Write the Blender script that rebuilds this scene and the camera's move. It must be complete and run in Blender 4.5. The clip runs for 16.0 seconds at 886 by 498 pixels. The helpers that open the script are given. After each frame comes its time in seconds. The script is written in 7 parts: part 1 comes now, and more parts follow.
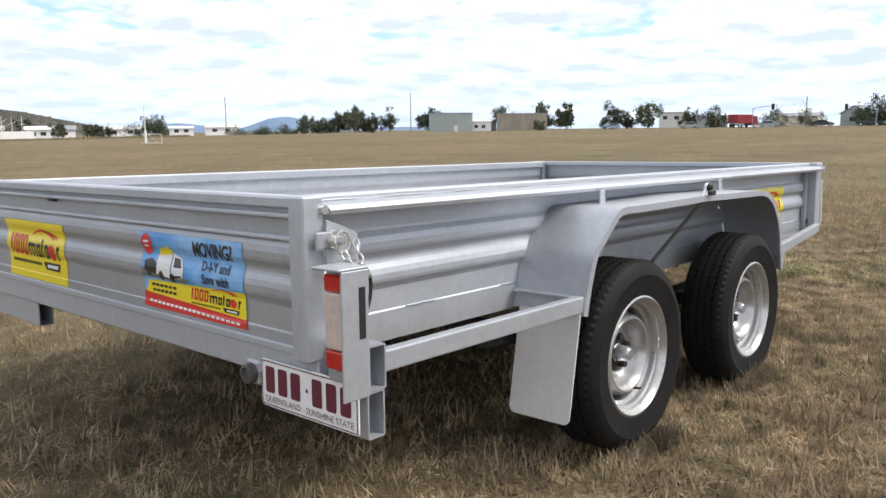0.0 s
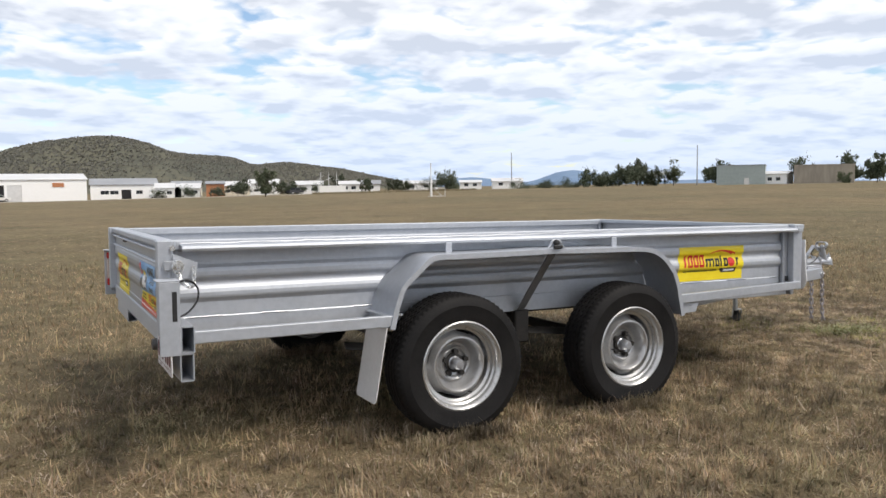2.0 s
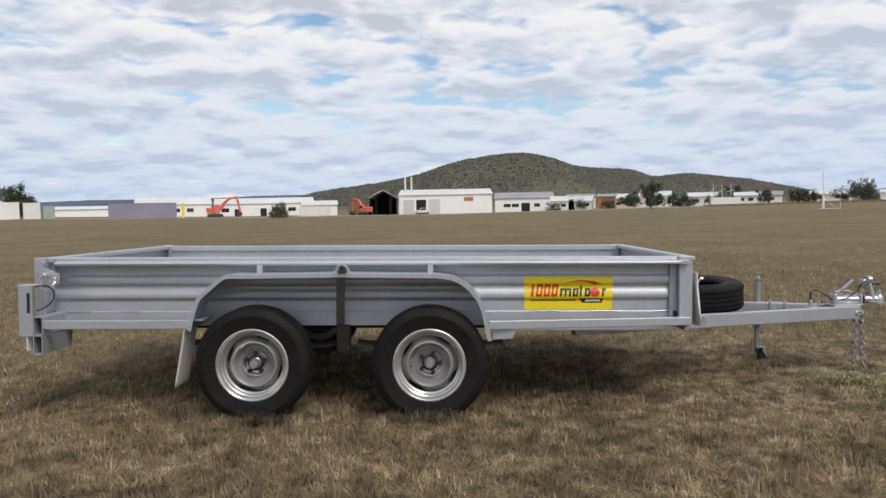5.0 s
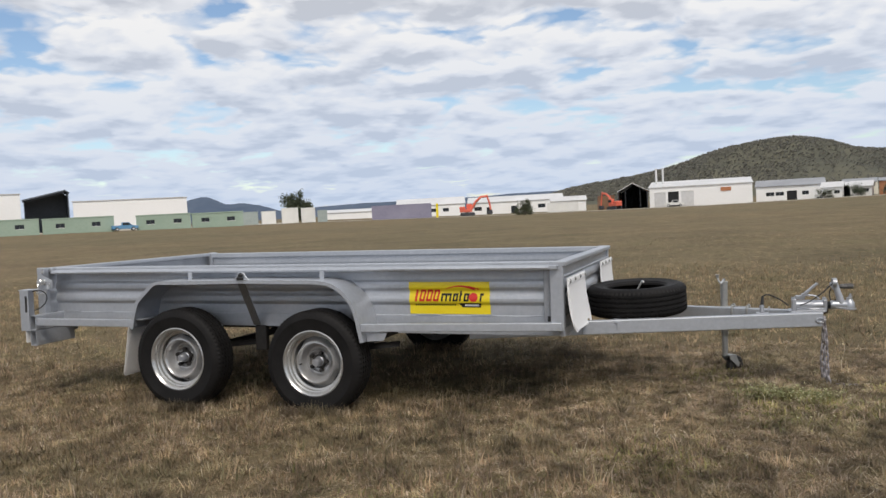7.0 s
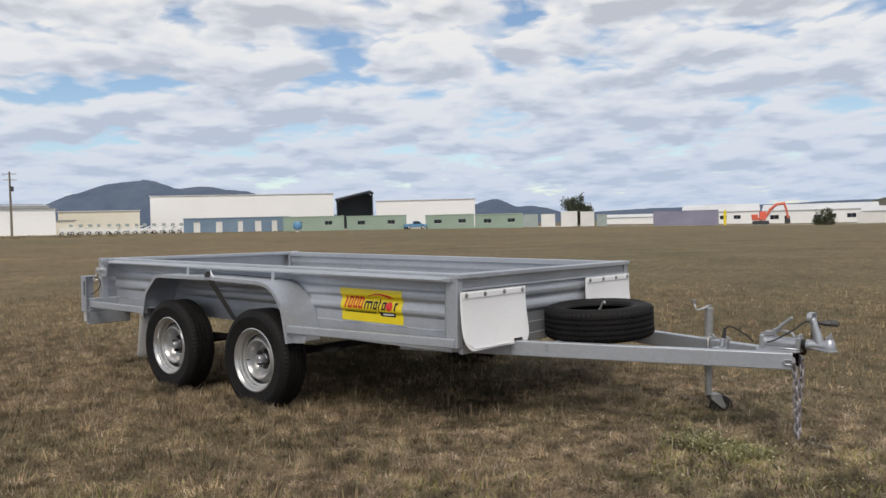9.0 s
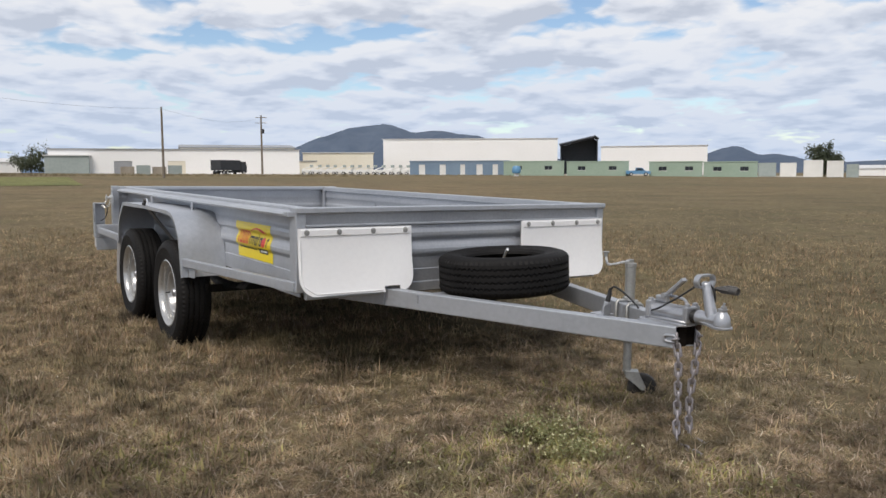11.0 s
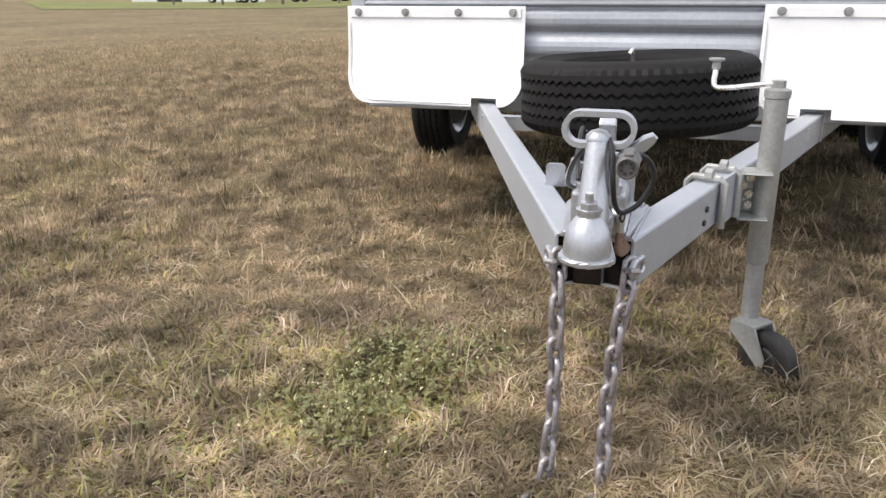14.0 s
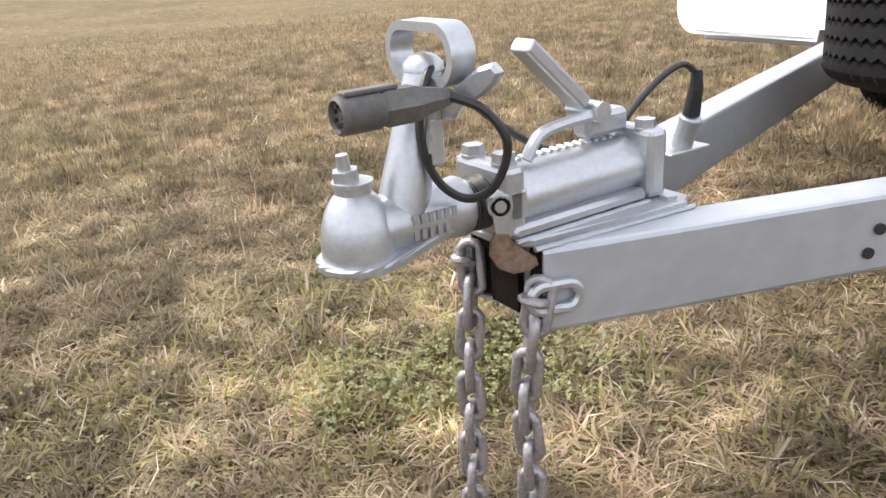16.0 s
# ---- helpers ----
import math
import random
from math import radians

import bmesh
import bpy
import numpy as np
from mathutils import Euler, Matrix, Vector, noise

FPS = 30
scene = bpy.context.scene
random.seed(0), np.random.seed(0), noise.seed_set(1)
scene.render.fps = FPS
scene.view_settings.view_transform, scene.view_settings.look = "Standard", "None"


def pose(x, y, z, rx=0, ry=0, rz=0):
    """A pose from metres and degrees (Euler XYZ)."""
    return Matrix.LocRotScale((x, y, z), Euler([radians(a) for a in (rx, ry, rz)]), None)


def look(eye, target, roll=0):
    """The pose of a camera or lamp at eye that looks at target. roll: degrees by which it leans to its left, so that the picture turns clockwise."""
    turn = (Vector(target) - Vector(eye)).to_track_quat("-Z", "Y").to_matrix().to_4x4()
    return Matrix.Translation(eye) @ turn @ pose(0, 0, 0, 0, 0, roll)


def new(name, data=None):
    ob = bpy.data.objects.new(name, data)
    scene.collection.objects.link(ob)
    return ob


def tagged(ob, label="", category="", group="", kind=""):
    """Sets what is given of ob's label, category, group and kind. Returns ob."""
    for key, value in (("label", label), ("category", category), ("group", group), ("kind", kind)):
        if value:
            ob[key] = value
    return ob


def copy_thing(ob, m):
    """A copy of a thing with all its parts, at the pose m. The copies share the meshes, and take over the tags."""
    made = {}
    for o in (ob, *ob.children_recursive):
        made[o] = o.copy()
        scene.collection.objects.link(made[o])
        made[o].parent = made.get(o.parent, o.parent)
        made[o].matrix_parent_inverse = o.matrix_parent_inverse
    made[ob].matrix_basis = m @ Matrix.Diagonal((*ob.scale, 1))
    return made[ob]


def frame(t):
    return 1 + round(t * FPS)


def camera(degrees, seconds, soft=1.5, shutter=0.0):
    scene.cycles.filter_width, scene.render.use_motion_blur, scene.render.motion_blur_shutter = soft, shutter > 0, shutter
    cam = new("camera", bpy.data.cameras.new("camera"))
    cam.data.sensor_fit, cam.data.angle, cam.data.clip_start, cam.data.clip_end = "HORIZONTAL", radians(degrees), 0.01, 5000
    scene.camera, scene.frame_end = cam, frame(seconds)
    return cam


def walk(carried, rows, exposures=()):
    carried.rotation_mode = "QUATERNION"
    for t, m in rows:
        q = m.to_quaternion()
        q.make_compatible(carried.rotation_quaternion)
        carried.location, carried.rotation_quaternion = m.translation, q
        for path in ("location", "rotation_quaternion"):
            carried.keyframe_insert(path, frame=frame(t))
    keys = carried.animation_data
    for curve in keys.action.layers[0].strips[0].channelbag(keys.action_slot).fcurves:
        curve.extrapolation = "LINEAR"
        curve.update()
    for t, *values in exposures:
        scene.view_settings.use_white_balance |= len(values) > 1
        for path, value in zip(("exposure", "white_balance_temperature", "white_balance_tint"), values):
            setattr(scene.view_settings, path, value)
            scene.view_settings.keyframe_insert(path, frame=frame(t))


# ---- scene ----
cam = camera(58.5, 16.0)
PATH = [
    (0, (-1.017, -2.309, 1.047), (0.460, -0.993, 0.749), -0.58),
    (0.5, (-1.027, -2.750, 1.070), (0.353, -1.323, 0.828), -1.19),
    (1, (-0.904, -3.235, 1.071), (0.341, -1.684, 0.861), -2.60),
    (1.5, (-0.699, -3.661, 1.069), (0.412, -2.008, 0.890), -3.28),
    (2, (-0.407, -4.098, 1.099), (0.525, -2.335, 0.941), -0.76),
    (2.5, (-0.043, -4.414, 1.116), (0.698, -2.562, 0.972), -0.85),
    (3, (0.404, -4.758, 1.153), (0.947, -2.838, 1.023), -0.76),
    (3.5, (0.834, -4.960, 1.159), (1.243, -3.006, 1.048), 1.02),
    (6, (3.422, -5.423, 1.157), (3.089, -3.454, 1.055), -3.15),
    (6.5, (3.952, -5.381, 1.161), (3.468, -3.443, 1.058), -2.67),
    (7, (4.471, -5.231, 1.162), (3.819, -3.342, 1.063), -3.07),
    (7.5, (4.899, -5.058, 1.166), (4.031, -3.258, 1.082), -2.32),
    (8, (5.412, -4.781, 1.165), (4.353, -3.085, 1.110), -1.94),
    (8.5, (5.842, -4.508, 1.138), (4.676, -2.883, 1.105), -1.76),
    (9, (6.209, -4.118, 1.102), (4.936, -2.577, 1.041), -1.50),
    (11.5, (6.987, -1.888, 0.962), (5.238, -0.948, 0.728), -0.84),
    (12, (6.932, -1.381, 0.927), (5.086, -0.663, 0.646), -1.60),
    (12.5, (6.836, -0.935, 0.897), (4.918, -0.471, 0.575), -0.82),
    (13, (6.666, -0.502, 0.870), (4.711, -0.366, 0.470), -0.74),
    (13.5, (6.464, -0.168, 0.831), (4.529, -0.345, 0.361), -1.03),
    (14, (6.220, 0.094, 0.772), (4.390, -0.439, 0.168), -0.91),
    (14.5, (6.017, 0.287, 0.735), (4.350, -0.559, 0.025), -1.14),
    (15, (5.810, 0.410, 0.690), (4.346, -0.713, -0.081), -2.77),
    (15.5, (5.635, 0.460, 0.677), (4.361, -0.887, -0.074), -3.21),
    (16, (5.487, 0.551, 0.669), (4.473, -1.031, -0.015), -3.82),
]
LIGHT = [(0, 0.58, 6700, 11), (1.5, 0.38, 6750, 11), (3.5, 0.06, 6750, 11), (7, -0.06, 6750, 11), (8.4, -0.08, 6750, 11), (9, -0.14, 6750, 11), (11.5, 0.02, 6720, 12), (12.5, 0.22, 6750, 13), (13.5, 0.60, 6740, 13), (14.5, 1.06, 6800, 12), (16, 1.24, 6800, 12)]
walk(cam, [(t, look(e, g, r)) for t, e, g, r in PATH], LIGHT)

# ---------------------------------------------------------------- light
SUN_AZ, SUN_EL = radians(-55), radians(52)      # direction towards the sun, from +x
world = bpy.data.worlds.new("sky")
scene.world = world
world.use_nodes = True
wn, wl = world.node_tree.nodes, world.node_tree.links
wn.clear()


def wnode(kind, **values):
    n = wn.new(kind)
    for k, v in values.items():
        n.inputs[k].default_value = v
    return n


def wmath(op, a, b=None):
    n = wn.new("ShaderNodeMath")
    n.operation = op
    for i, v in enumerate((a, b)):
        if v is None:
            continue
        if isinstance(v, (int, float)):
            n.inputs[i].default_value = v
        else:
            wl.new(v, n.inputs[i])
    return n.outputs[0]


sky = wn.new("ShaderNodeTexSky")
sky.sky_type, sky.sun_disc = "NISHITA", False
sky.sun_elevation, sky.sun_rotation = SUN_EL, math.pi / 2 - SUN_AZ
sky.air_density, sky.dust_density, sky.ozone_density = 1.0, 0.3, 3.0
co = wn.new("ShaderNodeTexCoord")
xyz = wn.new("ShaderNodeSeparateXYZ")
wl.new(co.outputs["Generated"], xyz.inputs[0])
up = wmath("ADD", wmath("MAXIMUM", xyz.outputs[2], 0.0), 0.17)
flat = wn.new("ShaderNodeCombineXYZ")
wl.new(wmath("DIVIDE", xyz.outputs[0], up), flat.inputs[0])
wl.new(wmath("DIVIDE", xyz.outputs[1], up), flat.inputs[1])


def scaled(k):
    v = wn.new("ShaderNodeVectorMath")
    v.operation = "SCALE"
    wl.new(flat.outputs[0], v.inputs[0])
    v.inputs["Scale"].default_value = k
    return v.outputs[0]


def puffs(k):
    """The density of the cloud field, looked up a little nearer or farther."""
    q = wnode("ShaderNodeTexNoise", Scale=3.0, Detail=6.0, Roughness=0.55, Distortion=0.2)
    wl.new(scaled(k), q.inputs["Vector"])
    ball = wn.new("ShaderNodeTexVoronoi")
    ball.feature = "SMOOTH_F1"
    for name_, v in (("Scale", 3.4), ("Detail", 2.0), ("Roughness", 0.5), ("Lacunarity", 2.1), ("Smoothness", 0.35)):
        ball.inputs[name_].default_value = v
    bend = wn.new("ShaderNodeVectorMath")
    bend.operation = "MULTIPLY_ADD"
    wl.new(q.outputs["Color"], bend.inputs[0])
    bend.inputs[1].default_value = (0.28, 0.28, 0.28)
    wl.new(scaled(k), bend.inputs[2])
    wl.new(bend.outputs[0], ball.inputs["Vector"])
    return wmath("ADD", wmath("MULTIPLY", wmath("SUBTRACT", 0.9, ball.outputs["Distance"]), 0.55), wmath("MULTIPLY", q.outputs[0], 0.45))


broad = wnode("ShaderNodeTexNoise", Scale=0.9, Detail=2.0)
wl.new(flat.outputs[0], broad.inputs["Vector"])
here = puffs(1.0)
cov = wn.new("ShaderNodeValToRGB")
cov.color_ramp.elements[0].position, cov.color_ramp.elements[1].position = 0.045, 0.20
low = wmath("MULTIPLY", wmath("ABSOLUTE", wmath("SUBTRACT", 0.16, xyz.outputs[2])), 0.9)
wl.new(wmath("ADD", wmath("ADD", here, low), wmath("MULTIPLY", wmath("SUBTRACT", broad.outputs[0], 0.5), 0.22)), cov.inputs[0])
# flat grey bases, bright tops
lit = wmath("ADD", wmath("MULTIPLY", wmath("SUBTRACT", puffs(1.045), puffs(0.985)), 1.55), 0.60)
lit = wmath("ADD", lit, wmath("MULTIPLY", wmath("SUBTRACT", 0.52, broad.outputs[0]), 1.1))
# overhead, more of the shaded undersides shows
high = wmath("MAXIMUM", wmath("SUBTRACT", xyz.outputs[2], 0.16), 0.0)
lit = wmath("SUBTRACT", lit, wmath("MULTIPLY", high, 0.8))
tone = wn.new("ShaderNodeValToRGB")
el = tone.color_ramp.elements
el[0].position, el[0].color = 0.22, (0.58, 0.63, 0.72, 1)
el[1].position, el[1].color = 0.80, (0.97, 0.985, 1.0, 1)
mid = el.new(0.52)
mid.color = (0.81, 0.855, 0.93, 1)
wl.new(lit, tone.inputs[0])
bg_sky = wnode("ShaderNodeBackground", Strength=0.13)
bg_cloud = wnode("ShaderNodeBackground", Strength=0.96)
wl.new(sky.outputs[0], bg_sky.inputs[0])
# far clouds are tinted by the air
air = wn.new("ShaderNodeMapRange")
air.inputs["From Max"].default_value, air.inputs["To Min"].default_value, air.inputs["To Max"].default_value = 0.26, 0.72, 0.0
wl.new(xyz.outputs[2], air.inputs[0])
hazed = wn.new("ShaderNodeMix")
hazed.data_type = "RGBA"
wl.new(air.outputs[0], hazed.inputs[0])
wl.new(tone.outputs[0], hazed.inputs[6])
hazed.inputs[7].default_value = (0.50, 0.655, 0.91, 1)
wl.new(hazed.outputs[2], bg_cloud.inputs[0])
mixer = wn.new("ShaderNodeMixShader")
wl.new(cov.outputs[0], mixer.inputs[0])
wl.new(bg_sky.outputs[0], mixer.inputs[1])
wl.new(bg_cloud.outputs[0], mixer.inputs[2])
wout = wn.new("ShaderNodeOutputWorld")
wl.new(mixer.outputs[0], wout.inputs[0])

sun = new("sun", bpy.data.lights.new("sun", "SUN"))
sun.data.energy, sun.data.angle, sun.data.color = 2.40, radians(24), (1.0, 0.945, 0.865)
sun.matrix_world = look((0, 0, 0), (-math.cos(SUN_AZ) * math.cos(SUN_EL), -math.sin(SUN_AZ) * math.cos(SUN_EL), -math.sin(SUN_EL)))

# ---------------------------------------------------------------- materials


def mat(name, a, b=None, rough=0.6, metal=0.0, big=2.0, fine=60.0, bump=0.0, bump_scale=None, rough_var=0.1, random_tint=0.0, spec=0.5,
        island=False, stretch=(1, 1, 1), mixpos=(0.38, 0.62), emit=0.0):
    """A surface that varies between the colours a and b at two scales, with gloss wear and fine relief."""
    b = b or tuple(0.8 * v for v in a)
    m = bpy.data.materials.new(name)
    m.use_nodes = True
    n, l = m.node_tree.nodes, m.node_tree.links
    p = n["Principled BSDF"]
    p.inputs["Metallic"].default_value = metal
    p.inputs["Specular IOR Level"].default_value = spec
    tc = n.new("ShaderNodeTexCoord")
    mp = n.new("ShaderNodeMapping")
    mp.inputs["Scale"].default_value = stretch
    l.new(tc.outputs["Object"], mp.inputs[0])
    n1, n2 = n.new("ShaderNodeTexNoise"), n.new("ShaderNodeTexNoise")
    for q, s, d in ((n1, big, 4.0), (n2, fine, 6.0)):
        q.inputs["Scale"].default_value, q.inputs["Detail"].default_value = s, d
        q.inputs["Roughness"].default_value = 0.6
        l.new(mp.outputs[0], q.inputs["Vector"])
    add = n.new("ShaderNodeMix")
    add.data_type = "FLOAT"
    add.inputs[0].default_value = 0.45
    l.new(n1.outputs[0], add.inputs[2])
    l.new(n2.outputs[0], add.inputs[3])
    val = add.outputs[0]
    if random_tint or island:
        src = n.new("ShaderNodeNewGeometry").outputs["Random Per Island"] if island else n.new("ShaderNodeObjectInfo").outputs["Random"]
        mr = n.new("ShaderNodeMath")
        mr.operation = "MULTIPLY_ADD"
        l.new(src, mr.inputs[0])
        mr.inputs[1].default_value = random_tint or 0.5
        l.new(val, mr.inputs[2])
        sub = n.new("ShaderNodeMath")
        sub.operation = "SUBTRACT"
        l.new(mr.outputs[0], sub.inputs[0])
        sub.inputs[1].default_value = (random_tint or 0.5) / 2
        val = sub.outputs[0]
    ramp = n.new("ShaderNodeValToRGB")
    e = ramp.color_ramp.elements
    e[0].position, e[0].color = mixpos[0], (*a, 1)
    e[1].position, e[1].color = mixpos[1], (*b, 1)
    l.new(val, ramp.inputs[0])
    l.new(ramp.outputs[0], p.inputs["Base Color"])
    rr = n.new("ShaderNodeMapRange")
    rr.inputs["To Min"].default_value, rr.inputs["To Max"].default_value = max(0.03, rough - rough_var), min(1, rough + rough_var)
    l.new(n2.outputs[0], rr.inputs[0])
    l.new(rr.outputs[0], p.inputs["Roughness"])
    if bump:
        nb = n2
        if bump_scale:
            nb = n.new("ShaderNodeTexNoise")
            nb.inputs["Scale"].default_value, nb.inputs["Detail"].default_value = bump_scale, 5.0
            l.new(mp.outputs[0], nb.inputs["Vector"])
        bp = n.new("ShaderNodeBump")
        bp.inputs["Strength"].default_value, bp.inputs["Distance"].default_value = bump, 0.01
        l.new(nb.outputs[0], bp.inputs["Height"])
        l.new(bp.outputs[0], p.inputs["Normal"])
    return m


SILVER = mat("silver_paint", (0.415, 0.44, 0.482), (0.51, 0.535, 0.578), 0.49, 0.60, 1.5, 40, 0.08, rough_var=0.12)
SILVER_D = mat("silver_paint_worn", (0.335, 0.352, 0.385), (0.43, 0.447, 0.478), 0.40, 0.5, 3, 70, 0.07, rough_var=0.14)
CAST = mat("silver_casting", (0.395, 0.41, 0.445), (0.50, 0.515, 0.545), 0.37, 0.75, 12, 180, 0.05, 160)
GALV = mat("dull_galvanised", (0.28, 0.285, 0.28), (0.40, 0.405, 0.395), 0.45, 0.5, 9, 120, 0.12)
CHAIN = mat("weathered_chain", (0.26, 0.24, 0.26), (0.42, 0.40, 0.41), 0.42, 0.65, 18, 220, 0.2)
CHROME = mat("bright_zinc", (0.62, 0.62, 0.62), (0.72, 0.72, 0.71), 0.28, 0.85, 20, 150)
RIM = mat("silver_rim", (0.44, 0.44, 0.44), (0.55, 0.55, 0.54), 0.28, 0.7, 10, 90, 0.01, rough_var=0.02)
DISC = mat("dull_silver_disc", (0.40, 0.40, 0.405), (0.50, 0.50, 0.50), 0.30, 0.65, 14, 110, 0.01, rough_var=0.02)
RUBBER = mat("tyre_rubber", (0.006, 0.0057, 0.006), (0.013, 0.0122, 0.0122), 0.66, 0, 8, 90, 0.15, spec=0.2)
BLACK = mat("black_plastic", (0.012, 0.012, 0.013), (0.022, 0.022, 0.023), 0.45, 0, 10, 120, 0.1)
STRAP = mat("grey_steel_strap", (0.13, 0.13, 0.135), (0.20, 0.20, 0.205), 0.5, 0.4, 9, 90, 0.1)
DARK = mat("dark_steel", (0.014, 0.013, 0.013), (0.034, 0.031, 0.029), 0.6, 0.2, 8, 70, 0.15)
PLUG = mat("grey_plug_plastic", (0.065, 0.063, 0.062), (0.115, 0.108, 0.102), 0.5, 0, 20, 160, 0.1)
RUST = mat("rusty_steel", (0.11, 0.062, 0.040), (0.27, 0.19, 0.14), 0.65, 0.2, 30, 140, 0.25)
# near-black rust, also standing in for shade in the drawbar openings
RUST_SHADE = mat("dark_rust_and_shade", (0.006, 0.005, 0.0045), (0.018, 0.013, 0.010), 0.85, 0.1, 30, 140, 0.25, spec=0.1)
FLAP = mat("white_rubber_sheet", (0.82, 0.825, 0.84), (0.87, 0.875, 0.885), 0.5, 0, 3, 50, 0.03)
FLAP_G = mat("pale_grey_rubber_sheet", (0.58, 0.57, 0.56), (0.66, 0.65, 0.64), 0.55, 0, 4, 60, 0.08)
RED_LENS = mat("red_lens", (0.42, 0.012, 0.012), (0.5, 0.03, 0.02), 0.18, 0, 10, 80)
AMBER_LENS = mat("pale_amber_lens", (0.50, 0.40, 0.36), (0.62, 0.52, 0.46), 0.2, 0, 10, 80)
YELLOW = mat("yellow_vinyl", (0.80, 0.62, 0.015), (0.84, 0.68, 0.03), 0.35, 0, 3, 40)
RED = mat("red_vinyl", (0.62, 0.025, 0.02), (0.68, 0.04, 0.03), 0.35, 0, 3, 40)
INK = mat("black_vinyl", (0.015, 0.014, 0.014), (0.025, 0.025, 0.025), 0.35, 0, 3, 40)
SKYBLUE = mat("blue_vinyl", (0.07, 0.30, 0.66), (0.32, 0.55, 0.80), 0.35, 0, 4, 8)
WHITE = mat("white_vinyl", (0.74, 0.74, 0.74), (0.8, 0.8, 0.8), 0.35, 0, 3, 40)
MAROON = mat("maroon_paint", (0.10, 0.012, 0.03), (0.13, 0.02, 0.04), 0.4, 0, 3, 40)

# ---------------------------------------------------------------- mesh helpers


def part(name, bm, material, parent=None, label="", smooth=False):
    """Links a bmesh as one mesh object, under a thing or a part."""
    me = bpy.data.meshes.new(name)
    bmesh.ops.recalc_face_normals(bm, faces=bm.faces)
    bm.to_mesh(me)
    bm.free()
    if smooth:
        me.shade_smooth()
        me.set_sharp_from_angle(angle=radians(40))
    for m in (material if isinstance(material, (list, tuple)) else [material]):
        me.materials.append(m)
    ob = new(name, me)
    if parent is not None:
        ob.parent = parent
    if label:
        tagged(ob, label)
    return ob


def thing(name, m, label, category, group=""):
    e = new(name)
    e.empty_display_size = 0.1
    e.matrix_world = m
    return tagged(e, label, category, group)


def box(x0, x1, y0, y1, z0, z1, bevel=0.0, bm=None, seg=1):
    bm = bm or bmesh.new()
    r = bmesh.ops.create_cube(bm, size=1.0, matrix=Matrix.Translation(((x0 + x1) / 2, (y0 + y1) / 2, (z0 + z1) / 2)) @ Matrix.Diagonal((abs(x1 - x0), abs(y1 - y0), abs(z1 - z0), 1)))
    if bevel:
        es = {e for v in r["verts"] for e in v.link_edges}
        bmesh.ops.bevel(bm, geom=list(es), offset=bevel, segments=seg, affect="EDGES", profile=0.5)
    return bm


def cyl(p, q, r0, r1=None, seg=16, bm=None):
    bm = bm or bmesh.new()
    p, q = Vector(p), Vector(q)
    d = q - p
    m = Matrix.Translation((p + q) / 2) @ d.to_track_quat("Z", "Y").to_matrix().to_4x4()
    bmesh.ops.create_cone(bm, cap_ends=True, segments=seg, radius1=r0, radius2=r0 if r1 is None else r1, depth=d.length, matrix=m)
    return bm


def beam(p, q, w, h, bevel=0.004, bm=None, hollow=0.0):
    """A bar of w across and h high from p to q (the middle of its ends)."""
    bm = bm or bmesh.new()
    p, q = Vector(p), Vector(q)
    d = (q - p).normalized()
    s = d.cross(Vector((0, 0, 1))).normalized()
    u = s.cross(d)
    vs = [[bm.verts.new(c + s * a * w / 2 + u * b * h / 2) for a, b in ((-1, -1), (1, -1), (1, 1), (-1, 1))] for c in (p, q)]
    fs = [bm.faces.new(vs[0]), bm.faces.new(vs[1][::-1])] if not hollow else []
    for i in range(4):
        j = (i + 1) % 4
        fs.append(bm.faces.new((vs[0][i], vs[0][j], vs[1][j], vs[1][i])))
    if hollow:
        vi = [[bm.verts.new(c + s * a * (w / 2 - hollow) + u * b * (h / 2 - hollow)) for a, b in ((-1, -1), (1, -1), (1, 1), (-1, 1))] for c in (p, q)]
        for i in range(4):
            j = (i + 1) % 4
            bm.faces.new((vi[0][j], vi[0][i], vi[1][i], vi[1][j]))
            for k in (0, 1):
                bm.faces.new((vs[k][i], vs[k][j], vi[k][j], vi[k][i]))
        es = [e for e in bm.edges if any({e.verts[0], e.verts[1]} == {vs[0][i], vs[1][i]} for i in range(4))]
        bmesh.ops.bevel(bm, geom=es, offset=min(0.006, w * 0.1), segments=2, affect="EDGES", profile=0.5)
    elif bevel:
        es = {e for v in vs[0] + vs[1] for e in v.link_edges}
        bmesh.ops.bevel(bm, geom=list(es), offset=bevel, segments=2, affect="EDGES", profile=0.5)
    return bm


def see_through(m, share):
    """Lets part of the light pass through thin leaves."""
    n, l = m.node_tree.nodes, m.node_tree.links
    p, out = n["Principled BSDF"], n["Material Output"]
    t = n.new("ShaderNodeBsdfTranslucent")
    src = p.inputs["Base Color"].links[0].from_socket
    l.new(src, t.inputs["Color"])
    mx = n.new("ShaderNodeMixShader")
    mx.inputs[0].default_value = share
    l.new(p.outputs[0], mx.inputs[1])
    l.new(t.outputs[0], mx.inputs[2])
    l.new(mx.outputs[0], out.inputs["Surface"])
    return m


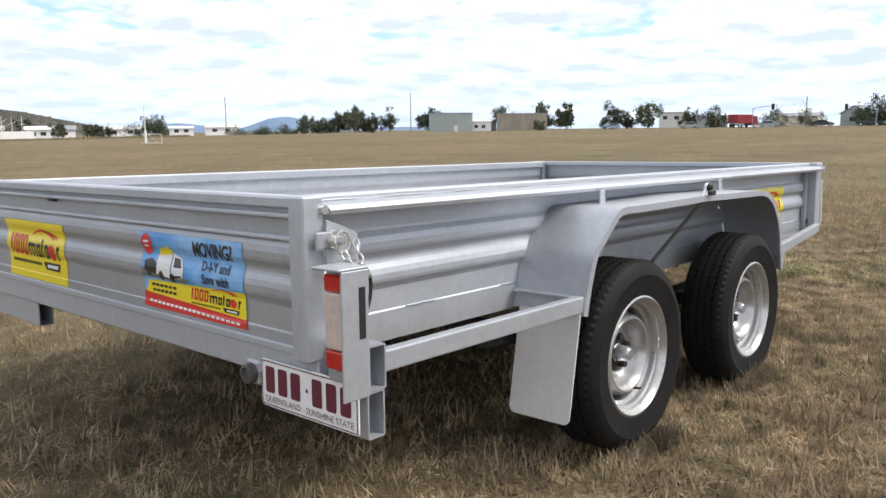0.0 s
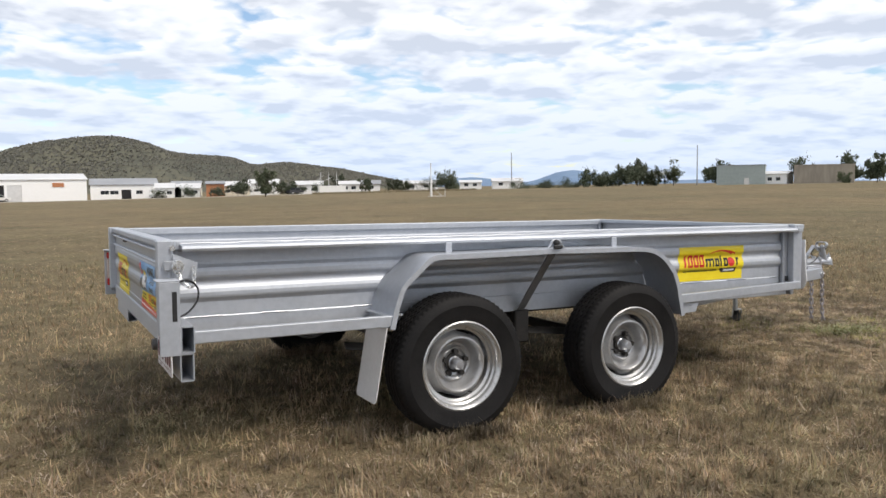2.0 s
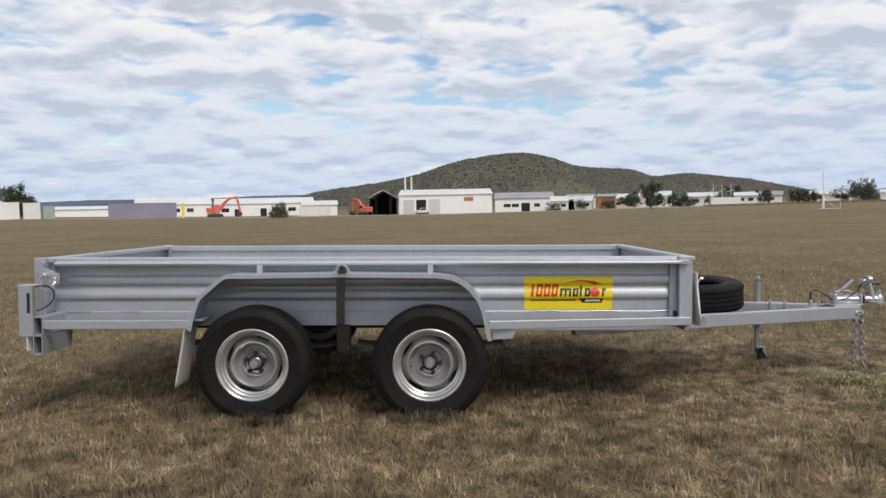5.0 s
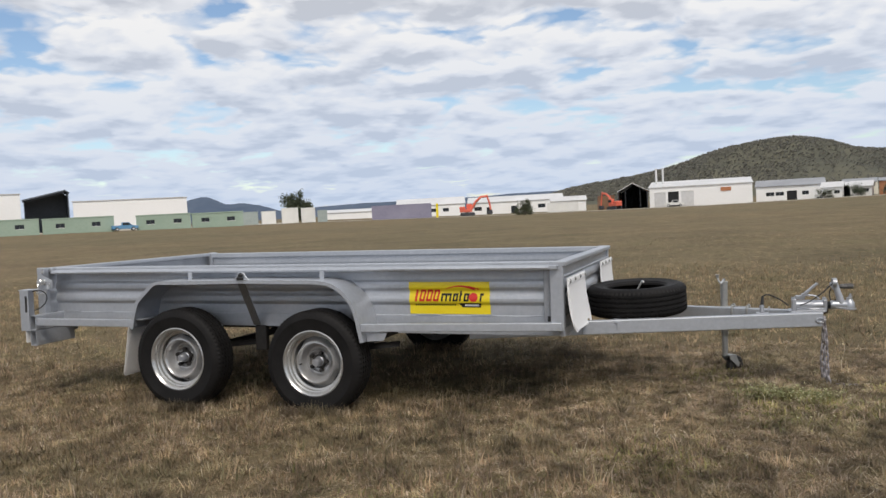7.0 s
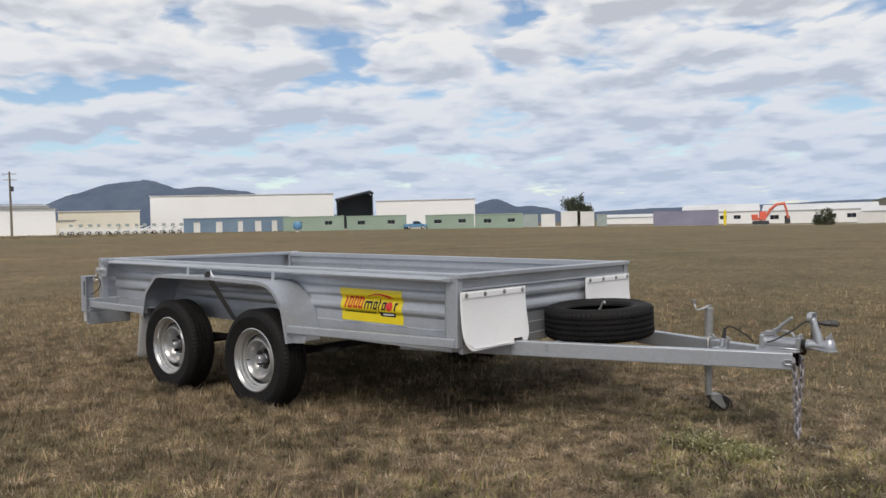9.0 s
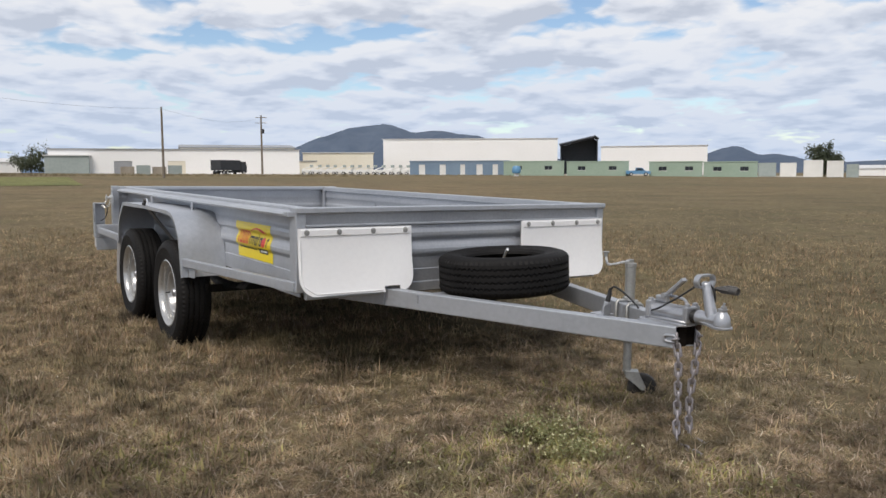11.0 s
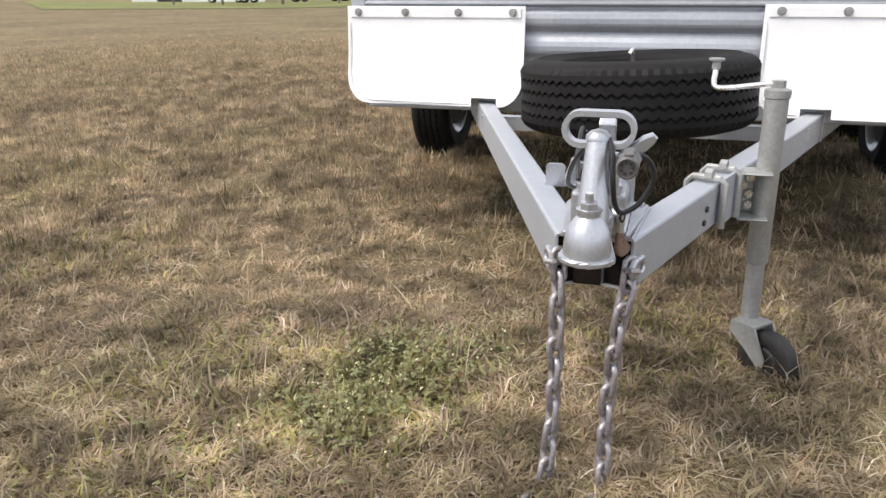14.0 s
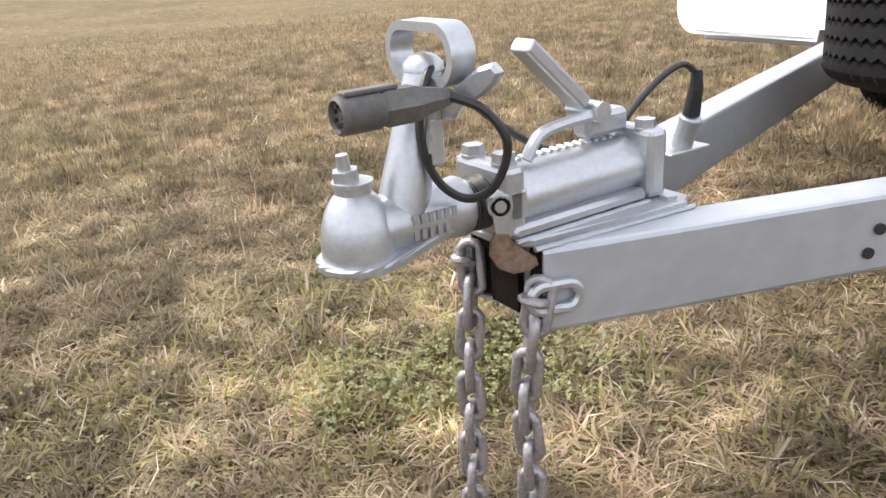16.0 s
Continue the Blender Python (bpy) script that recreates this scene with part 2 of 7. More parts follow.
def lathe(profile, m=Matrix(), seg=32, bm=None, closed=False):
    """Turns (radius, height) pairs round the z axis of m."""
    bm = bm or bmesh.new()
    rings = []
    for r, h in profile:
        if r < 1e-6:
            rings.append([bm.verts.new(m @ Vector((0, 0, h)))])
        else:
            rings.append([bm.verts.new(m @ Vector((r * math.cos(2 * math.pi * i / seg), r * math.sin(2 * math.pi * i / seg), h))) for i in range(seg)])
    pairs = list(zip(rings, rings[1:])) + ([(rings[-1], rings[0])] if closed else [])
    for a, b in pairs:
        for i in range(seg):
            j = (i + 1) % seg
            if len(a) == 1 and len(b) == 1:
                continue
            if len(a) == 1:
                bm.faces.new((a[0], b[i], b[j]))
            elif len(b) == 1:
                bm.faces.new((a[i], a[j], b[0]))
            else:
                bm.faces.new((a[i], a[j], b[j], b[i]))
    return bm


def smooth_path(pts, n=8):
    """Catmull-Rom points through pts."""
    pts = [Vector(p) for p in pts]
    out = []
    for i in range(len(pts) - 1):
        a, b, c, d = pts[max(i - 1, 0)], pts[i], pts[i + 1], pts[min(i + 2, len(pts) - 1)]
        for k in range(n):
            t = k / n
            out.append(0.5 * ((2 * b) + (c - a) * t + (2 * a - 5 * b + 4 * c - d) * t * t + (3 * b - a - 3 * c + d) * t ** 3))
    return out + [pts[-1]]


def tube(pts, r, seg=8, closed=False, bm=None, flat=1.0, taper=None):
    """A round bar along pts; taper: the radius at its end; flat: how much it is squeezed along its second axis."""
    bm = bm or bmesh.new()
    pts = [Vector(p) for p in pts]
    n = len(pts)
    rings, ref = [], None
    for i, p in enumerate(pts):
        d = (pts[(i + 1) % n] - pts[i - 1]) if closed else (pts[min(i + 1, n - 1)] - pts[max(i - 1, 0)])
        d.normalize()
        if ref is None:
            ref = d.orthogonal().normalized()
        ref = (ref - d * ref.dot(d)).normalized()
        s = d.cross(ref)
        rad = r if taper is None else r + (taper - r) * i / (n - 1)
        rings.append([bm.verts.new(p + (ref * math.cos(2 * math.pi * k / seg) + s * math.sin(2 * math.pi * k / seg) * flat) * rad) for k in range(seg)])
    for i in range(n if closed else n - 1):
        a, b = rings[i], rings[(i + 1) % n]
        for k in range(seg):
            j = (k + 1) % seg
            bm.faces.new((a[k], a[j], b[j], b[k]))
    if not closed:
        bm.faces.new(rings[0][::-1])
        bm.faces.new(rings[-1])
    return bm


def extrude_poly(poly, m, depth, bm=None, bevel=0.0):
    """A plate: the outline poly (2D) in the xy plane of m, depth thick along its z."""
    bm = bm or bmesh.new()
    a = [bm.verts.new(m @ Vector((x, y, 0))) for x, y in poly]
    b = [bm.verts.new(m @ Vector((x, y, depth))) for x, y in poly]
    fs = [bm.faces.new(a[::-1]), bm.faces.new(b)]
    n = len(poly)
    for i in range(n):
        j = (i + 1) % n
        fs.append(bm.faces.new((a[i], a[j], b[j], b[i])))
    if bevel:
        es = {e for f in fs[:2] for e in f.edges}
        bmesh.ops.bevel(bm, geom=list(es), offset=bevel, segments=1, affect="EDGES")
    return bm


def rounded(x0, x1, y0, y1, r, n=5, corners=(1, 1, 1, 1)):
    """The outline of a rectangle whose corners (lower left, lower right, upper right, upper left) may be round."""
    out = []
    for k, (cx, cy, a) in enumerate(((x0, y0, 180), (x1, y0, 270), (x1, y1, 0), (x0, y1, 90))):
        if not corners[k]:
            out.append((cx, cy))
            continue
        ox, oy = cx + (r if k in (0, 3) else -r), cy + (r if k in (0, 1) else -r)
        for i in range(n + 1):
            t = radians(a + 90 * i / n)
            out.append((ox + r * math.cos(t), oy + r * math.sin(t)))
    return out


def hexnut(p, axis, r, h, bm=None):
    p, a = Vector(p), Vector(axis).normalized()
    return cyl(p, p + a * h, r, r * 0.97, 6, bm)


def frame_of(origin, xdir, ydir):
    """A matrix with its x axis along xdir and its y axis along ydir."""
    x, y = Vector(xdir).normalized(), Vector(ydir).normalized()
    z = x.cross(y)
    m = Matrix((x, y, z)).transposed().to_4x4()
    m.translation = origin
    return m


def lettering(text, size, align="CENTER", xscale=1.0, bold=0.0):
    """A flat mesh of the words, in the built-in font, as a bmesh in the xy plane."""
    cu = bpy.data.curves.new("words", "FONT")
    cu.body, cu.size, cu.align_x, cu.align_y, cu.offset = text, size, align, "CENTER", bold
    cu.resolution_u = 3
    ob = new("words", cu)
    bpy.context.view_layer.update()
    me = bpy.data.meshes.new_from_object(ob.evaluated_get(bpy.context.evaluated_depsgraph_get()))
    bpy.data.objects.remove(ob)
    bpy.data.curves.remove(cu)
    bm = bmesh.new()
    bm.from_mesh(me)
    bpy.data.meshes.remove(me)
    for v in bm.verts:
        v.co.x *= xscale
    return bm


def flat_poly(poly, bm=None, z=0.0):
    bm = bm or bmesh.new()
    bm.faces.new([bm.verts.new((x, y, z)) for x, y in poly])
    return bm

# ---------------------------------------------------------------- the trailer
# Its own axes: x forward from the tail, y to its left, z up; it stands a little nose-down and leans a little.
TRAILER = pose(-0.0024, 0.0131, 0.1085, -0.831, 0.944, -0.273)
trailer = thing("box_trailer", TRAILER, "silver-painted tandem-axle steel box trailer standing on dry grass", "trailer")
YS, XG, XF = 0.889, 0.055, 3.662      # outer faces of the sides, the tailgate and the front
PROFILE = [(0.395, 0.003), (0.472, 0.003), (0.476, 0.0), (0.532, 0.0), (0.540, 0.004), (0.550, 0.012), (0.558, 0.014), (0.572, 0.014), (0.586, 0.010), (0.600, 0.002), (0.607, 0.0), (0.614, 0.0), (0.621, 0.003), (0.632, 0.012), (0.640, 0.014), (0.655, 0.014), (0.670, 0.010), (0.684, 0.002), (0.692, 0.0), (0.772, 0.0)]


GATE = 0.55         # the tailgate is pressed less deeply


def off(z):
    for (z0, a), (z1, b) in zip(PROFILE, PROFILE[1:]):
        if z0 <= z <= z1:
            return a + (b - a) * (z - z0) / (z1 - z0)
    return PROFILE[0][1] if z < PROFILE[0][0] else 0.0


def ribbed(origin, out, length_dir, length, z0=0.395, z1=0.772, gain=1.0):
    """A ribbed sheet standing on its edge, pressed outwards along out."""
    pr = [(z0, off(z0))] + [p for p in PROFILE if z0 < p[0] < z1] + [(z1, off(z1))]
    poly = [(o * gain, z) for z, o in pr] + [(o * gain - 0.003, z) for z, o in pr[::-1]]
    m = frame_of(origin, out, (0, 0, 1))
    s = 1 if m.col[2].to_3d().dot(Vector(length_dir)) > 0 else -1
    return extrude_poly(poly, m, length * s)


for s, side in ((-1, "right"), (1, "left")):
    part("side_panel", ribbed((0.075, s * YS, 0), (0, s, 0), (1, 0, 0), 3.57), SILVER, trailer, "ribbed silver steel side sheet")
    # top rail and the rope lip outside it
    part("top_rail", box(0.075, 3.625, s * 0.868, s * 0.917, 0.742, 0.783, 0.005), SILVER, trailer)
    lip = extrude_poly([(0.917, 0.768), (0.975, 0.762), (0.984, 0.752), (0.981, 0.742), (0.974, 0.744), (0.970, 0.753), (0.917, 0.758)],
                       frame_of((0.117, 0, 0), (0, s, 0), (0, 0, 1)), 3.525 * (1 if s > 0 else -1) * 1.0)
    part("rope_rail", lip, SILVER, trailer)
    part("rail_weld", tube([(0.12 + 3.5 * i / 40, s * 0.9185, 0.7695 + 0.0015 * math.sin(i * 2.3)) for i in range(41)], 0.0028, 5), SILVER_D, trailer)
    # corner posts
    part("rear_post", box(0.020, 0.078, s * 0.956, s * 1.008, 0.425, 0.787, 0.004), SILVER, trailer)
    part("front_post", box(3.598, 3.672, s * 0.905, s * 0.955, 0.398, 0.785, 0.004), SILVER, trailer)
    part("inner_post", box(0.09, 0.115, s * 0.862, s * 0.884, 0.475, 0.781, 0.003), SILVER_D, trailer)
    part("inner_post", box(3.612, 3.636, s * 0.862, s * 0.884, 0.475, 0.781, 0.003), SILVER_D, trailer)
    part("side_brace", box(3.555, 3.597, s * 0.893, s * 0.915, 0.42, 0.742, 0.002), SILVER_D, trailer)
    # lower outriggers
    part("outrigger_rail", beam((0.128, s * 1.116, 0.430), (0.935, s * 1.125, 0.433), 0.03, 0.048, 0.004), SILVER, trailer)
    part("outrigger_rail", beam((2.53, s * 1.128, 0.427), (3.655, s * 0.95, 0.424), 0.03, 0.046, 0.004), SILVER, trailer)
    part("gusset", extrude_poly([(2.555, 0.345), (2.66, 0.352), (2.685, 0.400), (2.555, 0.400)], frame_of((0, s * 1.105, 0), (1, 0, 0), (0, 0, 1)), 0.006, bevel=0.001), SILVER, trailer)
    part("side_skirt", box(2.665, 3.60, s * 0.900, s * 0.906, 0.366, 0.406, 0.002), SILVER, trailer)
    # black block laid on the brace for the shade inside a small slot
    part("slot_shade", box(3.574, 3.601, s * 0.9140, s * 0.9185, 0.448, 0.477), BLACK, trailer)
    part("gusset_plate", box(0.90, 0.985, s * 0.90, s * 1.110, 0.450, 0.455), SILVER, trailer)
    part("chassis_rail", beam((0.12, s * 0.80, 0.43), (3.60, s * 0.80, 0.43), 0.05, 0.07, 0.004), SILVER_D, trailer)
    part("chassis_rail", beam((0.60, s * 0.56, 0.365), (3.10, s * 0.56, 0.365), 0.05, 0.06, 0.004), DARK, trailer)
    # mudguard: a folded band with a rolled rim
    arc = smooth_path([(0.915, 0, 0.392), (0.934, 0, 0.47), (0.962, 0, 0.553)], 3)[:-1] + smooth_path([(0.962, 0, 0.553), (0.975, 0, 0.574)], 2)[:-1] + smooth_path([(0.975, 0, 0.574), (1.03, 0, 0.624), (1.085, 0, 0.671)], 2)[:-1] \
        + smooth_path([(1.085, 0, 0.671), (1.11, 0, 0.687), (1.145, 0, 0.695), (1.22, 0, 0.696)], 3)[:-1] \
        + smooth_path([(1.22, 0, 0.695), (1.60, 0, 0.699), (1.75, 0, 0.702), (1.90, 0, 0.699), (2.27, 0, 0.695)], 3)[:-1] \
        + smooth_path([(2.27, 0, 0.695), (2.36, 0, 0.682), (2.44, 0, 0.640), (2.508, 0, 0.565)], 4)[:-1] + smooth_path([(2.508, 0, 0.565), (2.535, 0, 0.50), (2.553, 0, 0.42), (2.572, 0, 0.335)], 3)
    arc = [Vector((0.836 + (p.x - 0.836) * 0.986, 0, 1.05 - (1.05 - p.z) * 0.986)) for p in arc]
    bm = bmesh.new()
    rows = []
    for i, p in enumerate(arc):
        d = (arc[min(i + 1, len(arc) - 1)] - arc[max(i - 1, 0)]).normalized()
        nrm = Vector((-d.z, 0, d.x))
        q = p - nrm * 0.003
        rows.append([bm.verts.new((p.x, s * 0.893, p.z)), bm.verts.new((p.x, s * 1.140, p.z)), bm.verts.new((q.x, s * 1.140, q.z)), bm.verts.new((q.x, s * 0.893, q.z))])
    for a, b in zip(rows, rows[1:]):
        for k in range(4):
            j = (k + 1) % 4
            bm.faces.new((a[k], a[j], b[j], b[k]))
    bm.faces.new(rows[0])
    bm.faces.new(rows[-1][::-1])
    guard = part("mudguard", bm, SILVER, trailer, "angular silver mudguard over two wheels", smooth=True)
    bm = bmesh.new()
    rows = []
    for i, p in enumerate(arc):
        d = (arc[min(i + 1, len(arc) - 1)] - arc[max(i - 1, 0)]).normalized()
        nrm = Vector((-d.z, 0, d.x))
        rows.append([bm.verts.new((c.x, s * y, c.z)) for c, y in ((p + nrm * 0.002, 1.136), (p + nrm * 0.002, 1.147), (p - nrm * 0.020, 1.147), (p - nrm * 0.020, 1.136))])
    for a, b in zip(rows, rows[1:]):
        for k in range(4):
            j = (k + 1) % 4
            bm.faces.new((a[k], a[j], b[j], b[k]))
    bm.faces.new(rows[0])
    bm.faces.new(rows[-1][::-1])
    part("rim", bm, SILVER, guard, smooth=True)
    for x in (1.27, 2.217):
        part("guard_tab", box(x - 0.016, x + 0.016, s * 0.985, s * 0.992, 0.694, 0.745, 0.002), SILVER, trailer)
    part("strap", beam((1.742, s * 1.135, 0.700), (1.705, s * 0.912, 0.405), 0.046, 0.007, 0.001), STRAP, trailer, "grey steel strap bracing the mudguard")
    part("spring_hanger", box(1.68, 1.76, s * 0.86, s * 0.905, 0.24, 0.40, 0.006), DARK, trailer)
    lamp = part("marker_lamp", box(1.728, 1.776, s * 1.147, s * 1.162, 0.708, 0.727, 0.004), BLACK, trailer, "small black side marker lamp")
    br = tube(smooth_path([(1.700, s * 1.138, 0.704), (1.722, s * 1.140, 0.727), (1.732, s * 1.140, 0.746), (1.768, s * 1.140, 0.746), (1.780, s * 1.140, 0.727), (1.802, s * 1.138, 0.704)], 4), 0.0055, 6)
    part("bracket", br, SILVER, lamp)
    part("lens", lathe([(0, 0.016), (0.010, 0.014), (0.015, 0.006), (0.016, 0)], frame_of((1.75, s * 1.142, 0.737), (1, 0, 0), (0, 0, 1 if s < 0 else -1)), 14), BLACK, lamp)
    # rear mudflap hung behind the wheel
    m = frame_of((0.900, s * 0.930, 0.408), (0, s, 0), Vector((0.055, 0, 0.315)))
    mf = part("mudflap", extrude_poly(rounded(0, 0.215, -0.322, 0.0, 0.02, 4, (1, 1, 0, 0)), m, 0.005, bevel=0.001), FLAP_G, trailer, "pale grey rubber mudflap")
    part("rib", extrude_poly(rounded(0.012, 0.203, -0.305, -0.05, 0.012, 4), m @ pose(0, 0, -0.0022 if s < 0 else 0.005), 0.0022), FLAP_G, mf)
    for u in (0.03, 0.185):
        part("bolt", hexnut(m @ Vector((u, -0.018, 0.006 if s > 0 else -0.006)), (-1, 0, 0.15), 0.009, 0.008), CHROME, mf)

# weld runs along the foot of the sides
for s in (-1, 1):
    x = 0.14
    while x < 3.5:
        ln = random.uniform(0.05, 0.16)
        part("weld_run", tube([(x + ln * i / 6, s * (YS + 0.005), 0.4745 + random.uniform(-0.0008, 0.0008)) for i in range(7)], 0.0024, 5), CAST, trailer)
        x += ln + random.uniform(0.03, 0.30)

# floor, rear and front structure
part("floor_sheet", box(0.08, 3.655, -0.884, 0.884, 0.468, 0.473), SILVER_D, trailer, "silver steel floor sheet")
for x in (0.6, 1.2, 1.8, 2.4, 3.0):
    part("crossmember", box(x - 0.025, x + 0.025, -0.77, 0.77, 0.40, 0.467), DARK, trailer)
part("rear_sill", box(0.052, 0.10, -1.005, 1.005, 0.362, 0.436, 0.004), SILVER, trailer)
part("rear_sill_step", box(0.046, 0.075, -0.955, 0.955, 0.428, 0.446, 0.002), SILVER, trailer)
part("rear_crossbeam", beam((0.104, -1.140, 0.425), (0.104, 1.140, 0.425), 0.05, 0.10, hollow=0.004), SILVER, trailer)
for s in (-1, 1):
    part("stub_beam", beam((0.100, s * 1.138, 0.322), (0.097, s * (0.800 if s < 0 else 0.575), 0.322), 0.05, 0.104, hollow=0.004), SILVER, trailer)
    part("light_cable", tube(smooth_path([(0.074, s * 1.105, 0.634), (0.105, s * 1.085, 0.640), (0.140, s * 1.07, 0.628), (0.158, s * 1.065, 0.598), (0.150, s * 1.07, 0.556), (0.115, s * 1.085, 0.520), (0.078, s * 1.10, 0.505)], 5), 0.004, 6), BLACK, trailer, "thin black lamp cable")
part("front_sill", box(3.64, 3.668, -0.905, 0.905, 0.362, 0.412, 0.004), SILVER, trailer)
part("front_panel", ribbed((XF - 0.004, -0.905, 0), (1, 0, 0), (0, 1, 0), 1.81), SILVER_D, trailer, "ribbed silver steel front sheet")
part("front_rail", box(3.622, 3.686, -0.957, 0.957, 0.758, 0.784, 0.004), SILVER, trailer)
part("front_rail_lip", box(3.660, 3.676, -0.905, 0.905, 0.694, 0.706, 0.003), SILVER, trailer)
for s in (-1, 1):
    part("rail_tip", extrude_poly([(3.60, 0.917), (3.652, 0.917), (3.642, 0.984), (3.60, 0.984)] if s > 0 else [(3.60, -0.917), (3.60, -0.984), (3.642, -0.984), (3.652, -0.917)], pose(0, 0, 0.742), 0.022, bevel=0.002), SILVER, trailer)

# tailgate with its stickers
gate = part("tailgate", ribbed((XG, 0.956, 0), (-1, 0, 0), (0, -1, 0), 1.912, 0.446, 0.772, GATE), SILVER_D, trailer, "ribbed silver drop tailgate")
part("gate_rail", box(0.038, 0.098, -0.955, 0.955, 0.757, 0.785, 0.005), SILVER, gate)
part("gate_lip", box(0.036, 0.056, -0.954, 0.954, 0.736, 0.747, 0.003), SILVER, gate)
part("gate_ledge", box(0.040, 0.057, -0.954, 0.954, 0.684, 0.696, 0.004), SILVER, gate)
part("gate_stop", box(0.034, 0.054, 0.30, 0.335, 0.728, 0.738, 0.002), DARK, gate)
for s in (-1, 1):
    ear = part("latch_plate", extrude_poly([(0.075, 0.640), (0.155, 0.640), (0.165, 0.655), (0.165, 0.700), (0.10, 0.728), (0.075, 0.735)], frame_of((0, s * 1.0, 0), (1, 0, 0), (0, 0, 1)), -0.005 * s, bevel=0.001), SILVER, trailer)
    part("latch_tongue", box(0.04, 0.10, s * 1.006, s * 1.012, 0.672, 0.712, 0.004), SILVER_D, ear)
    part("latch_pin", cyl((0.088, s * 0.995, 0.692), (0.088, s * 1.05, 0.692), 0.010, seg=12), CHROME, ear)
    part("pin_ring", tube([(0.088 + 0.02 * math.cos(k * 0.524), s * 1.042, 0.688 + 0.024 * math.sin(k * 0.524)) for k in range(12)], 0.003, 6, True), CHROME, ear)
    part("pin_collar", lathe([(0.010, 0), (0.021, 0), (0.021, 0.014), (0.010, 0.014)], frame_of((0.09, s * 1.006, 0.692), (1, 0, 0), (0, 0, 1 if s < 0 else -1)), 16), CHROME, ear)
    part("hinge_bolt", hexnut((0.075, s * 0.992, 0.757), (0, s, 0), 0.011, 0.012), CHROME, ear)
    # the little chain of the pin
    pts = smooth_path([(0.088, s * 1.045, 0.664), (0.10, s * 1.075, 0.632), (0.125, s * 1.08, 0.615), (0.145, s * 1.04, 0.63), (0.150, s * 1.012, 0.69)], 4)
    run = [0.0]
    for a, b in zip(pts, pts[1:]):
        run.append(run[-1] + (b - a).length)
    cb = bmesh.new()
    k, dist = 0, 0.006
    while dist < run[-1]:
        i = max(j for j in range(len(run)) if run[j] <= dist)
        i = min(i, len(pts) - 2)
        c = pts[i].lerp(pts[i + 1], (dist - run[i]) / (run[i + 1] - run[i]))
        d = (pts[i + 1] - pts[i]).normalized()
        e = d.orthogonal().normalized()
        e = e if k % 2 else d.cross(e)
        tube([c + d * 0.0125 * math.cos(a * math.pi / 4) + e * 0.0068 * math.sin(a * math.pi / 4) for a in range(8)], 0.0021, 5, True, cb)
        dist += 0.0175
        k += 1
    part("pin_chain", cb, CHROME, ear, smooth=True)
    ear.matrix_local = Matrix.Translation((0, s * 0.014, 0))
    # tail lamp in its folded bracket
    tl = part("tail_lamp_bracket", box(0.004, 0.078, s * 1.140, s * 1.146, 0.370, 0.642, 0.002), SILVER, trailer, "folded silver steel tail lamp bracket")
    part("cap", box(-0.003, 0.080, s * 1.060, s * 1.146, 0.642, 0.648, 0.002), SILVER, tl)
    part("back_plate", box(0.036, 0.040, s * 1.062, s * 1.139, 0.40, 0.641), SILVER_D, tl)
    # slot drawn as a black strip, its inner shade put into the colour
    part("slot", box(0.050, 0.067, s * 1.1455, s * 1.1472, 0.497, 0.606), BLACK, tl)
    for z0, z1, mm, nm in ((0.596, 0.632, RED_LENS, "red_lens"), (0.474, 0.594, AMBER_LENS, "amber_lens"), (0.432, 0.472, RED_LENS, "red_lens")):
        bm = box(0.014, 0.035, s * 1.076, s * 1.136, z0, z1, 0.004)
        part(nm, bm, mm, tl)

# number plate and its lamp
plate = part("number_plate", extrude_poly(rounded(-0.170, 0.170, -0.056, 0.056, 0.008), frame_of((0.046, -0.975, 0.346), (0, -1, 0), (0, 0, 1)), 0.003), WHITE, trailer, "white number plate with maroon characters")


def on_plate(bm, name, material, u=0.0, v=0.0, lift=0.002):
    for p in bm.verts:
        p.co = Vector((0.043 - lift * 0.6, -0.975 - (p.co.x + u), 0.346 + p.co.y + v))
    return part(name, bm, material, plate)


rimb = bmesh.new()
for x0, x1, y0, y1 in ((-0.167, 0.167, 0.0505, 0.053), (-0.167, 0.167, -0.053, -0.0505), (-0.167, -0.1645, -0.053, 0.053), (0.1645, 0.167, -0.053, 0.053)):
    flat_poly([(x0, y0), (x1, y0), (x1, y1), (x0, y1)], rimb)
on_plate(rimb, "border", MAROON)
for k, x in enumerate((-0.135, -0.088, -0.041, 0.035, 0.083, 0.130)):
    on_plate(flat_poly(rounded(x - 0.017, x + 0.017, -0.022, 0.041, 0.006)), "character_bar", MAROON)
on_plate(flat_poly([(-0.005, 0.008), (0.0, 0.014), (0.005, 0.008), (0.0, 0.002)]), "dot", MAROON)
on_plate(lettering("QUEENSLAND - SUNSHINE STATE", 0.021, xscale=0.98), "legend", MAROON, 0, -0.038)
pl = part("plate_lamp", box(0.045, 0.10, -0.790, -0.736, 0.328, 0.388, 0.006), SILVER_D, trailer, "round number plate lamp on a bracket")
part("lens", lathe([(0, 0.010), (0.014, 0.010), (0.017, 0.020), (0.023, 0.018), (0.025, 0)], frame_of((0.045, -0.763, 0.357), (0, -1, 0), (0, 0, 1)), 18), PLUG, pl, smooth=True)

# ---- printed stickers
ROADPRINT = mat("grey_green_print", (0.10, 0.14, 0.16), (0.20, 0.22, 0.18), 0.35, 0, 6, 30)


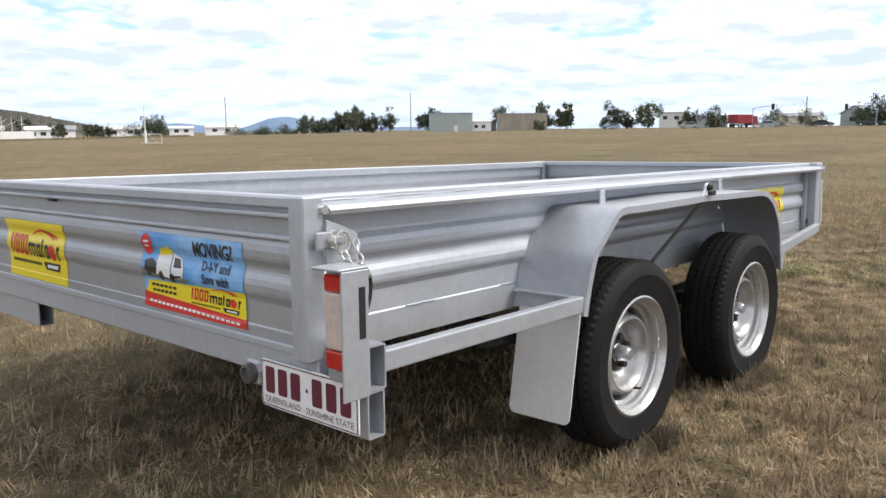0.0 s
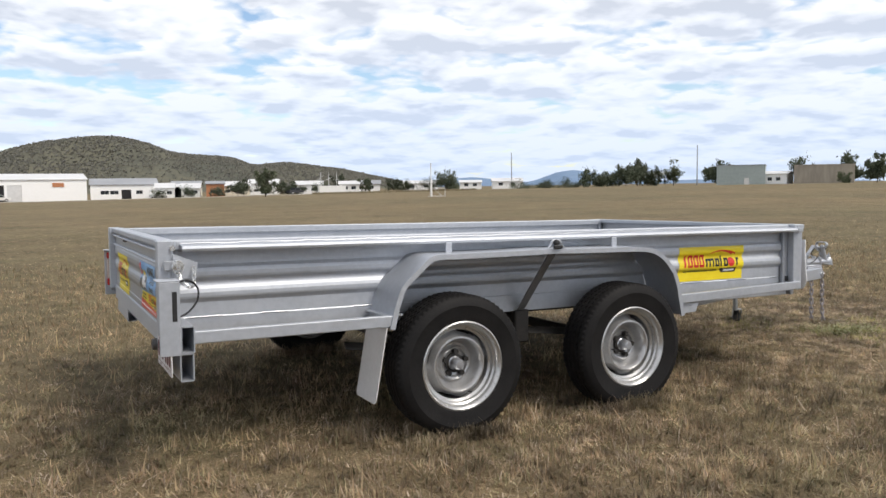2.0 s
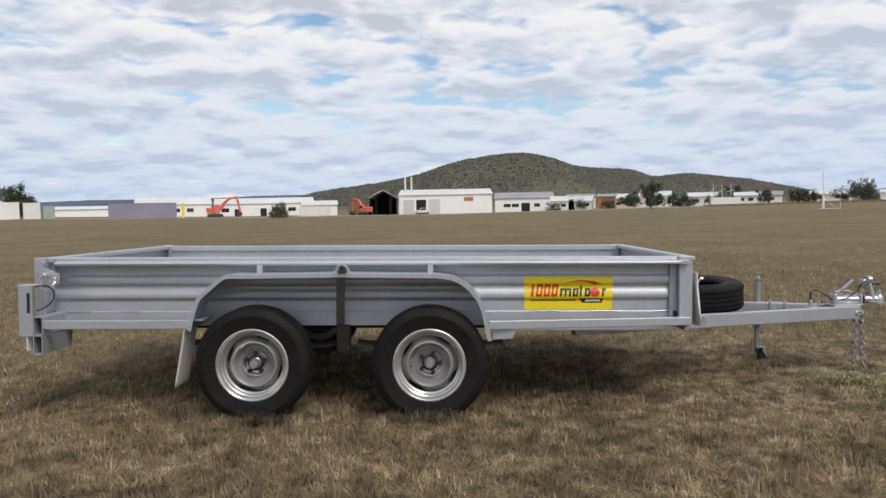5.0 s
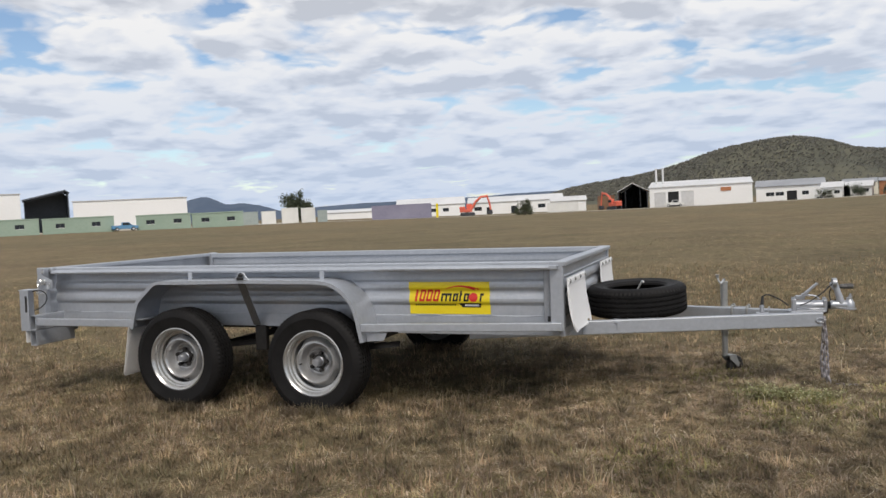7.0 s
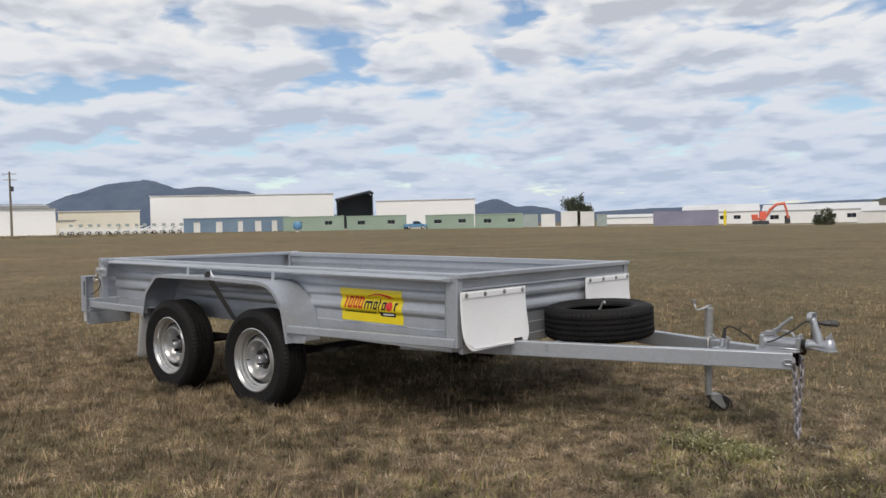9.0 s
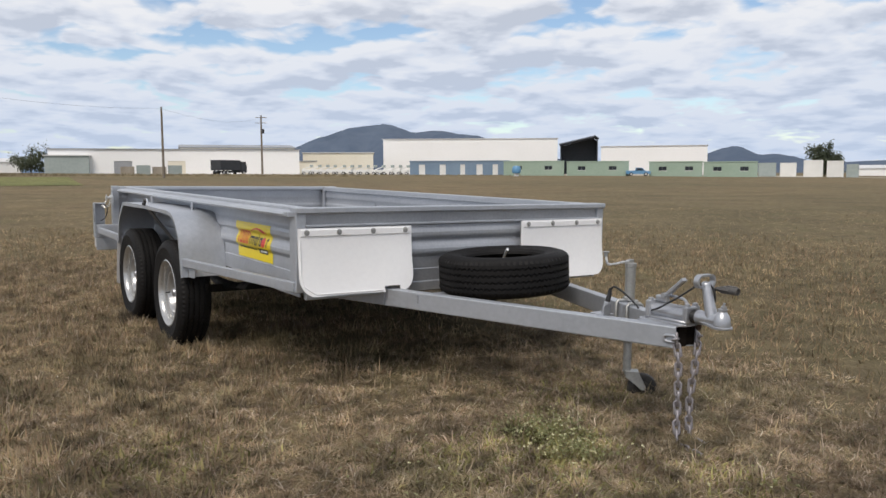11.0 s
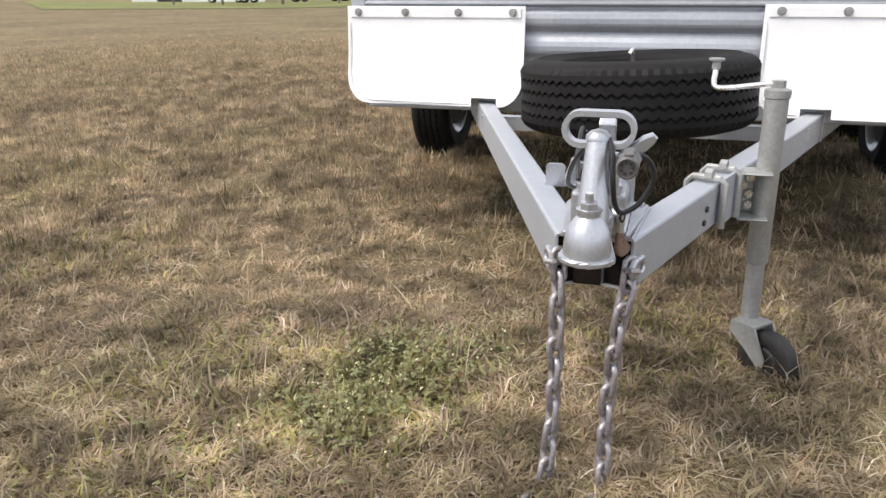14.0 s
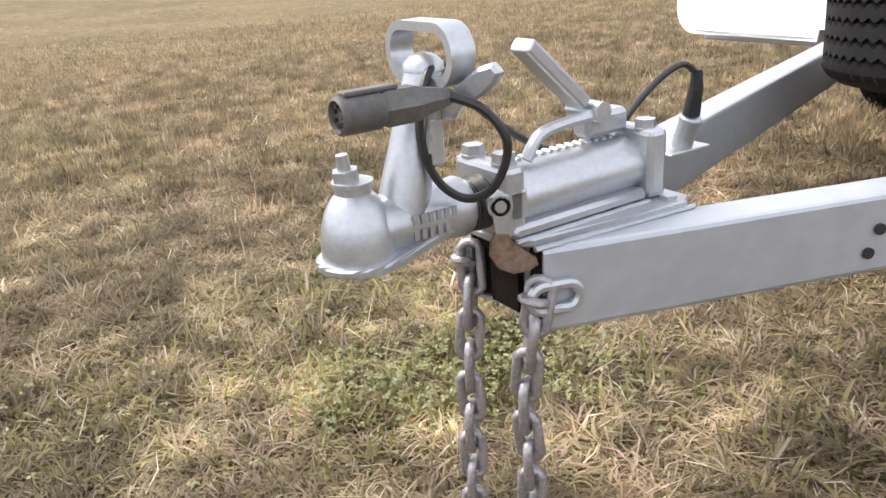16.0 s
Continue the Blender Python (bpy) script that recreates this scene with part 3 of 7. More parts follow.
def wrapped(bm, name, material, parent, place, lift, label=""):
    """Lays a flat drawing (x along, y up, in metres) over the ribs."""
    for z, o in PROFILE:
        bmesh.ops.bisect_plane(bm, geom=bm.verts[:] + bm.edges[:] + bm.faces[:], plane_co=(0, z, 0), plane_no=(0, 1, 0))
    for v in bm.verts:
        v.co = place(v.co.x, v.co.y, lift)
    return part(name, bm, material, parent, label)


def side_place(u, v, lift):
    return Vector((u, -(YS + off(v) + lift), v))


def gate_place(u, v, lift):
    return Vector((XG - off(v) * GATE - lift, -u, v))


def logo(parent, place, u0, v0, w, h, lift=0.003):
    """The hire firm's mark as plain shapes: red and black blocks, a swoosh, a disc and a flag."""
    def q(bm, x0, x1, y0, y1, slant=0.0):
        flat_poly([(u0 + x0 * w, v0 + y0 * h), (u0 + x1 * w, v0 + y0 * h), (u0 + (x1 + slant) * w, v0 + y1 * h), (u0 + (x0 + slant) * w, v0 + y1 * h)], bm)
    for k in range(4):
        red = bmesh.new()
        x = 0.04 + k * 0.087
        if k == 0:
            q(red, x + 0.03, x + 0.058, 0.40, 0.76, 0.02)
        else:
            q(red, x, x + 0.022, 0.42, 0.74, 0.02)
            q(red, x + 0.048, x + 0.070, 0.42, 0.74, 0.02)
            q(red, x + 0.004, x + 0.066, 0.40, 0.47, 0.004)
            q(red, x + 0.018, x + 0.080, 0.69, 0.76, 0.004)
        wrapped(red, "red_block", RED, parent, place, lift)
    for x, ww, leg in ((0.40, 0.125, 3), (0.545, 0.062, 2), (0.625, 0.035, 1), (0.68, 0.062, 2), (0.875, 0.05, 1)):
        n = leg
        ink = bmesh.new()
        for i in range(n):
            xx = x + (ww - 0.022) * (i / max(n - 1, 1))
            q(ink, xx, xx + 0.022, 0.40, 0.64 if ww != 0.035 else 0.72, 0.012)
        q(ink, x + 0.006, x + ww, 0.575, 0.64, 0.004)
        if leg == 2:
            q(ink, x, x + ww - 0.005, 0.40, 0.455, 0.004)
        wrapped(ink, "black_block", INK, parent, place, lift)
    red = bmesh.new()
    flat_poly([(u0 + 0.80 * w + 0.072 * w * 0.75 * math.cos(a * 0.3927), v0 + 0.52 * h + 0.135 * h * math.sin(a * 0.3927)) for a in range(16)], red)
    wrapped(red, "red_disc", RED, parent, place, lift)
    n = 14
    for a0, a1, r0, lf in ((0, n, 0.03, 0.0), (4, n, 0.018, 0.05)):
        pts = []
        red = bmesh.new()
        for i in range(a0, a1 + 1):
            t = i / n
            pts.append((0.46 + 0.36 * t + lf, 0.70 + 0.22 * math.sin(math.pi * (0.12 + 0.62 * t)) - 0.10 * t))
        for i in range(len(pts) - 1):
            (ax, ay), (bx, by) = pts[i], pts[i + 1]
            wa, wb = r0 * (0.3 + i / len(pts)), r0 * (0.3 + (i + 1) / len(pts))
            flat_poly([(u0 + ax * w, v0 + (ay - wa) * h), (u0 + bx * w, v0 + (by - wb) * h), (u0 + bx * w, v0 + (by + wb) * h), (u0 + ax * w, v0 + (ay + wa) * h)], red)
        bmesh.ops.remove_doubles(red, verts=red.verts, dist=0.0001)
        wrapped(red, "swoosh", RED, parent, place, lift)
    ink = bmesh.new()
    for k in range(19):
        q(ink, 0.075 + k * 0.027, 0.092 + k * 0.027, 0.262, 0.315, 0.004)
    wrapped(ink, "address_bar", INK, parent, place, lift)
    ink = bmesh.new()
    flat_poly([(u0 + 0.62 * w, v0 + 0.34 * h), (u0 + 0.66 * w, v0 + 0.21 * h), (u0 + 0.88 * w, v0 + 0.21 * h), (u0 + 0.895 * w, v0 + 0.34 * h)], ink)
    wrapped(ink, "flag", INK, parent, place, lift)
    wh = bmesh.new()
    q(wh, 0.69, 0.86, 0.25, 0.305, 0.004)
    wrapped(wh, "white_print", WHITE, parent, place, lift + 0.0012)


def rect(u0, u1, v0, v1):
    return flat_poly([(u0, v0), (u1, v0), (u1, v1), (u0, v1)])


st = wrapped(rect(2.744, 3.239, 0.481, 0.671), "sticker", YELLOW, trailer, side_place, 0.0015, "yellow vinyl sticker with a red and black mark")
logo(st, side_place, 2.744, 0.481, 0.495, 0.19)
st = wrapped(rect(-0.745, -0.262, 0.450, 0.652), "sticker", YELLOW, gate, gate_place, 0.0015, "yellow vinyl sticker with a red and black mark")
logo(st, gate_place, -0.745, 0.450, 0.483, 0.20)
st = wrapped(rect(0.247, 0.740, 0.457, 0.668), "sticker", SKYBLUE, gate, gate_place, 0.0015, "blue, yellow and red printed advertising sticker")
P0, PW, Q0, QH = 0.247, 0.493, 0.457, 0.211
wrapped(flat_poly([(P0, Q0), (P0 + PW, Q0), (P0 + PW, Q0 + 0.105 * QH), (P0, Q0 + 0.20 * QH)]), "red_band", RED, st, gate_place, 0.0025)
wrapped(flat_poly([(P0 + 0.02 * PW, Q0 + 0.20 * QH), (P0 + PW, Q0 + 0.105 * QH), (P0 + PW, Q0 + 0.42 * QH), (P0 + 0.06 * PW, Q0 + 0.36 * QH)]), "yellow_band", YELLOW, st, gate_place, 0.0026)
logo(st, gate_place, P0 + 0.46 * PW, Q0 + 0.06 * QH, 0.54 * PW, 0.40 * QH, 0.0036)
for words, size, uu, vv in (("MOVING?", 0.052, 0.735, 0.845), ("D-I-Y and", 0.034, 0.755, 0.655), ("Save with", 0.034, 0.755, 0.50)):
    bm = lettering(words, size, xscale=0.80 if size > 0.05 else 0.94, bold=0.0014 if size > 0.05 else 0.0008)
    bmesh.ops.translate(bm, vec=(P0 + uu * PW, Q0 + vv * QH, 0), verts=bm.verts)
    wrapped(bm, "words", INK, st, gate_place, 0.003)


def print_of(name, material, lift, *polys):
    for poly in polys:
        wrapped(flat_poly([(P0 + a * PW, Q0 + b * QH) for a, b in poly]), name, material, st, gate_place, lift)


def dot_of(u, v, r_, n=16):
    return [(u + r_ * math.cos(2 * math.pi * k / n), v + r_ * PW / QH * math.sin(2 * math.pi * k / n)) for k in range(n)]


print_of("red_roundel", RED, 0.0026, dot_of(0.070, 0.835, 0.060))
print_of("roundel_print", WHITE, 0.0032, [(0.040, 0.85), (0.100, 0.86), (0.100, 0.89), (0.040, 0.88)], [(0.045, 0.79), (0.095, 0.80), (0.095, 0.83), (0.045, 0.82)])
print_of("grey_ground", ROADPRINT, 0.0024, [(0.0, 0.40), (0.47, 0.40), (0.50, 0.46), (0.0, 0.52)])
print_of("trailer_print", INK, 0.0028, [(0.04, 0.48), (0.17, 0.46), (0.17, 0.60), (0.12, 0.66), (0.04, 0.62)])
print_of("load_print", YELLOW, 0.0027, [(0.19, 0.66), (0.33, 0.70), (0.335, 0.78), (0.29, 0.84), (0.24, 0.80), (0.20, 0.80)])
print_of("truck_print", WHITE, 0.0030, [(0.17, 0.46), (0.31, 0.43), (0.33, 0.74), (0.18, 0.70)], [(0.325, 0.42), (0.44, 0.46), (0.455, 0.58), (0.43, 0.70), (0.34, 0.76)])
print_of("dark_print", INK, 0.0036, [(0.355, 0.58), (0.435, 0.59), (0.415, 0.69), (0.355, 0.71)], [(0.335, 0.43), (0.43, 0.46), (0.43, 0.49), (0.335, 0.47)], dot_of(0.335, 0.44, 0.026), dot_of(0.22, 0.45, 0.026), dot_of(0.09, 0.47, 0.022))
print_of("lamp_print", WHITE, 0.0040, [(0.345, 0.50), (0.365, 0.51), (0.365, 0.54), (0.345, 0.53)], [(0.41, 0.515), (0.43, 0.52), (0.43, 0.55), (0.41, 0.545)])
tr = bmesh.new()
for k in range(6):
    flat_poly([(P0 + a * PW, Q0 + b * QH) for a, b in ((0.09 + k * 0.045, 0.29), (0.125 + k * 0.045, 0.29), (0.125 + k * 0.045, 0.325), (0.09 + k * 0.045, 0.325))], tr)
    flat_poly([(P0 + a * PW, Q0 + b * QH) for a, b in ((0.10 + k * 0.043, 0.22), (0.133 + k * 0.043, 0.22), (0.133 + k * 0.043, 0.255), (0.10 + k * 0.043, 0.255))], tr)
wrapped(tr, "black_print", INK, st, gate_place, 0.0036)
tr = bmesh.new()
for k in range(20):
    flat_poly([(P0 + a * PW, Q0 + b * QH) for a, b in ((0.06 + k * 0.045, 0.072 - k * 0.0022), (0.092 + k * 0.045, 0.072 - k * 0.0022), (0.092 + k * 0.045, 0.105 - k * 0.0022), (0.06 + k * 0.045, 0.105 - k * 0.0022))], tr)
wrapped(tr, "white_print", WHITE, st, gate_place, 0.0036)

# ---- wheels
TR = 0.313


def tyre_mesh(first=0, last=None):
    """A light-truck tyre round the z axis, with zigzag grooves."""
    seg = 144
    g = 0.008
    pr = [(0.182, -0.062, 0), (0.186, -0.074, 0), (0.197, -0.081, 0), (0.200, -0.085, 0), (0.225, -0.091, 0), (0.262, -0.094, 0), (0.266, -0.0955, 0), (0.270, -0.094, 0), (0.292, -0.088, 0), (0.304, -0.080, 0), (0.310, -0.073, 0), (0.3145, -0.064, 0)]
    for c in (-0.044, -0.015, 0.015, 0.044):
        pr += [(TR, c - 0.0045, 1), (TR - g, c - 0.0035, 1), (TR - g, c + 0.0035, 1), (TR, c + 0.0045, 1)]
    pr += [(r, -h, 0) for r, h, z in pr[11::-1]]
    pr += [(0.215, 0.070, 0), (0.285, 0.070, 0), (0.298, 0.045, 0), (0.298, -0.045, 0), (0.285, -0.070, 0), (0.215, -0.070, 0)]
    bm = bmesh.new()
    rings = []
    for r, h, z in pr:
        ring = []
        for i in range(seg):
            a = 2 * math.pi * i / seg
            zz = (0.0042 if i % 2 else -0.0042) * z
            rr = r - (0.006 if (0.303 < r < 0.316 and z == 0 and i % 2 == 0) else 0)
            ring.append(bm.verts.new((rr * math.cos(a), rr * math.sin(a), h + zz)))
        rings.append(ring)
    n = len(rings)
    for k in range(first, n if last is None else last):
        a, b = rings[k], rings[(k + 1) % n]
        for i in range(seg):
            j = (i + 1) % seg
            bm.faces.new((a[i], a[j], b[j], b[i]))
    bmesh.ops.delete(bm, geom=[v for v in bm.verts if not v.link_faces], context="VERTS")
    bmesh.ops.recalc_face_normals(bm, faces=bm.faces)
    me = bpy.data.meshes.new("tyre")
    bm.to_mesh(me)
    bm.free()
    me.shade_smooth()
    me.set_sharp_from_angle(angle=radians(35))
    me.materials.append(RUBBER)
    return me


TYRE = tyre_mesh()


def wheel_at(x, s):
    m = frame_of((x, s * 1.058, 0.212), (1, 0, 0), (0, 0, 1 if s < 0 else -1))
    barrel = lathe([(0.192, 0.086), (0.198, 0.083), (0.199, 0.076), (0.190, 0.070), (0.184, 0.068), (0.180, 0.058), (0.174, 0.044), (0.162, 0.020), (0.158, -0.06), (0.18, -0.075), (0.196, -0.080), (0.192, -0.083), (0.176, -0.076), (0.153, -0.06), (0.154, 0.016), (0.155, 0.032), (0.166, 0.038), (0.168, 0.054), (0.176, 0.059), (0.178, 0.072), (0.186, 0.080)], m, 48, closed=True)
    w = part("wheel", barrel, RIM, trailer, "silver steel wheel with a black tyre", smooth=True)
    t = new("tyre", TYRE)
    t.parent, t.matrix_local = w, m
    bm = bmesh.new()
    seg = 60
    rings = []
    for r, h in ((0.154, 0.000), (0.152, 0.012), (0.145, 0.020), (0.137, 0.026), (0.131, 0.040), (0.125, 0.049), (0.118, 0.050), (0.111, 0.043), (0.103, 0.022), (0.096, 0.002), (0.089, -0.008), (0.081, -0.008), (0.075, 0.000), (0.070, 0.006), (0.064, 0.004), (0.058, -0.008), (0.040, -0.012), (0.036, -0.020), (0.030, -0.022)):
        rr = []
        for i in range(seg):
            a = 2 * math.pi * i / seg
            k = r - (0.013 * min(1, max(0, 1.5 * math.cos(4 * a + x) - 0.1)) * (r - 0.125) / 0.027 if r > 0.125 else 0) + (0.002 * math.cos(5 * a) if 0.062 < r < 0.078 else 0)
            rr.append(bm.verts.new(m @ Vector((k * math.cos(a), k * math.sin(a), h))))
        rings.append(rr)
    for a, b in zip(rings, rings[1:]):
        for i in range(seg):
            j = (i + 1) % seg
            bm.faces.new((a[i], a[j], b[j], b[i]))
    part("disc", bm, DISC, w, smooth=True)
    # dark disc closing the barrel, in place of the shade behind the slots
    part("slot_shade_disc", lathe([(0, -0.03), (0.152, -0.03), (0.152, -0.06), (0, -0.06)], m, 32), DARK, w)
    part("hub_plate", lathe([(0, -0.020), (0.042, -0.020), (0.044, -0.026), (0, -0.026)], m, 24), DARK, w)
    part("hub_cap", lathe([(0.031, -0.024), (0.031, 0.002), (0.026, 0.006), (0.026, 0.014), (0.026, 0.018), (0.0245, 0.044), (0.018, 0.053), (0.010, 0.054), (0.0, 0.052)], m, 20), CAST, w, smooth=True)
    part("hub_collar", lathe([(0.031, -0.022), (0.043, -0.012), (0.043, 0.000), (0.032, 0.004)], m, 24), DARK, w, smooth=True)
    for k in range(5):
        a = 2 * math.pi * k / 5 + 0.3 + x
        part("wheel_nut", hexnut(m @ Vector((0.054 * math.cos(a), 0.054 * math.sin(a), -0.012)), m.col[2].to_3d(), 0.0125, 0.030), DARK, w)
    part("valve", cyl(m @ Vector((0.164 * math.cos(x), -0.164 * abs(math.sin(x + 1)), 0.040)), m @ Vector((0.158 * math.cos(x), -0.158 * abs(math.sin(x + 1)), 0.066)), 0.004, seg=8), BLACK, w)


for x in (1.259, 2.214):
    for s in (-1, 1):
        wheel_at(x, s)
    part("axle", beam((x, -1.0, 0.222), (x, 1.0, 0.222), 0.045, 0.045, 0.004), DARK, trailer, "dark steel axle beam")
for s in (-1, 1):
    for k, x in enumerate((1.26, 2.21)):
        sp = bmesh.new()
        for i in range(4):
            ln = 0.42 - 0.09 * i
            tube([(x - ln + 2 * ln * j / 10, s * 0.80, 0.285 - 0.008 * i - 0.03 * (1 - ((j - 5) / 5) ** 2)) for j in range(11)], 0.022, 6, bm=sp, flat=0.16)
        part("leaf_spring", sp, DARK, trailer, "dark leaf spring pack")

# ---- front stone guards
BOLTS = {-1: (-0.917, -0.756, -0.580, -0.405), 1: (0.367, 0.539, 0.715, 0.879)}
for s, (y0, y1, zt, notch) in {-1: (-0.957, -0.367, 0.692, (-0.530, -0.447)), 1: (0.323, 0.917, 0.700, (0.447, 0.530))}.items():
    poly = [(y0, zt), (y0, 0.47)] + [(y0 + 0.075 - 0.075 * math.cos(t * math.pi / 12), 0.47 - 0.085 * math.sin(t * math.pi / 12)) for t in range(1, 7)]
    poly += [(notch[0], 0.385), (notch[0], 0.412), (notch[1], 0.412), (notch[1], 0.385)]
    poly += [(y1 - 0.075 + 0.075 * math.sin(t * math.pi / 12), 0.47 - 0.085 * math.cos(t * math.pi / 12)) for t in range(0, 7)] + [(y1, zt)]
    if s > 0:
        poly = [p for p in poly if not (notch[0] - 0.001 < p[0] < notch[1] + 0.001 and p[1] in (0.385, 0.412)) or p[0] > 0.40]
    # a gently bowed sheet: subdivided in rows
    bm = extrude_poly(poly, frame_of((3.694, 0, 0), (0, 1, 0), (0, 0, 1)), 0.005)
    for z in (0.42, 0.46, 0.5, 0.54, 0.58, 0.62, 0.66):
        bmesh.ops.bisect_plane(bm, geom=bm.verts[:] + bm.edges[:] + bm.faces[:], plane_co=(0, 0, z), plane_no=(0, 0, 1))
    for yy in np.linspace(y0, y1, 9)[1:-1]:
        bmesh.ops.bisect_plane(bm, geom=bm.verts[:] + bm.edges[:] + bm.faces[:], plane_co=(0, yy, 0), plane_no=(0, 1, 0))
    for v in bm.verts:
        k = max(0, (0.66 - v.co.z) / 0.27)
        v.co.x += 0.036 * k * k + 0.006 * k * math.sin(v.co.y * 9 + s)
    fl = part("stone_guard", bm, FLAP, trailer, "white rubber stone guard bolted along its top edge", smooth=True)
    part("clamp_strip", box(3.6985, 3.7035, y0 + 0.012, y1 - 0.012, zt - 0.036, zt - 0.006, 0.002), FLAP, fl)
    hem = tube([(3.700 + 0.036 * max(0, (0.66 - z) / 0.27) ** 2 + 0.006 * max(0, (0.66 - z) / 0.27) * math.sin(y * 9 + s), y, z) for y, z in
                [(y0 + 0.008, zt - 0.05), (y0 + 0.008, 0.48), (y0 + 0.022, 0.43), (y0 + 0.075, 0.396), (notch[0] - 0.008, 0.394)]], 0.0025, 5)
    part("hem", hem, FLAP, fl)
    for y in BOLTS[s]:
        b = hexnut((3.7035, y, zt - 0.019), (1, 0, 0), 0.0085, 0.008)
        cyl((3.7034, y, zt - 0.019), (3.7055, y, zt - 0.019), 0.013, seg=14, bm=b)
        part("bolt", b, GALV, fl)

# ---- drawbar
ARM_Z, ARM_TIP = 0.3605, 5.052


def arm_y(x):
    """How far the middle of an arm stands from the trailer's middle line."""
    return 0.0345 + (ARM_TIP - x) * 0.335


for s in (-1, 1):
    part("drawbar_arm", beam((3.05, s * arm_y(3.05), ARM_Z - 0.010), (ARM_TIP, s * arm_y(ARM_TIP), ARM_Z), 0.05, 0.083, hollow=0.004), SILVER, trailer, "silver steel drawbar arm")
    # dark core added inside the hollow arm in place of its inner shade
    part("bar_end_shade", beam((4.5, s * arm_y(4.5), ARM_Z - 0.003), (ARM_TIP - 0.004, s * arm_y(ARM_TIP - 0.004), ARM_Z), 0.0415, 0.0745, 0), RUST_SHADE, trailer)
    for k in range(2 if s > 0 else 0):
        c = Vector((4.724 + k * 0.010, s * (arm_y(4.724 + k * 0.010) + 0.0270), 0.365 - k * 0.024))
        # black plug for the shade inside the hole
        part("bolt_hole_shade", cyl(c, c + Vector((0.0012, s * 0.003, 0)), 0.006, seg=12), BLACK, trailer)
    part("arm_weld", tube([(3.70 + 0.0 * i, s * (arm_y(3.70) + 0.0275), 0.315 + 0.08 * i / 8 + 0.001 * math.sin(3 * i)) for i in range(9)], 0.004, 6), SILVER_D, trailer)
# widened in near-black to stand in for the shaded gap between the arms
part("nose_shade_plate", box(ARM_TIP - 0.006, ARM_TIP + 0.0015, -0.030, 0.012, 0.322, 0.400), RUST_SHADE, trailer, "rusty plate, widened to stand in for shade between the drawbar arms")
part("cross_angle", box(3.86, 3.90, -0.455, 0.455, 0.378, 0.384), SILVER, trailer)
part("cross_angle", box(3.896, 3.90, -0.455, 0.455, 0.345, 0.384), SILVER, trailer)

# ---- coupling
coup = part("coupling", extrude_poly([(4.805, -0.062), (4.82, -0.072), (4.90, -0.066), (5.012, -0.058), (5.034, -0.040), (5.034, 0.030), (5.012, 0.050), (4.90, 0.066), (4.82, 0.072), (4.805, 0.062)], pose(0, 0, 0.3955), 0.009, bevel=0.002), CAST, trailer, "silver-painted cast ball coupling with override brake")
oct_ = [(0.0335 * math.cos(math.pi * (k + 0.5) / 12), 0.0315 * math.sin(math.pi * (k + 0.5) / 12)) for k in range(24)]
body = extrude_poly([(a * 1.15, b) for a, b in oct_], frame_of((4.845, 0, 0.436), (0, 1, 0), (0, 0, 1)), 0.17, bevel=0.003)
box(4.85, 5.03, -0.045, 0.045, 0.4045, 0.418, 0.004, bm=body)
part("slide_housing", body, CAST, coup, smooth=True)
part("housing_flange", box(4.822, 4.848, -0.046, 0.046, 0.4045, 0.476, 0.006, seg=2), CAST, coup)
part("housing_collar", box(5.012, 5.036, -0.042, 0.042, 0.4045, 0.474, 0.006, seg=2), CAST, coup)
ridge = bmesh.new()
for k in range(14):
    box(4.862 + k * 0.0105, 4.868 + k * 0.0105, -0.007, 0.007, 0.462, 0.4695, 0.001, bm=ridge)
box(4.858, 5.008, -0.007, 0.007, 0.455, 0.4645, bm=ridge)
part("rack", ridge, CAST, coup)
for x, y in ((5.024, 0.024), (5.024, -0.024), (4.835, 0.026), (4.835, -0.026)):
    b = hexnut((x, y, 0.4735), (0, 0, 1), 0.0115, 0.011)
    cyl((x, y, 0.4725), (x, y, 0.4755), 0.0125, seg=14, bm=b)
    part("bolt", b, CAST, coup)
for y in (-0.058, 0.058):
    part("bolt", hexnut((4.832, y, 0.4045), (0, 0, 1), 0.009, 0.005), CAST, coup)
for s_ in (-1, 1):
    part("foot_weld", tube([(4.85 + 0.18 * k / 12, s_ * (0.047 + 0.001 * math.sin(k * 2.1)), 0.4045) for k in range(13)], 0.0026, 6), CAST, coup, smooth=True)
    part("plate_weld", tube([(4.81 + 0.205 * k / 14, s_ * (0.0735 - 0.0185 * k / 14 + 0.0008 * math.sin(k * 2.7)), 0.3960) for k in range(15)], 0.0028, 6), CAST, coup, smooth=True)
part("shaft_boot", lathe([(0.025, 0), (0.027, 0.004), (0.023, 0.008), (0.027, 0.012), (0.023, 0.016), (0.026, 0.020), (0.021, 0.026)], frame_of((5.034, 0, 0.436), (0, 1, 0), (0, 0, 1)), 20), BLACK, coup, smooth=True)
head = lathe([(0.026, 0), (0.029, 0.006), (0.027, 0.022), (0.026, 0.060), (0.028, 0.085), (0.030, 0.112)], frame_of((5.058, 0, 0.437), (0, 1, 0), (0, 0, 1)), 24)
lathe([(0.0345, -0.022), (0.034, -0.008), (0.0325, 0.006), (0.028, 0.020), (0.021, 0.031), (0.0165, 0.036), (0.0165, 0.042), (0.0185, 0.043), (0.0185, 0.0465), (0.011, 0.048), (0, 0.048)], Matrix.Translation((5.172, 0, 0.438)), 32, head)
part("ball_head", head, CAST, coup, "rounded cast ball cup", smooth=True)
flg = [(5.172 + 0.0405 * math.cos(radians(a)), 0.0405 * math.sin(radians(a))) for a in range(-110, 111, 10)]
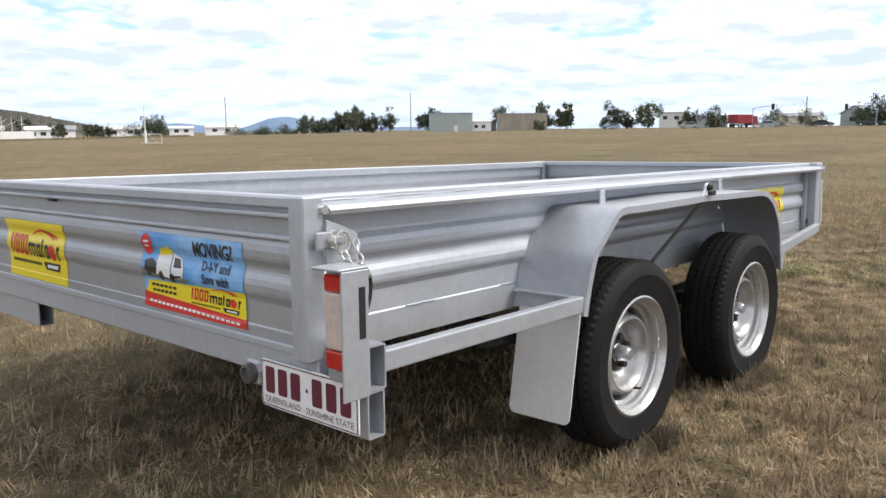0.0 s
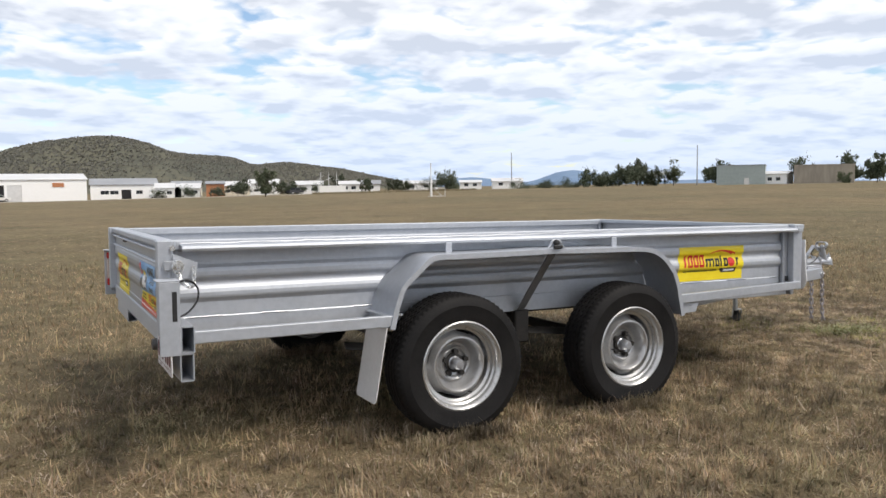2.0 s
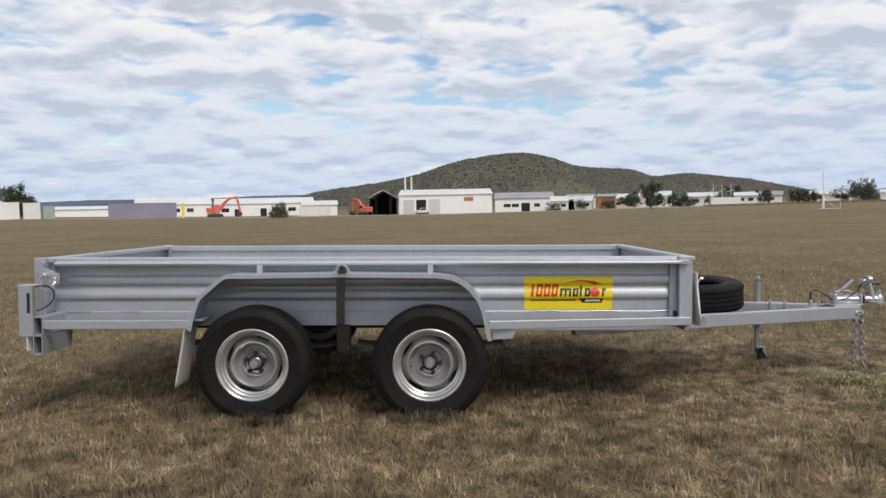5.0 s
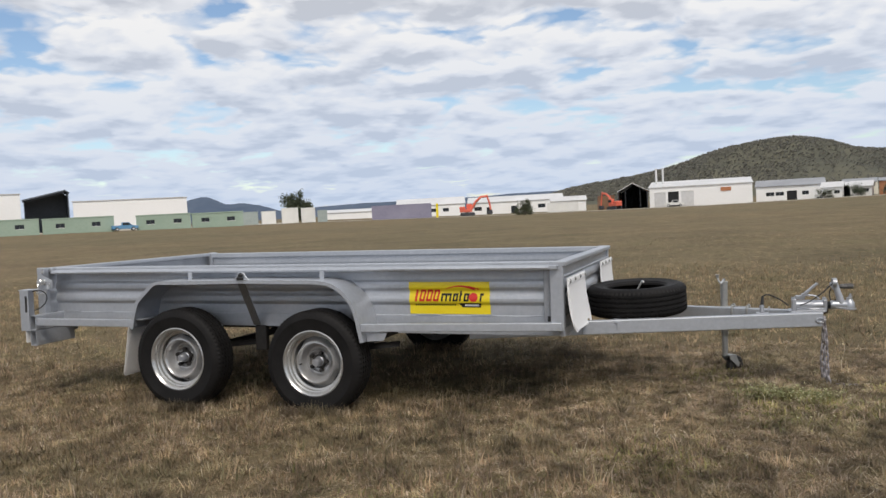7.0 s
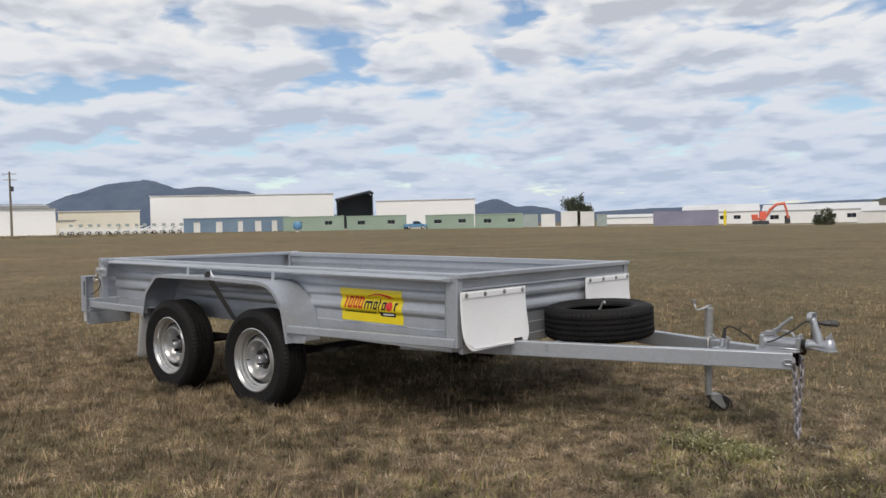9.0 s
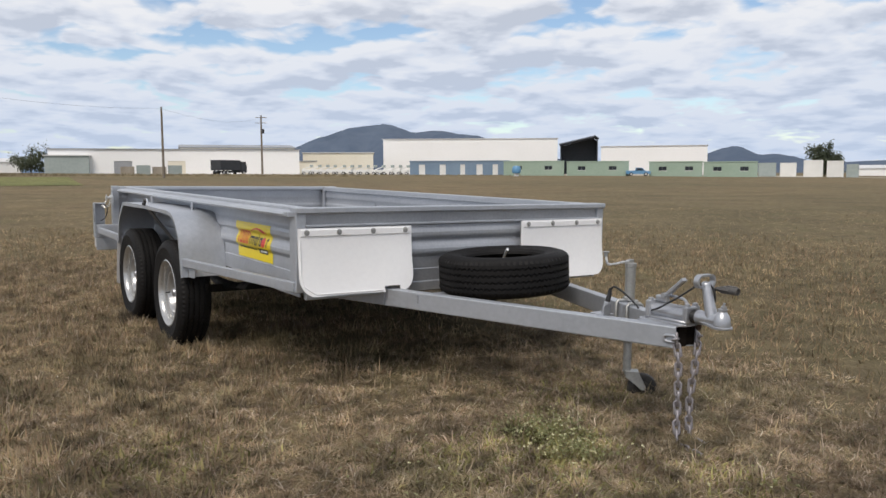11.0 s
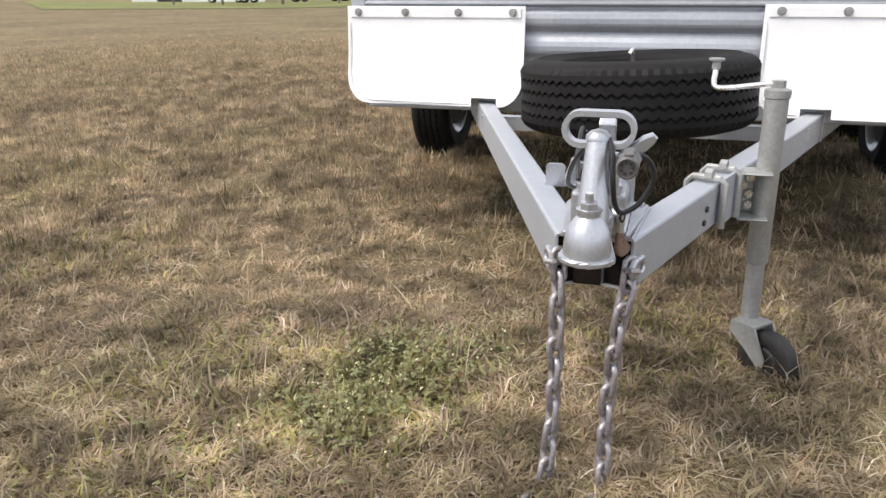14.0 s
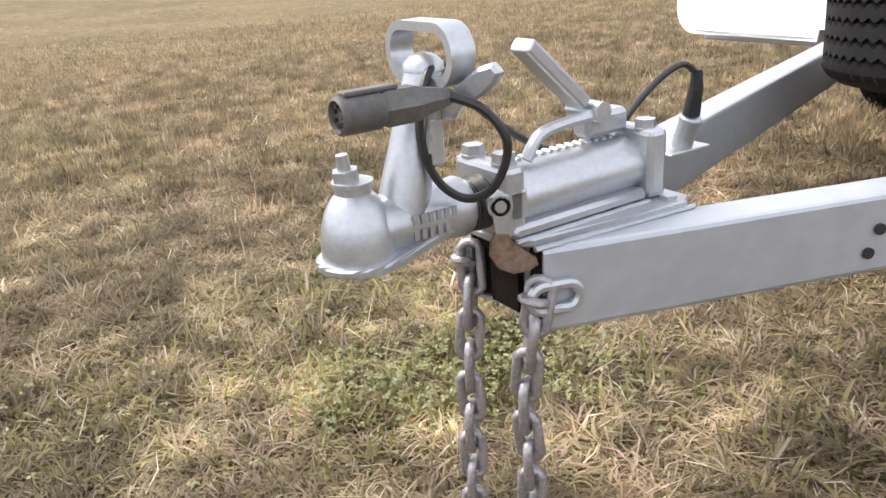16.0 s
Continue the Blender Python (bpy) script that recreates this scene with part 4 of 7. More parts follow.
flg = flg + [(5.085, 0.024), (5.075, 0.016), (5.075, -0.016), (5.085, -0.024)]
fb = extrude_poly(flg, pose(0, 0, 0.410), 0.008, bevel=0.002)
for v in fb.verts:
    v.co.z += 0.013 * max(0, (5.14 - v.co.x) / 0.065)
part("skirt", fb, CAST, coup, smooth=False)
part("ball_nut", hexnut((5.177, 0, 0.485), (0.1, 0, 1), 0.0125, 0.010), CAST, coup)
part("ball_stud", cyl((5.178, 0, 0.493), (5.1795, 0, 0.508), 0.0062, 0.0055, 12), CAST, coup)
part("handle_post", cyl((5.126, 0, 0.440), (5.090, 0, 0.566), 0.0255, 0.0165, 20), CAST, coup, smooth=True)
part("post_cap", lathe([(0.0185, 0), (0.018, 0.006), (0.012, 0.012), (0, 0.016)], Matrix.Translation((5.090, 0, 0.565)), 18), CAST, coup, smooth=True)
# a flat strap bent into a loop
loop_ = []
for ro in (0.0265, 0.0185):
    loop_.append([(0.027 + ro * math.cos(radians(a)), 0.579 + ro * math.sin(radians(a))) for a in range(-90, 91, 15)] + [(-0.027 + ro * math.cos(radians(a)), 0.579 + ro * math.sin(radians(a))) for a in range(90, 271, 15)])
lb = bmesh.new()
lv = [[[lb.verts.new((x_, y_, z_)) for y_, z_ in ring_] for ring_ in loop_] for x_ in (5.071, 5.096)]
nn = len(loop_[0])
for i_ in range(nn):
    k_ = (i_ + 1) % nn
    for qa, qb in ((lv[0][0], lv[1][0]), (lv[1][0], lv[1][1]), (lv[1][1], lv[0][1]), (lv[0][1], lv[0][0])):
        lb.faces.new((qa[i_], qa[k_], qb[k_], qb[i_]))
bmesh.ops.bevel(lb, geom=[e_ for e_ in lb.edges if len(e_.link_faces) == 2 and e_.calc_face_angle() > 1.2], offset=0.0028, segments=2, affect="EDGES", profile=0.5)
part("lift_handle", lb, CAST, coup, smooth=True)
latch = extrude_poly([(0, -0.012), (0.012, -0.012), (0.022, -0.002), (0.032, 0.006), (0.046, 0.006), (0.058, 0.014), (0.064, 0.022), (0.058, 0.030), (0.044, 0.028), (0.030, 0.020), (0.014, 0.012), (0, 0.004)], frame_of((5.085, 0.024, 0.538), (-0.40, 0.88, 0.12), (0.1, -0.09, 0.9)), 0.012, bevel=0.003)
part("latch_lever", latch, CAST, coup)
part("latch_bracket", box(5.094, 5.108, 0.018, 0.034, 0.488, 0.530, 0.003), CAST, coup)
part("latch_spring_pin", cyl((5.105, 0.025, 0.50), (5.098, 0.026, 0.545), 0.0085, 0.0075, 12), GALV, coup)
lev = part("brake_lever", beam((4.905, 0.0, 0.508), (4.982, 0.004, 0.574), 0.027, 0.015, 0.003), CAST, coup, "flat cast reverse-lock lever")
part("lever_mark", beam((4.925, 0.0138, 0.5262), (4.942, 0.0144, 0.5402), 0.0012, 0.006, 0), GALV, lev)
part("pivot", cyl((4.894, -0.022, 0.499), (4.894, 0.024, 0.499), 0.011, seg=16), CAST, coup)
part("pivot_bracket", box(4.845, 4.905, -0.013, 0.013, 0.472, 0.497, 0.005), CAST, coup)
part("link_arm", tube(smooth_path([(4.900, 0.016, 0.497), (4.945, 0.018, 0.496), (4.975, 0.018, 0.490), (4.992, 0.018, 0.470)], 4), 0.006, 8, flat=1.0), CAST, coup, smooth=True)
# rusty link hanging at the side, with its pin
LK = frame_of((5.0390, 0.0340, 0.440), (-0.91, 0.40, 0), (0, 0, 1))
part("side_link", extrude_poly([(0.008, 0.010), (0.0, 0.0125), (-0.008, 0.010), (-0.0095, 0.0), (-0.007, -0.016), (-0.006, -0.026), (0.006, -0.030), (0.009, -0.012), (0.0095, 0.0)], LK, 0.006, bevel=0.0012), CAST, coup)
part("link_foot", extrude_poly([(0.0065, -0.026), (0.011, -0.038), (0.022, -0.047), (0.033, -0.053), (0.035, -0.061), (0.026, -0.066), (0.010, -0.067), (-0.005, -0.060), (-0.0125, -0.047), (-0.0115, -0.034), (-0.0065, -0.024)], LK @ pose(0, 0, 0.0005), 0.006, bevel=0.0012), RUST, coup, "rusty foot of the link")
part("side_pin", cyl((5.020, 0.000, 0.440), (5.0405, 0.0375, 0.440), 0.0125, seg=16), CAST, coup, smooth=True)
part("pin_eye", tube([frame_of((5.0410, 0.0385, 0.440), (0, 0, 1), (0.91, -0.41, 0)) @ Vector((0.0075 * math.cos(k * 0.524), 0.0075 * math.sin(k * 0.524), 0)) for k in range(12)], 0.0022, 6, True), RUST_SHADE, coup)
part("side_boss", box(5.008, 5.036, 0.022, 0.042, 0.420, 0.454, 0.005), CAST, coup)
marks = bmesh.new()
for r_ in range(2):
    for k in range(6 - r_):
        box(5.130 - k * 0.0085, 5.125 - k * 0.0085, 0.0262, 0.0276, 0.440 - r_ * 0.014, 0.449 - r_ * 0.014, bm=marks)
part("cast_marks", marks, CAST, coup)

SEAT = Matrix.Translation((0.048, 0.004, 0.007)) @ Matrix.Translation((5.06, 0, 0.3955)) @ Matrix.Diagonal((0.91, 0.93, 0.95, 1)) @ Matrix.Translation((-5.06, 0, -0.3955))
coup.matrix_local = SEAT

# wiring plug hung on the coupling, and the socket on the arm
PM = frame_of((5.204, 0.049, 0.5495), (0, 1, 0.02), (0.0, 0.02, -1))
plug = part("wiring_plug", lathe([(0.0, 0.005), (0.0115, 0.004), (0.0125, 0.0), (0.0150, 0.002), (0.0154, 0.036), (0.0140, 0.039), (0.0, 0.039)], PM, 20), PLUG, trailer, "worn grey seven-pin wiring plug on a black cable", smooth=True)
part("body", lathe([(0.0, 0.038), (0.0145, 0.038), (0.0160, 0.042), (0.0160, 0.070), (0.0125, 0.080), (0.0085, 0.100), (0.006, 0.108), (0.0, 0.108)], PM, 6), PLUG, plug)
part("clip", box(5.150, 5.198, 0.044, 0.056, 0.5635, 0.5675, 0.001), PLUG, plug)
for k in range(7):
    part("contact", cyl(PM @ Vector((0.0075 * math.cos(k * 0.8976), 0.0075 * math.sin(k * 0.8976), 0.006)), PM @ Vector((0.0075 * math.cos(k * 0.8976), 0.0075 * math.sin(k * 0.8976), 0.0015)), 0.0019, seg=8), BLACK, plug)
cab = smooth_path([(5.100, 0.053, 0.550), (5.078, 0.072, 0.537), (5.064, 0.082, 0.508), (5.066, 0.064, 0.470), (5.080, 0.040, 0.457), (5.103, 0.030, 0.476), (5.115, 0.026, 0.515), (5.106, 0.022, 0.552), (5.084, 0.010, 0.571), (5.052, -0.014, 0.556), (5.008, -0.040, 0.518), (4.96, -0.055, 0.485), (4.91, -0.062, 0.455), (4.870, -0.058, 0.440)], 6)
part("cable", tube(cab, 0.0040, 8), BLACK, plug, "black rubber cable", smooth=True)
sock = part("socket_bracket", box(4.665, 4.735, -0.128, -0.066, 0.3955, 0.400, 0.001), CAST, trailer, "small silver bracket with a black cable plug")
part("tab", extrude_poly(rounded(-0.018, 0.018, 0, 0.045, 0.008, 4, (0, 0, 1, 1)), frame_of((4.733, -0.105, 0.3955), (0, 1, 0), (0.1, 0, 1)), 0.004), CAST, sock)
part("plug_body", lathe([(0.0, 0.0), (0.0115, 0.0), (0.0125, 0.004), (0.0125, 0.034), (0.0135, 0.036), (0.0135, 0.041), (0.0105, 0.044), (0.0, 0.045)], frame_of((4.700, -0.082, 0.400), (1, 0, 0), (0, 0.94, -0.33)), 18), SILVER_D, sock, "dull metal socket body", smooth=True)
part("plug_boot", cyl((4.7015, -0.0675, 0.443), (4.704, -0.060, 0.476), 0.0105, 0.0085, 14), BLACK, sock, smooth=True)
part("plug_tail", cyl((4.704, -0.060, 0.474), (4.706, -0.058, 0.498), 0.0085, 0.006, 12), BLACK, sock)
loom = part("loom", tube(smooth_path([(4.850, -0.050, 0.438), (4.815, -0.056, 0.468), (4.765, -0.060, 0.496), (4.728, -0.060, 0.506), (4.706, -0.058, 0.492)], 5), 0.0040, 8), BLACK, trailer, "short black cable from plug to coupling", smooth=True)

plug.matrix_local = SEAT
sock.matrix_local = loom.matrix_local = Matrix.Translation((0.02, 0, 0.004))

# ---- safety chains with their lugs
LINK = tube([Vector((0.0135 * (1 if abs(a) < 90 else -1) + 0.0105 * math.cos(radians(a)), 0.0105 * math.sin(radians(a)), 0)) for a in list(range(-90, 91, 30))[1:-1]] +
            [Vector((-0.0135 + 0.0105 * math.cos(radians(a)), 0.0105 * math.sin(radians(a)), 0)) for a in range(120, 241, 30)], 0.0046, 7, True)
LINK_ME = bpy.data.meshes.new("link")
LINK.to_mesh(LINK_ME)
LINK.free()
LINK_ME.shade_smooth()
LINK_ME.materials.append(CHAIN)


def chain(pts, parent, pitch=0.0362):
    pts = smooth_path(pts, 10)
    run = [0.0]
    for a, b in zip(pts, pts[1:]):
        run.append(run[-1] + (b - a).length)
    k, d = 0, 0.0
    while d < run[-1] - 0.001:
        i = max(j for j in range(len(run) - 1) if run[j] <= d)
        c = pts[i].lerp(pts[i + 1], (d - run[i]) / (run[i + 1] - run[i]))
        t = (pts[i + 1] - pts[i]).normalized()
        e = (Vector((0.7, 0.7, 0.05)) - t * t.dot(Vector((0.7, 0.7, 0.05)))).normalized()
        e = e if k % 2 else t.cross(e).normalized()
        ob = new("link", LINK_ME)
        ob.parent = parent
        ob.matrix_local = frame_of(c, t, e) @ pose(0, 0, 0, random.uniform(-14, 14), 0, random.uniform(-5, 5)) @ Matrix.Scale(1.12, 4)
        d += pitch
        k += 1


for s, pts in ((-1, [(5.062, -0.052, 0.352), (5.072, -0.050, 0.25), (5.076, -0.050, 0.12), (5.083, -0.056, 0.0), (5.105, -0.066, -0.030), (5.15, -0.080, -0.028), (5.22, -0.098, -0.027)]),
               (1, [(5.066, 0.056, 0.348), (5.073, 0.052, 0.31), (5.073, 0.044, 0.25), (5.063, 0.035, 0.12), (5.067, 0.035, -0.005), (5.088, 0.031, -0.032), (5.12, 0.023, -0.030), (5.17, 0.010, -0.029)])):
    xl = 5.052 if s > 0 else 5.042
    y = s * (arm_y(xl) + 0.0275)
    m = frame_of((xl, y - s * 0.001, 0.357), (1, -s * 0.335, 0), (0, 0, 1))
    ring = [m @ Vector((0.011 * (1 if abs(a) < 90 else -1) + 0.012 * math.cos(radians(a)), 0.012 * math.sin(radians(a)), s * -0.005)) for a in list(range(-80, 81, 20))] + \
           [m @ Vector((-0.011 + 0.012 * math.cos(radians(a)), 0.012 * math.sin(radians(a)), s * -0.005)) for a in range(100, 261, 20)]
    lug = part("chain_lug", tube(ring, 0.0052, 8, True), CAST, trailer, "welded silver chain lug", smooth=True)
    ch = part("safety_chain", tube([m @ Vector((0.020, 0.0, -s * 0.004)) + Vector((0.011 * math.cos(a * 0.6283), s * 0.010 * math.sin(a * 0.6283), 0.004 * math.cos(a * 0.6283))) for a in range(10)], 0.0046, 7, True), CHAIN, trailer, "weathered steel safety chain reaching the grass", smooth=True)
    chain(pts, ch)

# ---- jockey wheel stand
jack = part("jockey_stand", lathe([(0.0, 0.0), (0.0215, 0.0), (0.023, 0.004), (0.023, 0.345), (0.0255, 0.347), (0.0255, 0.362), (0.014, 0.366), (0, 0.366)], Matrix.Translation((4.488, 0.280, 0.198)), 24), GALV, trailer, "galvanised jockey wheel stand clamped to the drawbar", smooth=True)
part("inner_tube", cyl((4.488, 0.280, 0.066), (4.488, 0.280, 0.20), 0.0185, seg=20), GALV, jack, smooth=True)
part("head_nut", hexnut((4.488, 0.280, 0.562), (0, 0, 1), 0.014, 0.016), GALV, jack)
part("crank", tube(smooth_path([(4.488, 0.280, 0.574), (4.480, 0.235, 0.566), (4.470, 0.180, 0.558), (4.462, 0.160, 0.562), (4.453, 0.160, 0.585), (4.449, 0.161, 0.598)], 4), 0.0055, 8), CHROME, jack, smooth=True)
part("crank_grip", lathe([(0.007, 0), (0.009, 0.002), (0.008, 0.016), (0.016, 0.019), (0.016, 0.023), (0, 0.024)], Matrix.Translation((4.448, 0.161, 0.592)), 14), GALV, jack, smooth=True)
ck = frame_of((4.515, 0.285, 0.0), Vector((0.65, 0.75, 0)), (0, 0, 1))
fork = bmesh.new()
for k in (-1, 1):
    extrude_poly([(-0.030, 0.074), (0.028, 0.074), (0.040, 0.048), (0.058, 0.012), (0.056, -0.006), (0.040, -0.006), (0.010, 0.020), (-0.018, 0.042), (-0.030, 0.050)], ck @ pose(0, 0, k * 0.030 - 0.002), 0.004, bm=fork)
extrude_poly([(-0.030, 0.070), (0.028, 0.070), (0.028, 0.075), (-0.030, 0.075)], ck @ pose(0, 0, -0.032), 0.064, bm=fork)
part("fork", fork, GALV, jack)
whm = ck @ pose(0.046, 0.0, 0)
part("jockey_wheel", lathe([(0.0, -0.022), (0.030, -0.022), (0.034, -0.018), (0.054, -0.021), (0.063, -0.016), (0.0655, -0.006), (0.0655, 0.006), (0.063, 0.016), (0.054, 0.021), (0.034, 0.018), (0.030, 0.022), (0, 0.022)], whm, 32), DARK, jack, "small worn black rubber wheel", smooth=True)
part("wheel_bolt", cyl(whm @ Vector((0, 0, -0.036)), whm @ Vector((0, 0, 0.036)), 0.006, seg=10), GALV, jack)
jack.matrix_local = Matrix.Translation((0.018, 0.013, 0.0))
# clamp: open channel between arm and tube, and a bolted plate round the arm
brk = bmesh.new()
for x0, x1, y0, y1, z0, z1 in ((4.487, 4.554, 0.240, 0.244, 0.300, 0.398), (4.487, 4.554, 0.244, 0.300, 0.394, 0.398), (4.487, 4.554, 0.244, 0.300, 0.300, 0.304), (4.487, 4.491, 0.244, 0.300, 0.304, 0.394)):
    box(x0, x1, y0, y1, z0, z1, 0.0015, bm=brk)
bk = part("clamp_channel", brk, GALV, trailer, "galvanised open clamp channel bolted to the drawbar arm")
for y, z in ((0.250, 0.362), (0.262, 0.380), (0.262, 0.345), (0.262, 0.322)):
    part("bolt", hexnut((4.491, y, z), (1, 0, 0), 0.009, 0.016), CHROME, bk)
part("clamp_plate", beam((4.655, arm_y(4.655) + 0.030, ARM_Z - 0.002), (4.545, arm_y(4.545) + 0.030, ARM_Z - 0.002), 0.006, 0.094, 0.001), SILVER, bk)
for x in (4.650, 4.560):
    yy = arm_y(x)
    n = Vector((0.318, 0.948, 0))
    c = Vector((x, yy, ARM_Z - 0.002))
    ub = [c + n * 0.036 + Vector((0, 0, -0.046)), c + n * 0.036 + Vector((0, 0, 0.040)), c + n * 0.026 + Vector((0, 0, 0.050)), c - n * 0.026 + Vector((0, 0, 0.050)), c - n * 0.036 + Vector((0, 0, 0.040)), c - n * 0.036 + Vector((0, 0, -0.046))]
    part("u_bolt", tube(ub, 0.0070, 8), GALV, bk, smooth=True)
    part("nut", hexnut(c + n * 0.012 + Vector((0, 0, 0.056)), -n, 0.012, 0.014), GALV, bk)

# ---- the spare tyre lies on the drawbar, with no wheel in it
spare = thing("spare_tyre", TRAILER @ pose(3.968, -0.005, 0.481, 2, -2.5, 20), "black spare tyre lying flat on the drawbar", "tyre")
for nm, k0, k1 in (("sidewall", 0, 11), ("tread", 11, 28), ("sidewall", 28, 39), ("inner_liner", 39, None)):
    ob = new(nm, tyre_mesh(k0, k1))
    ob.parent = spare
rod = part("tie_rod", tube(smooth_path([(3.94, -0.02, 0.47), (3.985, -0.02, 0.55), (4.008, -0.018, 0.592), (4.018, -0.026, 0.582)], 4), 0.006, 8), CHROME, trailer, "bent bright rod through the spare tyre")

# ---------------------------------------------------------------- ground
HUB = (3.0, 0.0)
FALL_AZ = [-180, -150, -90, -30, 20, 45, 60, 75, 90, 105, 120, 135, 150, 170, 180]
FALL_Z = [1.5, 1.2, 5.0, 1.6, 0.8, 0.4, 0.1, -0.5, -1.1, -0.9, -0.1, 0.5, 0.8, 1.3, 1.5]


def gz(x, y):
    """Height of the field: level round the trailer, rising or falling gently towards its edges."""
    dx, dy = x - HUB[0], y - HUB[1]
    r = math.hypot(dx, dy)
    a = math.degrees(math.atan2(dy, dx))
    return float(np.interp(a, FALL_AZ, FALL_Z)) * min(max((r - 20) / 160, 0), 1.3)


def earth_material(name, cols, green, scale=1.0):
    m = bpy.data.materials.new(name)
    m.use_nodes = True
    n, l = m.node_tree.nodes, m.node_tree.links
    p = n["Principled BSDF"]
    p.inputs["Roughness"].default_value = 0.95
    p.inputs["Specular IOR Level"].default_value = 0.1
    tc = n.new("ShaderNodeTexCoord")

    def noise_of(s, d, r=0.6):
        q = n.new("ShaderNodeTexNoise")
        q.inputs["Scale"].default_value, q.inputs["Detail"].default_value, q.inputs["Roughness"].default_value = s * scale, d, r
        l.new(tc.outputs["Object"], q.inputs["Vector"])
        return q.outputs[0]

    fine, mid_, wide, vast = noise_of(55, 6, 0.7), noise_of(4.5, 5), noise_of(0.35, 4), noise_of(0.03, 3)

    def ramp_of(src, stops):
        r = n.new("ShaderNodeValToRGB")
        e = r.color_ramp.elements
        e[0].position, e[0].color = stops[0][0], (*stops[0][1], 1)
        e[1].position, e[1].color = stops[-1][0], (*stops[-1][1], 1)
        for pos, c in stops[1:-1]:
            e.new(pos).color = (*c, 1)
        l.new(src, r.inputs[0])
        return r.outputs[0]

    def mix_of(f, a, b, mode="MIX"):
        q = n.new("ShaderNodeMix")
        q.data_type, q.blend_type = "RGBA", mode
        if isinstance(f, float):
            q.inputs[0].default_value = f
        else:
            l.new(f, q.inputs[0])
        l.new(a, q.inputs[6])
        l.new(b, q.inputs[7])
        return q.outputs[2]

    base = ramp_of(fine, [(0.30, cols[0]), (0.5, cols[1]), (0.72, cols[2])])
    patch = ramp_of(mid_, [(0.35, (0.68, 0.68, 0.66)), (0.65, (1.20, 1.17, 1.11))])
    base = mix_of(1.0, base, patch, "MULTIPLY")
    broad = ramp_of(wide, [(0.35, (0.80, 0.80, 0.80)), (0.65, (1.12, 1.10, 1.06))])
    base = mix_of(1.0, base, broad, "MULTIPLY")
    far_ = ramp_of(vast, [(0.38, (0.86, 0.90, 0.86)), (0.62, (1.08, 1.04, 1.0))])
    base = mix_of(1.0, base, far_, "MULTIPLY")
    gr = ramp_of(fine, [(0.3, tuple(0.5 * v for v in green)), (0.7, green)])
    mask = ramp_of(noise_of(0.9, 4), [(0.50, (0, 0, 0)), (0.70, (0.55, 0.55, 0.55))])
    base = mix_of(mask, base, gr)
    l.new(base, p.inputs["Base Color"])
    bp = n.new("ShaderNodeBump")
    bp.inputs["Strength"].default_value, bp.inputs["Distance"].default_value = 0.7, 0.03
    l.new(fine, bp.inputs["Height"])
    l.new(bp.outputs[0], p.inputs["Normal"])
    return m


EARTH = earth_material("dry_field", ((0.105, 0.083, 0.054), (0.195, 0.158, 0.106), (0.310, 0.256, 0.180)), (0.17, 0.162, 0.085))
LAWN = earth_material("watered_lawn", ((0.125, 0.132, 0.060), (0.195, 0.205, 0.095), (0.265, 0.275, 0.140)), (0.16, 0.20, 0.075))
TRACK = mat("pale_gravel_track", (0.34, 0.30, 0.24), (0.46, 0.42, 0.35), 0.9, 0, 0.3, 4)
radii = [0.0] + [0.6 * 1.11 ** k for k in range(86)]
radii = [r for r in radii if r < 4200]
SEG = 120
bm = bmesh.new()
rings = []
for r in radii:
    rings.append([bm.verts.new((*HUB, 0))] if r == 0 else [bm.verts.new((HUB[0] + r * math.cos(2 * math.pi * i / SEG), HUB[1] + r * math.sin(2 * math.pi * i / SEG), 0)) for i in range(SEG)])
for v in bm.verts:
    v.co.z = gz(v.co.x, v.co.y)
for a, b in zip(rings, rings[1:]):
    for i in range(SEG):
        j = (i + 1) % SEG
        bm.faces.new((a[0], b[i], b[j]) if len(a) == 1 else (a[i], b[i], b[j], a[j]))
ground = part("ground", bm, EARTH, None, "", smooth=True)
tagged(ground, "dry brown mown grass field, level and wide", "ground", kind="structure")


def strip(name, az0, az1, r0, r1, material, label, lift=0.03):
    bm = bmesh.new()
    n = 60
    rows = []
    for i in range(n + 1):
        a = radians(az0 + (az1 - az0) * i / n)
        rows.append([bm.verts.new((HUB[0] + r * math.cos(a), HUB[1] + r * math.sin(a), gz(HUB[0] + r * math.cos(a), HUB[1] + r * math.sin(a)) + lift)) for r in np.linspace(r0, r1, 8)])
    for a, b in zip(rows, rows[1:]):
        for k in range(7):
            bm.faces.new((a[k], a[k + 1], b[k + 1], b[k]))
    ob = part(name, bm, material, None)
    return tagged(ob, label, "ground", kind="structure")


strip("lawn", 172, 224, 56, 112, LAWN, "strip of greener mown lawn along the field edge")
strip("gravel_track", 72, 118, 182, 200, TRACK, "pale gravel track along the field edge")
strip("gravel_yard", 120, 165, 172, 235, TRACK, "pale gravel yard beyond the field")

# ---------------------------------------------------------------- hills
# hillside colours are lightened to carry some distance haze
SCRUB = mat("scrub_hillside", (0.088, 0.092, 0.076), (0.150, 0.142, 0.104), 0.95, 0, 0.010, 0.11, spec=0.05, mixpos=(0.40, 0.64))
# distance haze is put into the blue of these two hill colours
FARHILL = mat("haze_tinted_hill", (0.078, 0.106, 0.155), (0.110, 0.140, 0.190), 0.95, 0, 0.004, 0.03, spec=0.05)
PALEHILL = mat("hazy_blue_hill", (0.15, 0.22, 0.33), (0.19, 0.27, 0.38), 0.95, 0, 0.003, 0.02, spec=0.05)


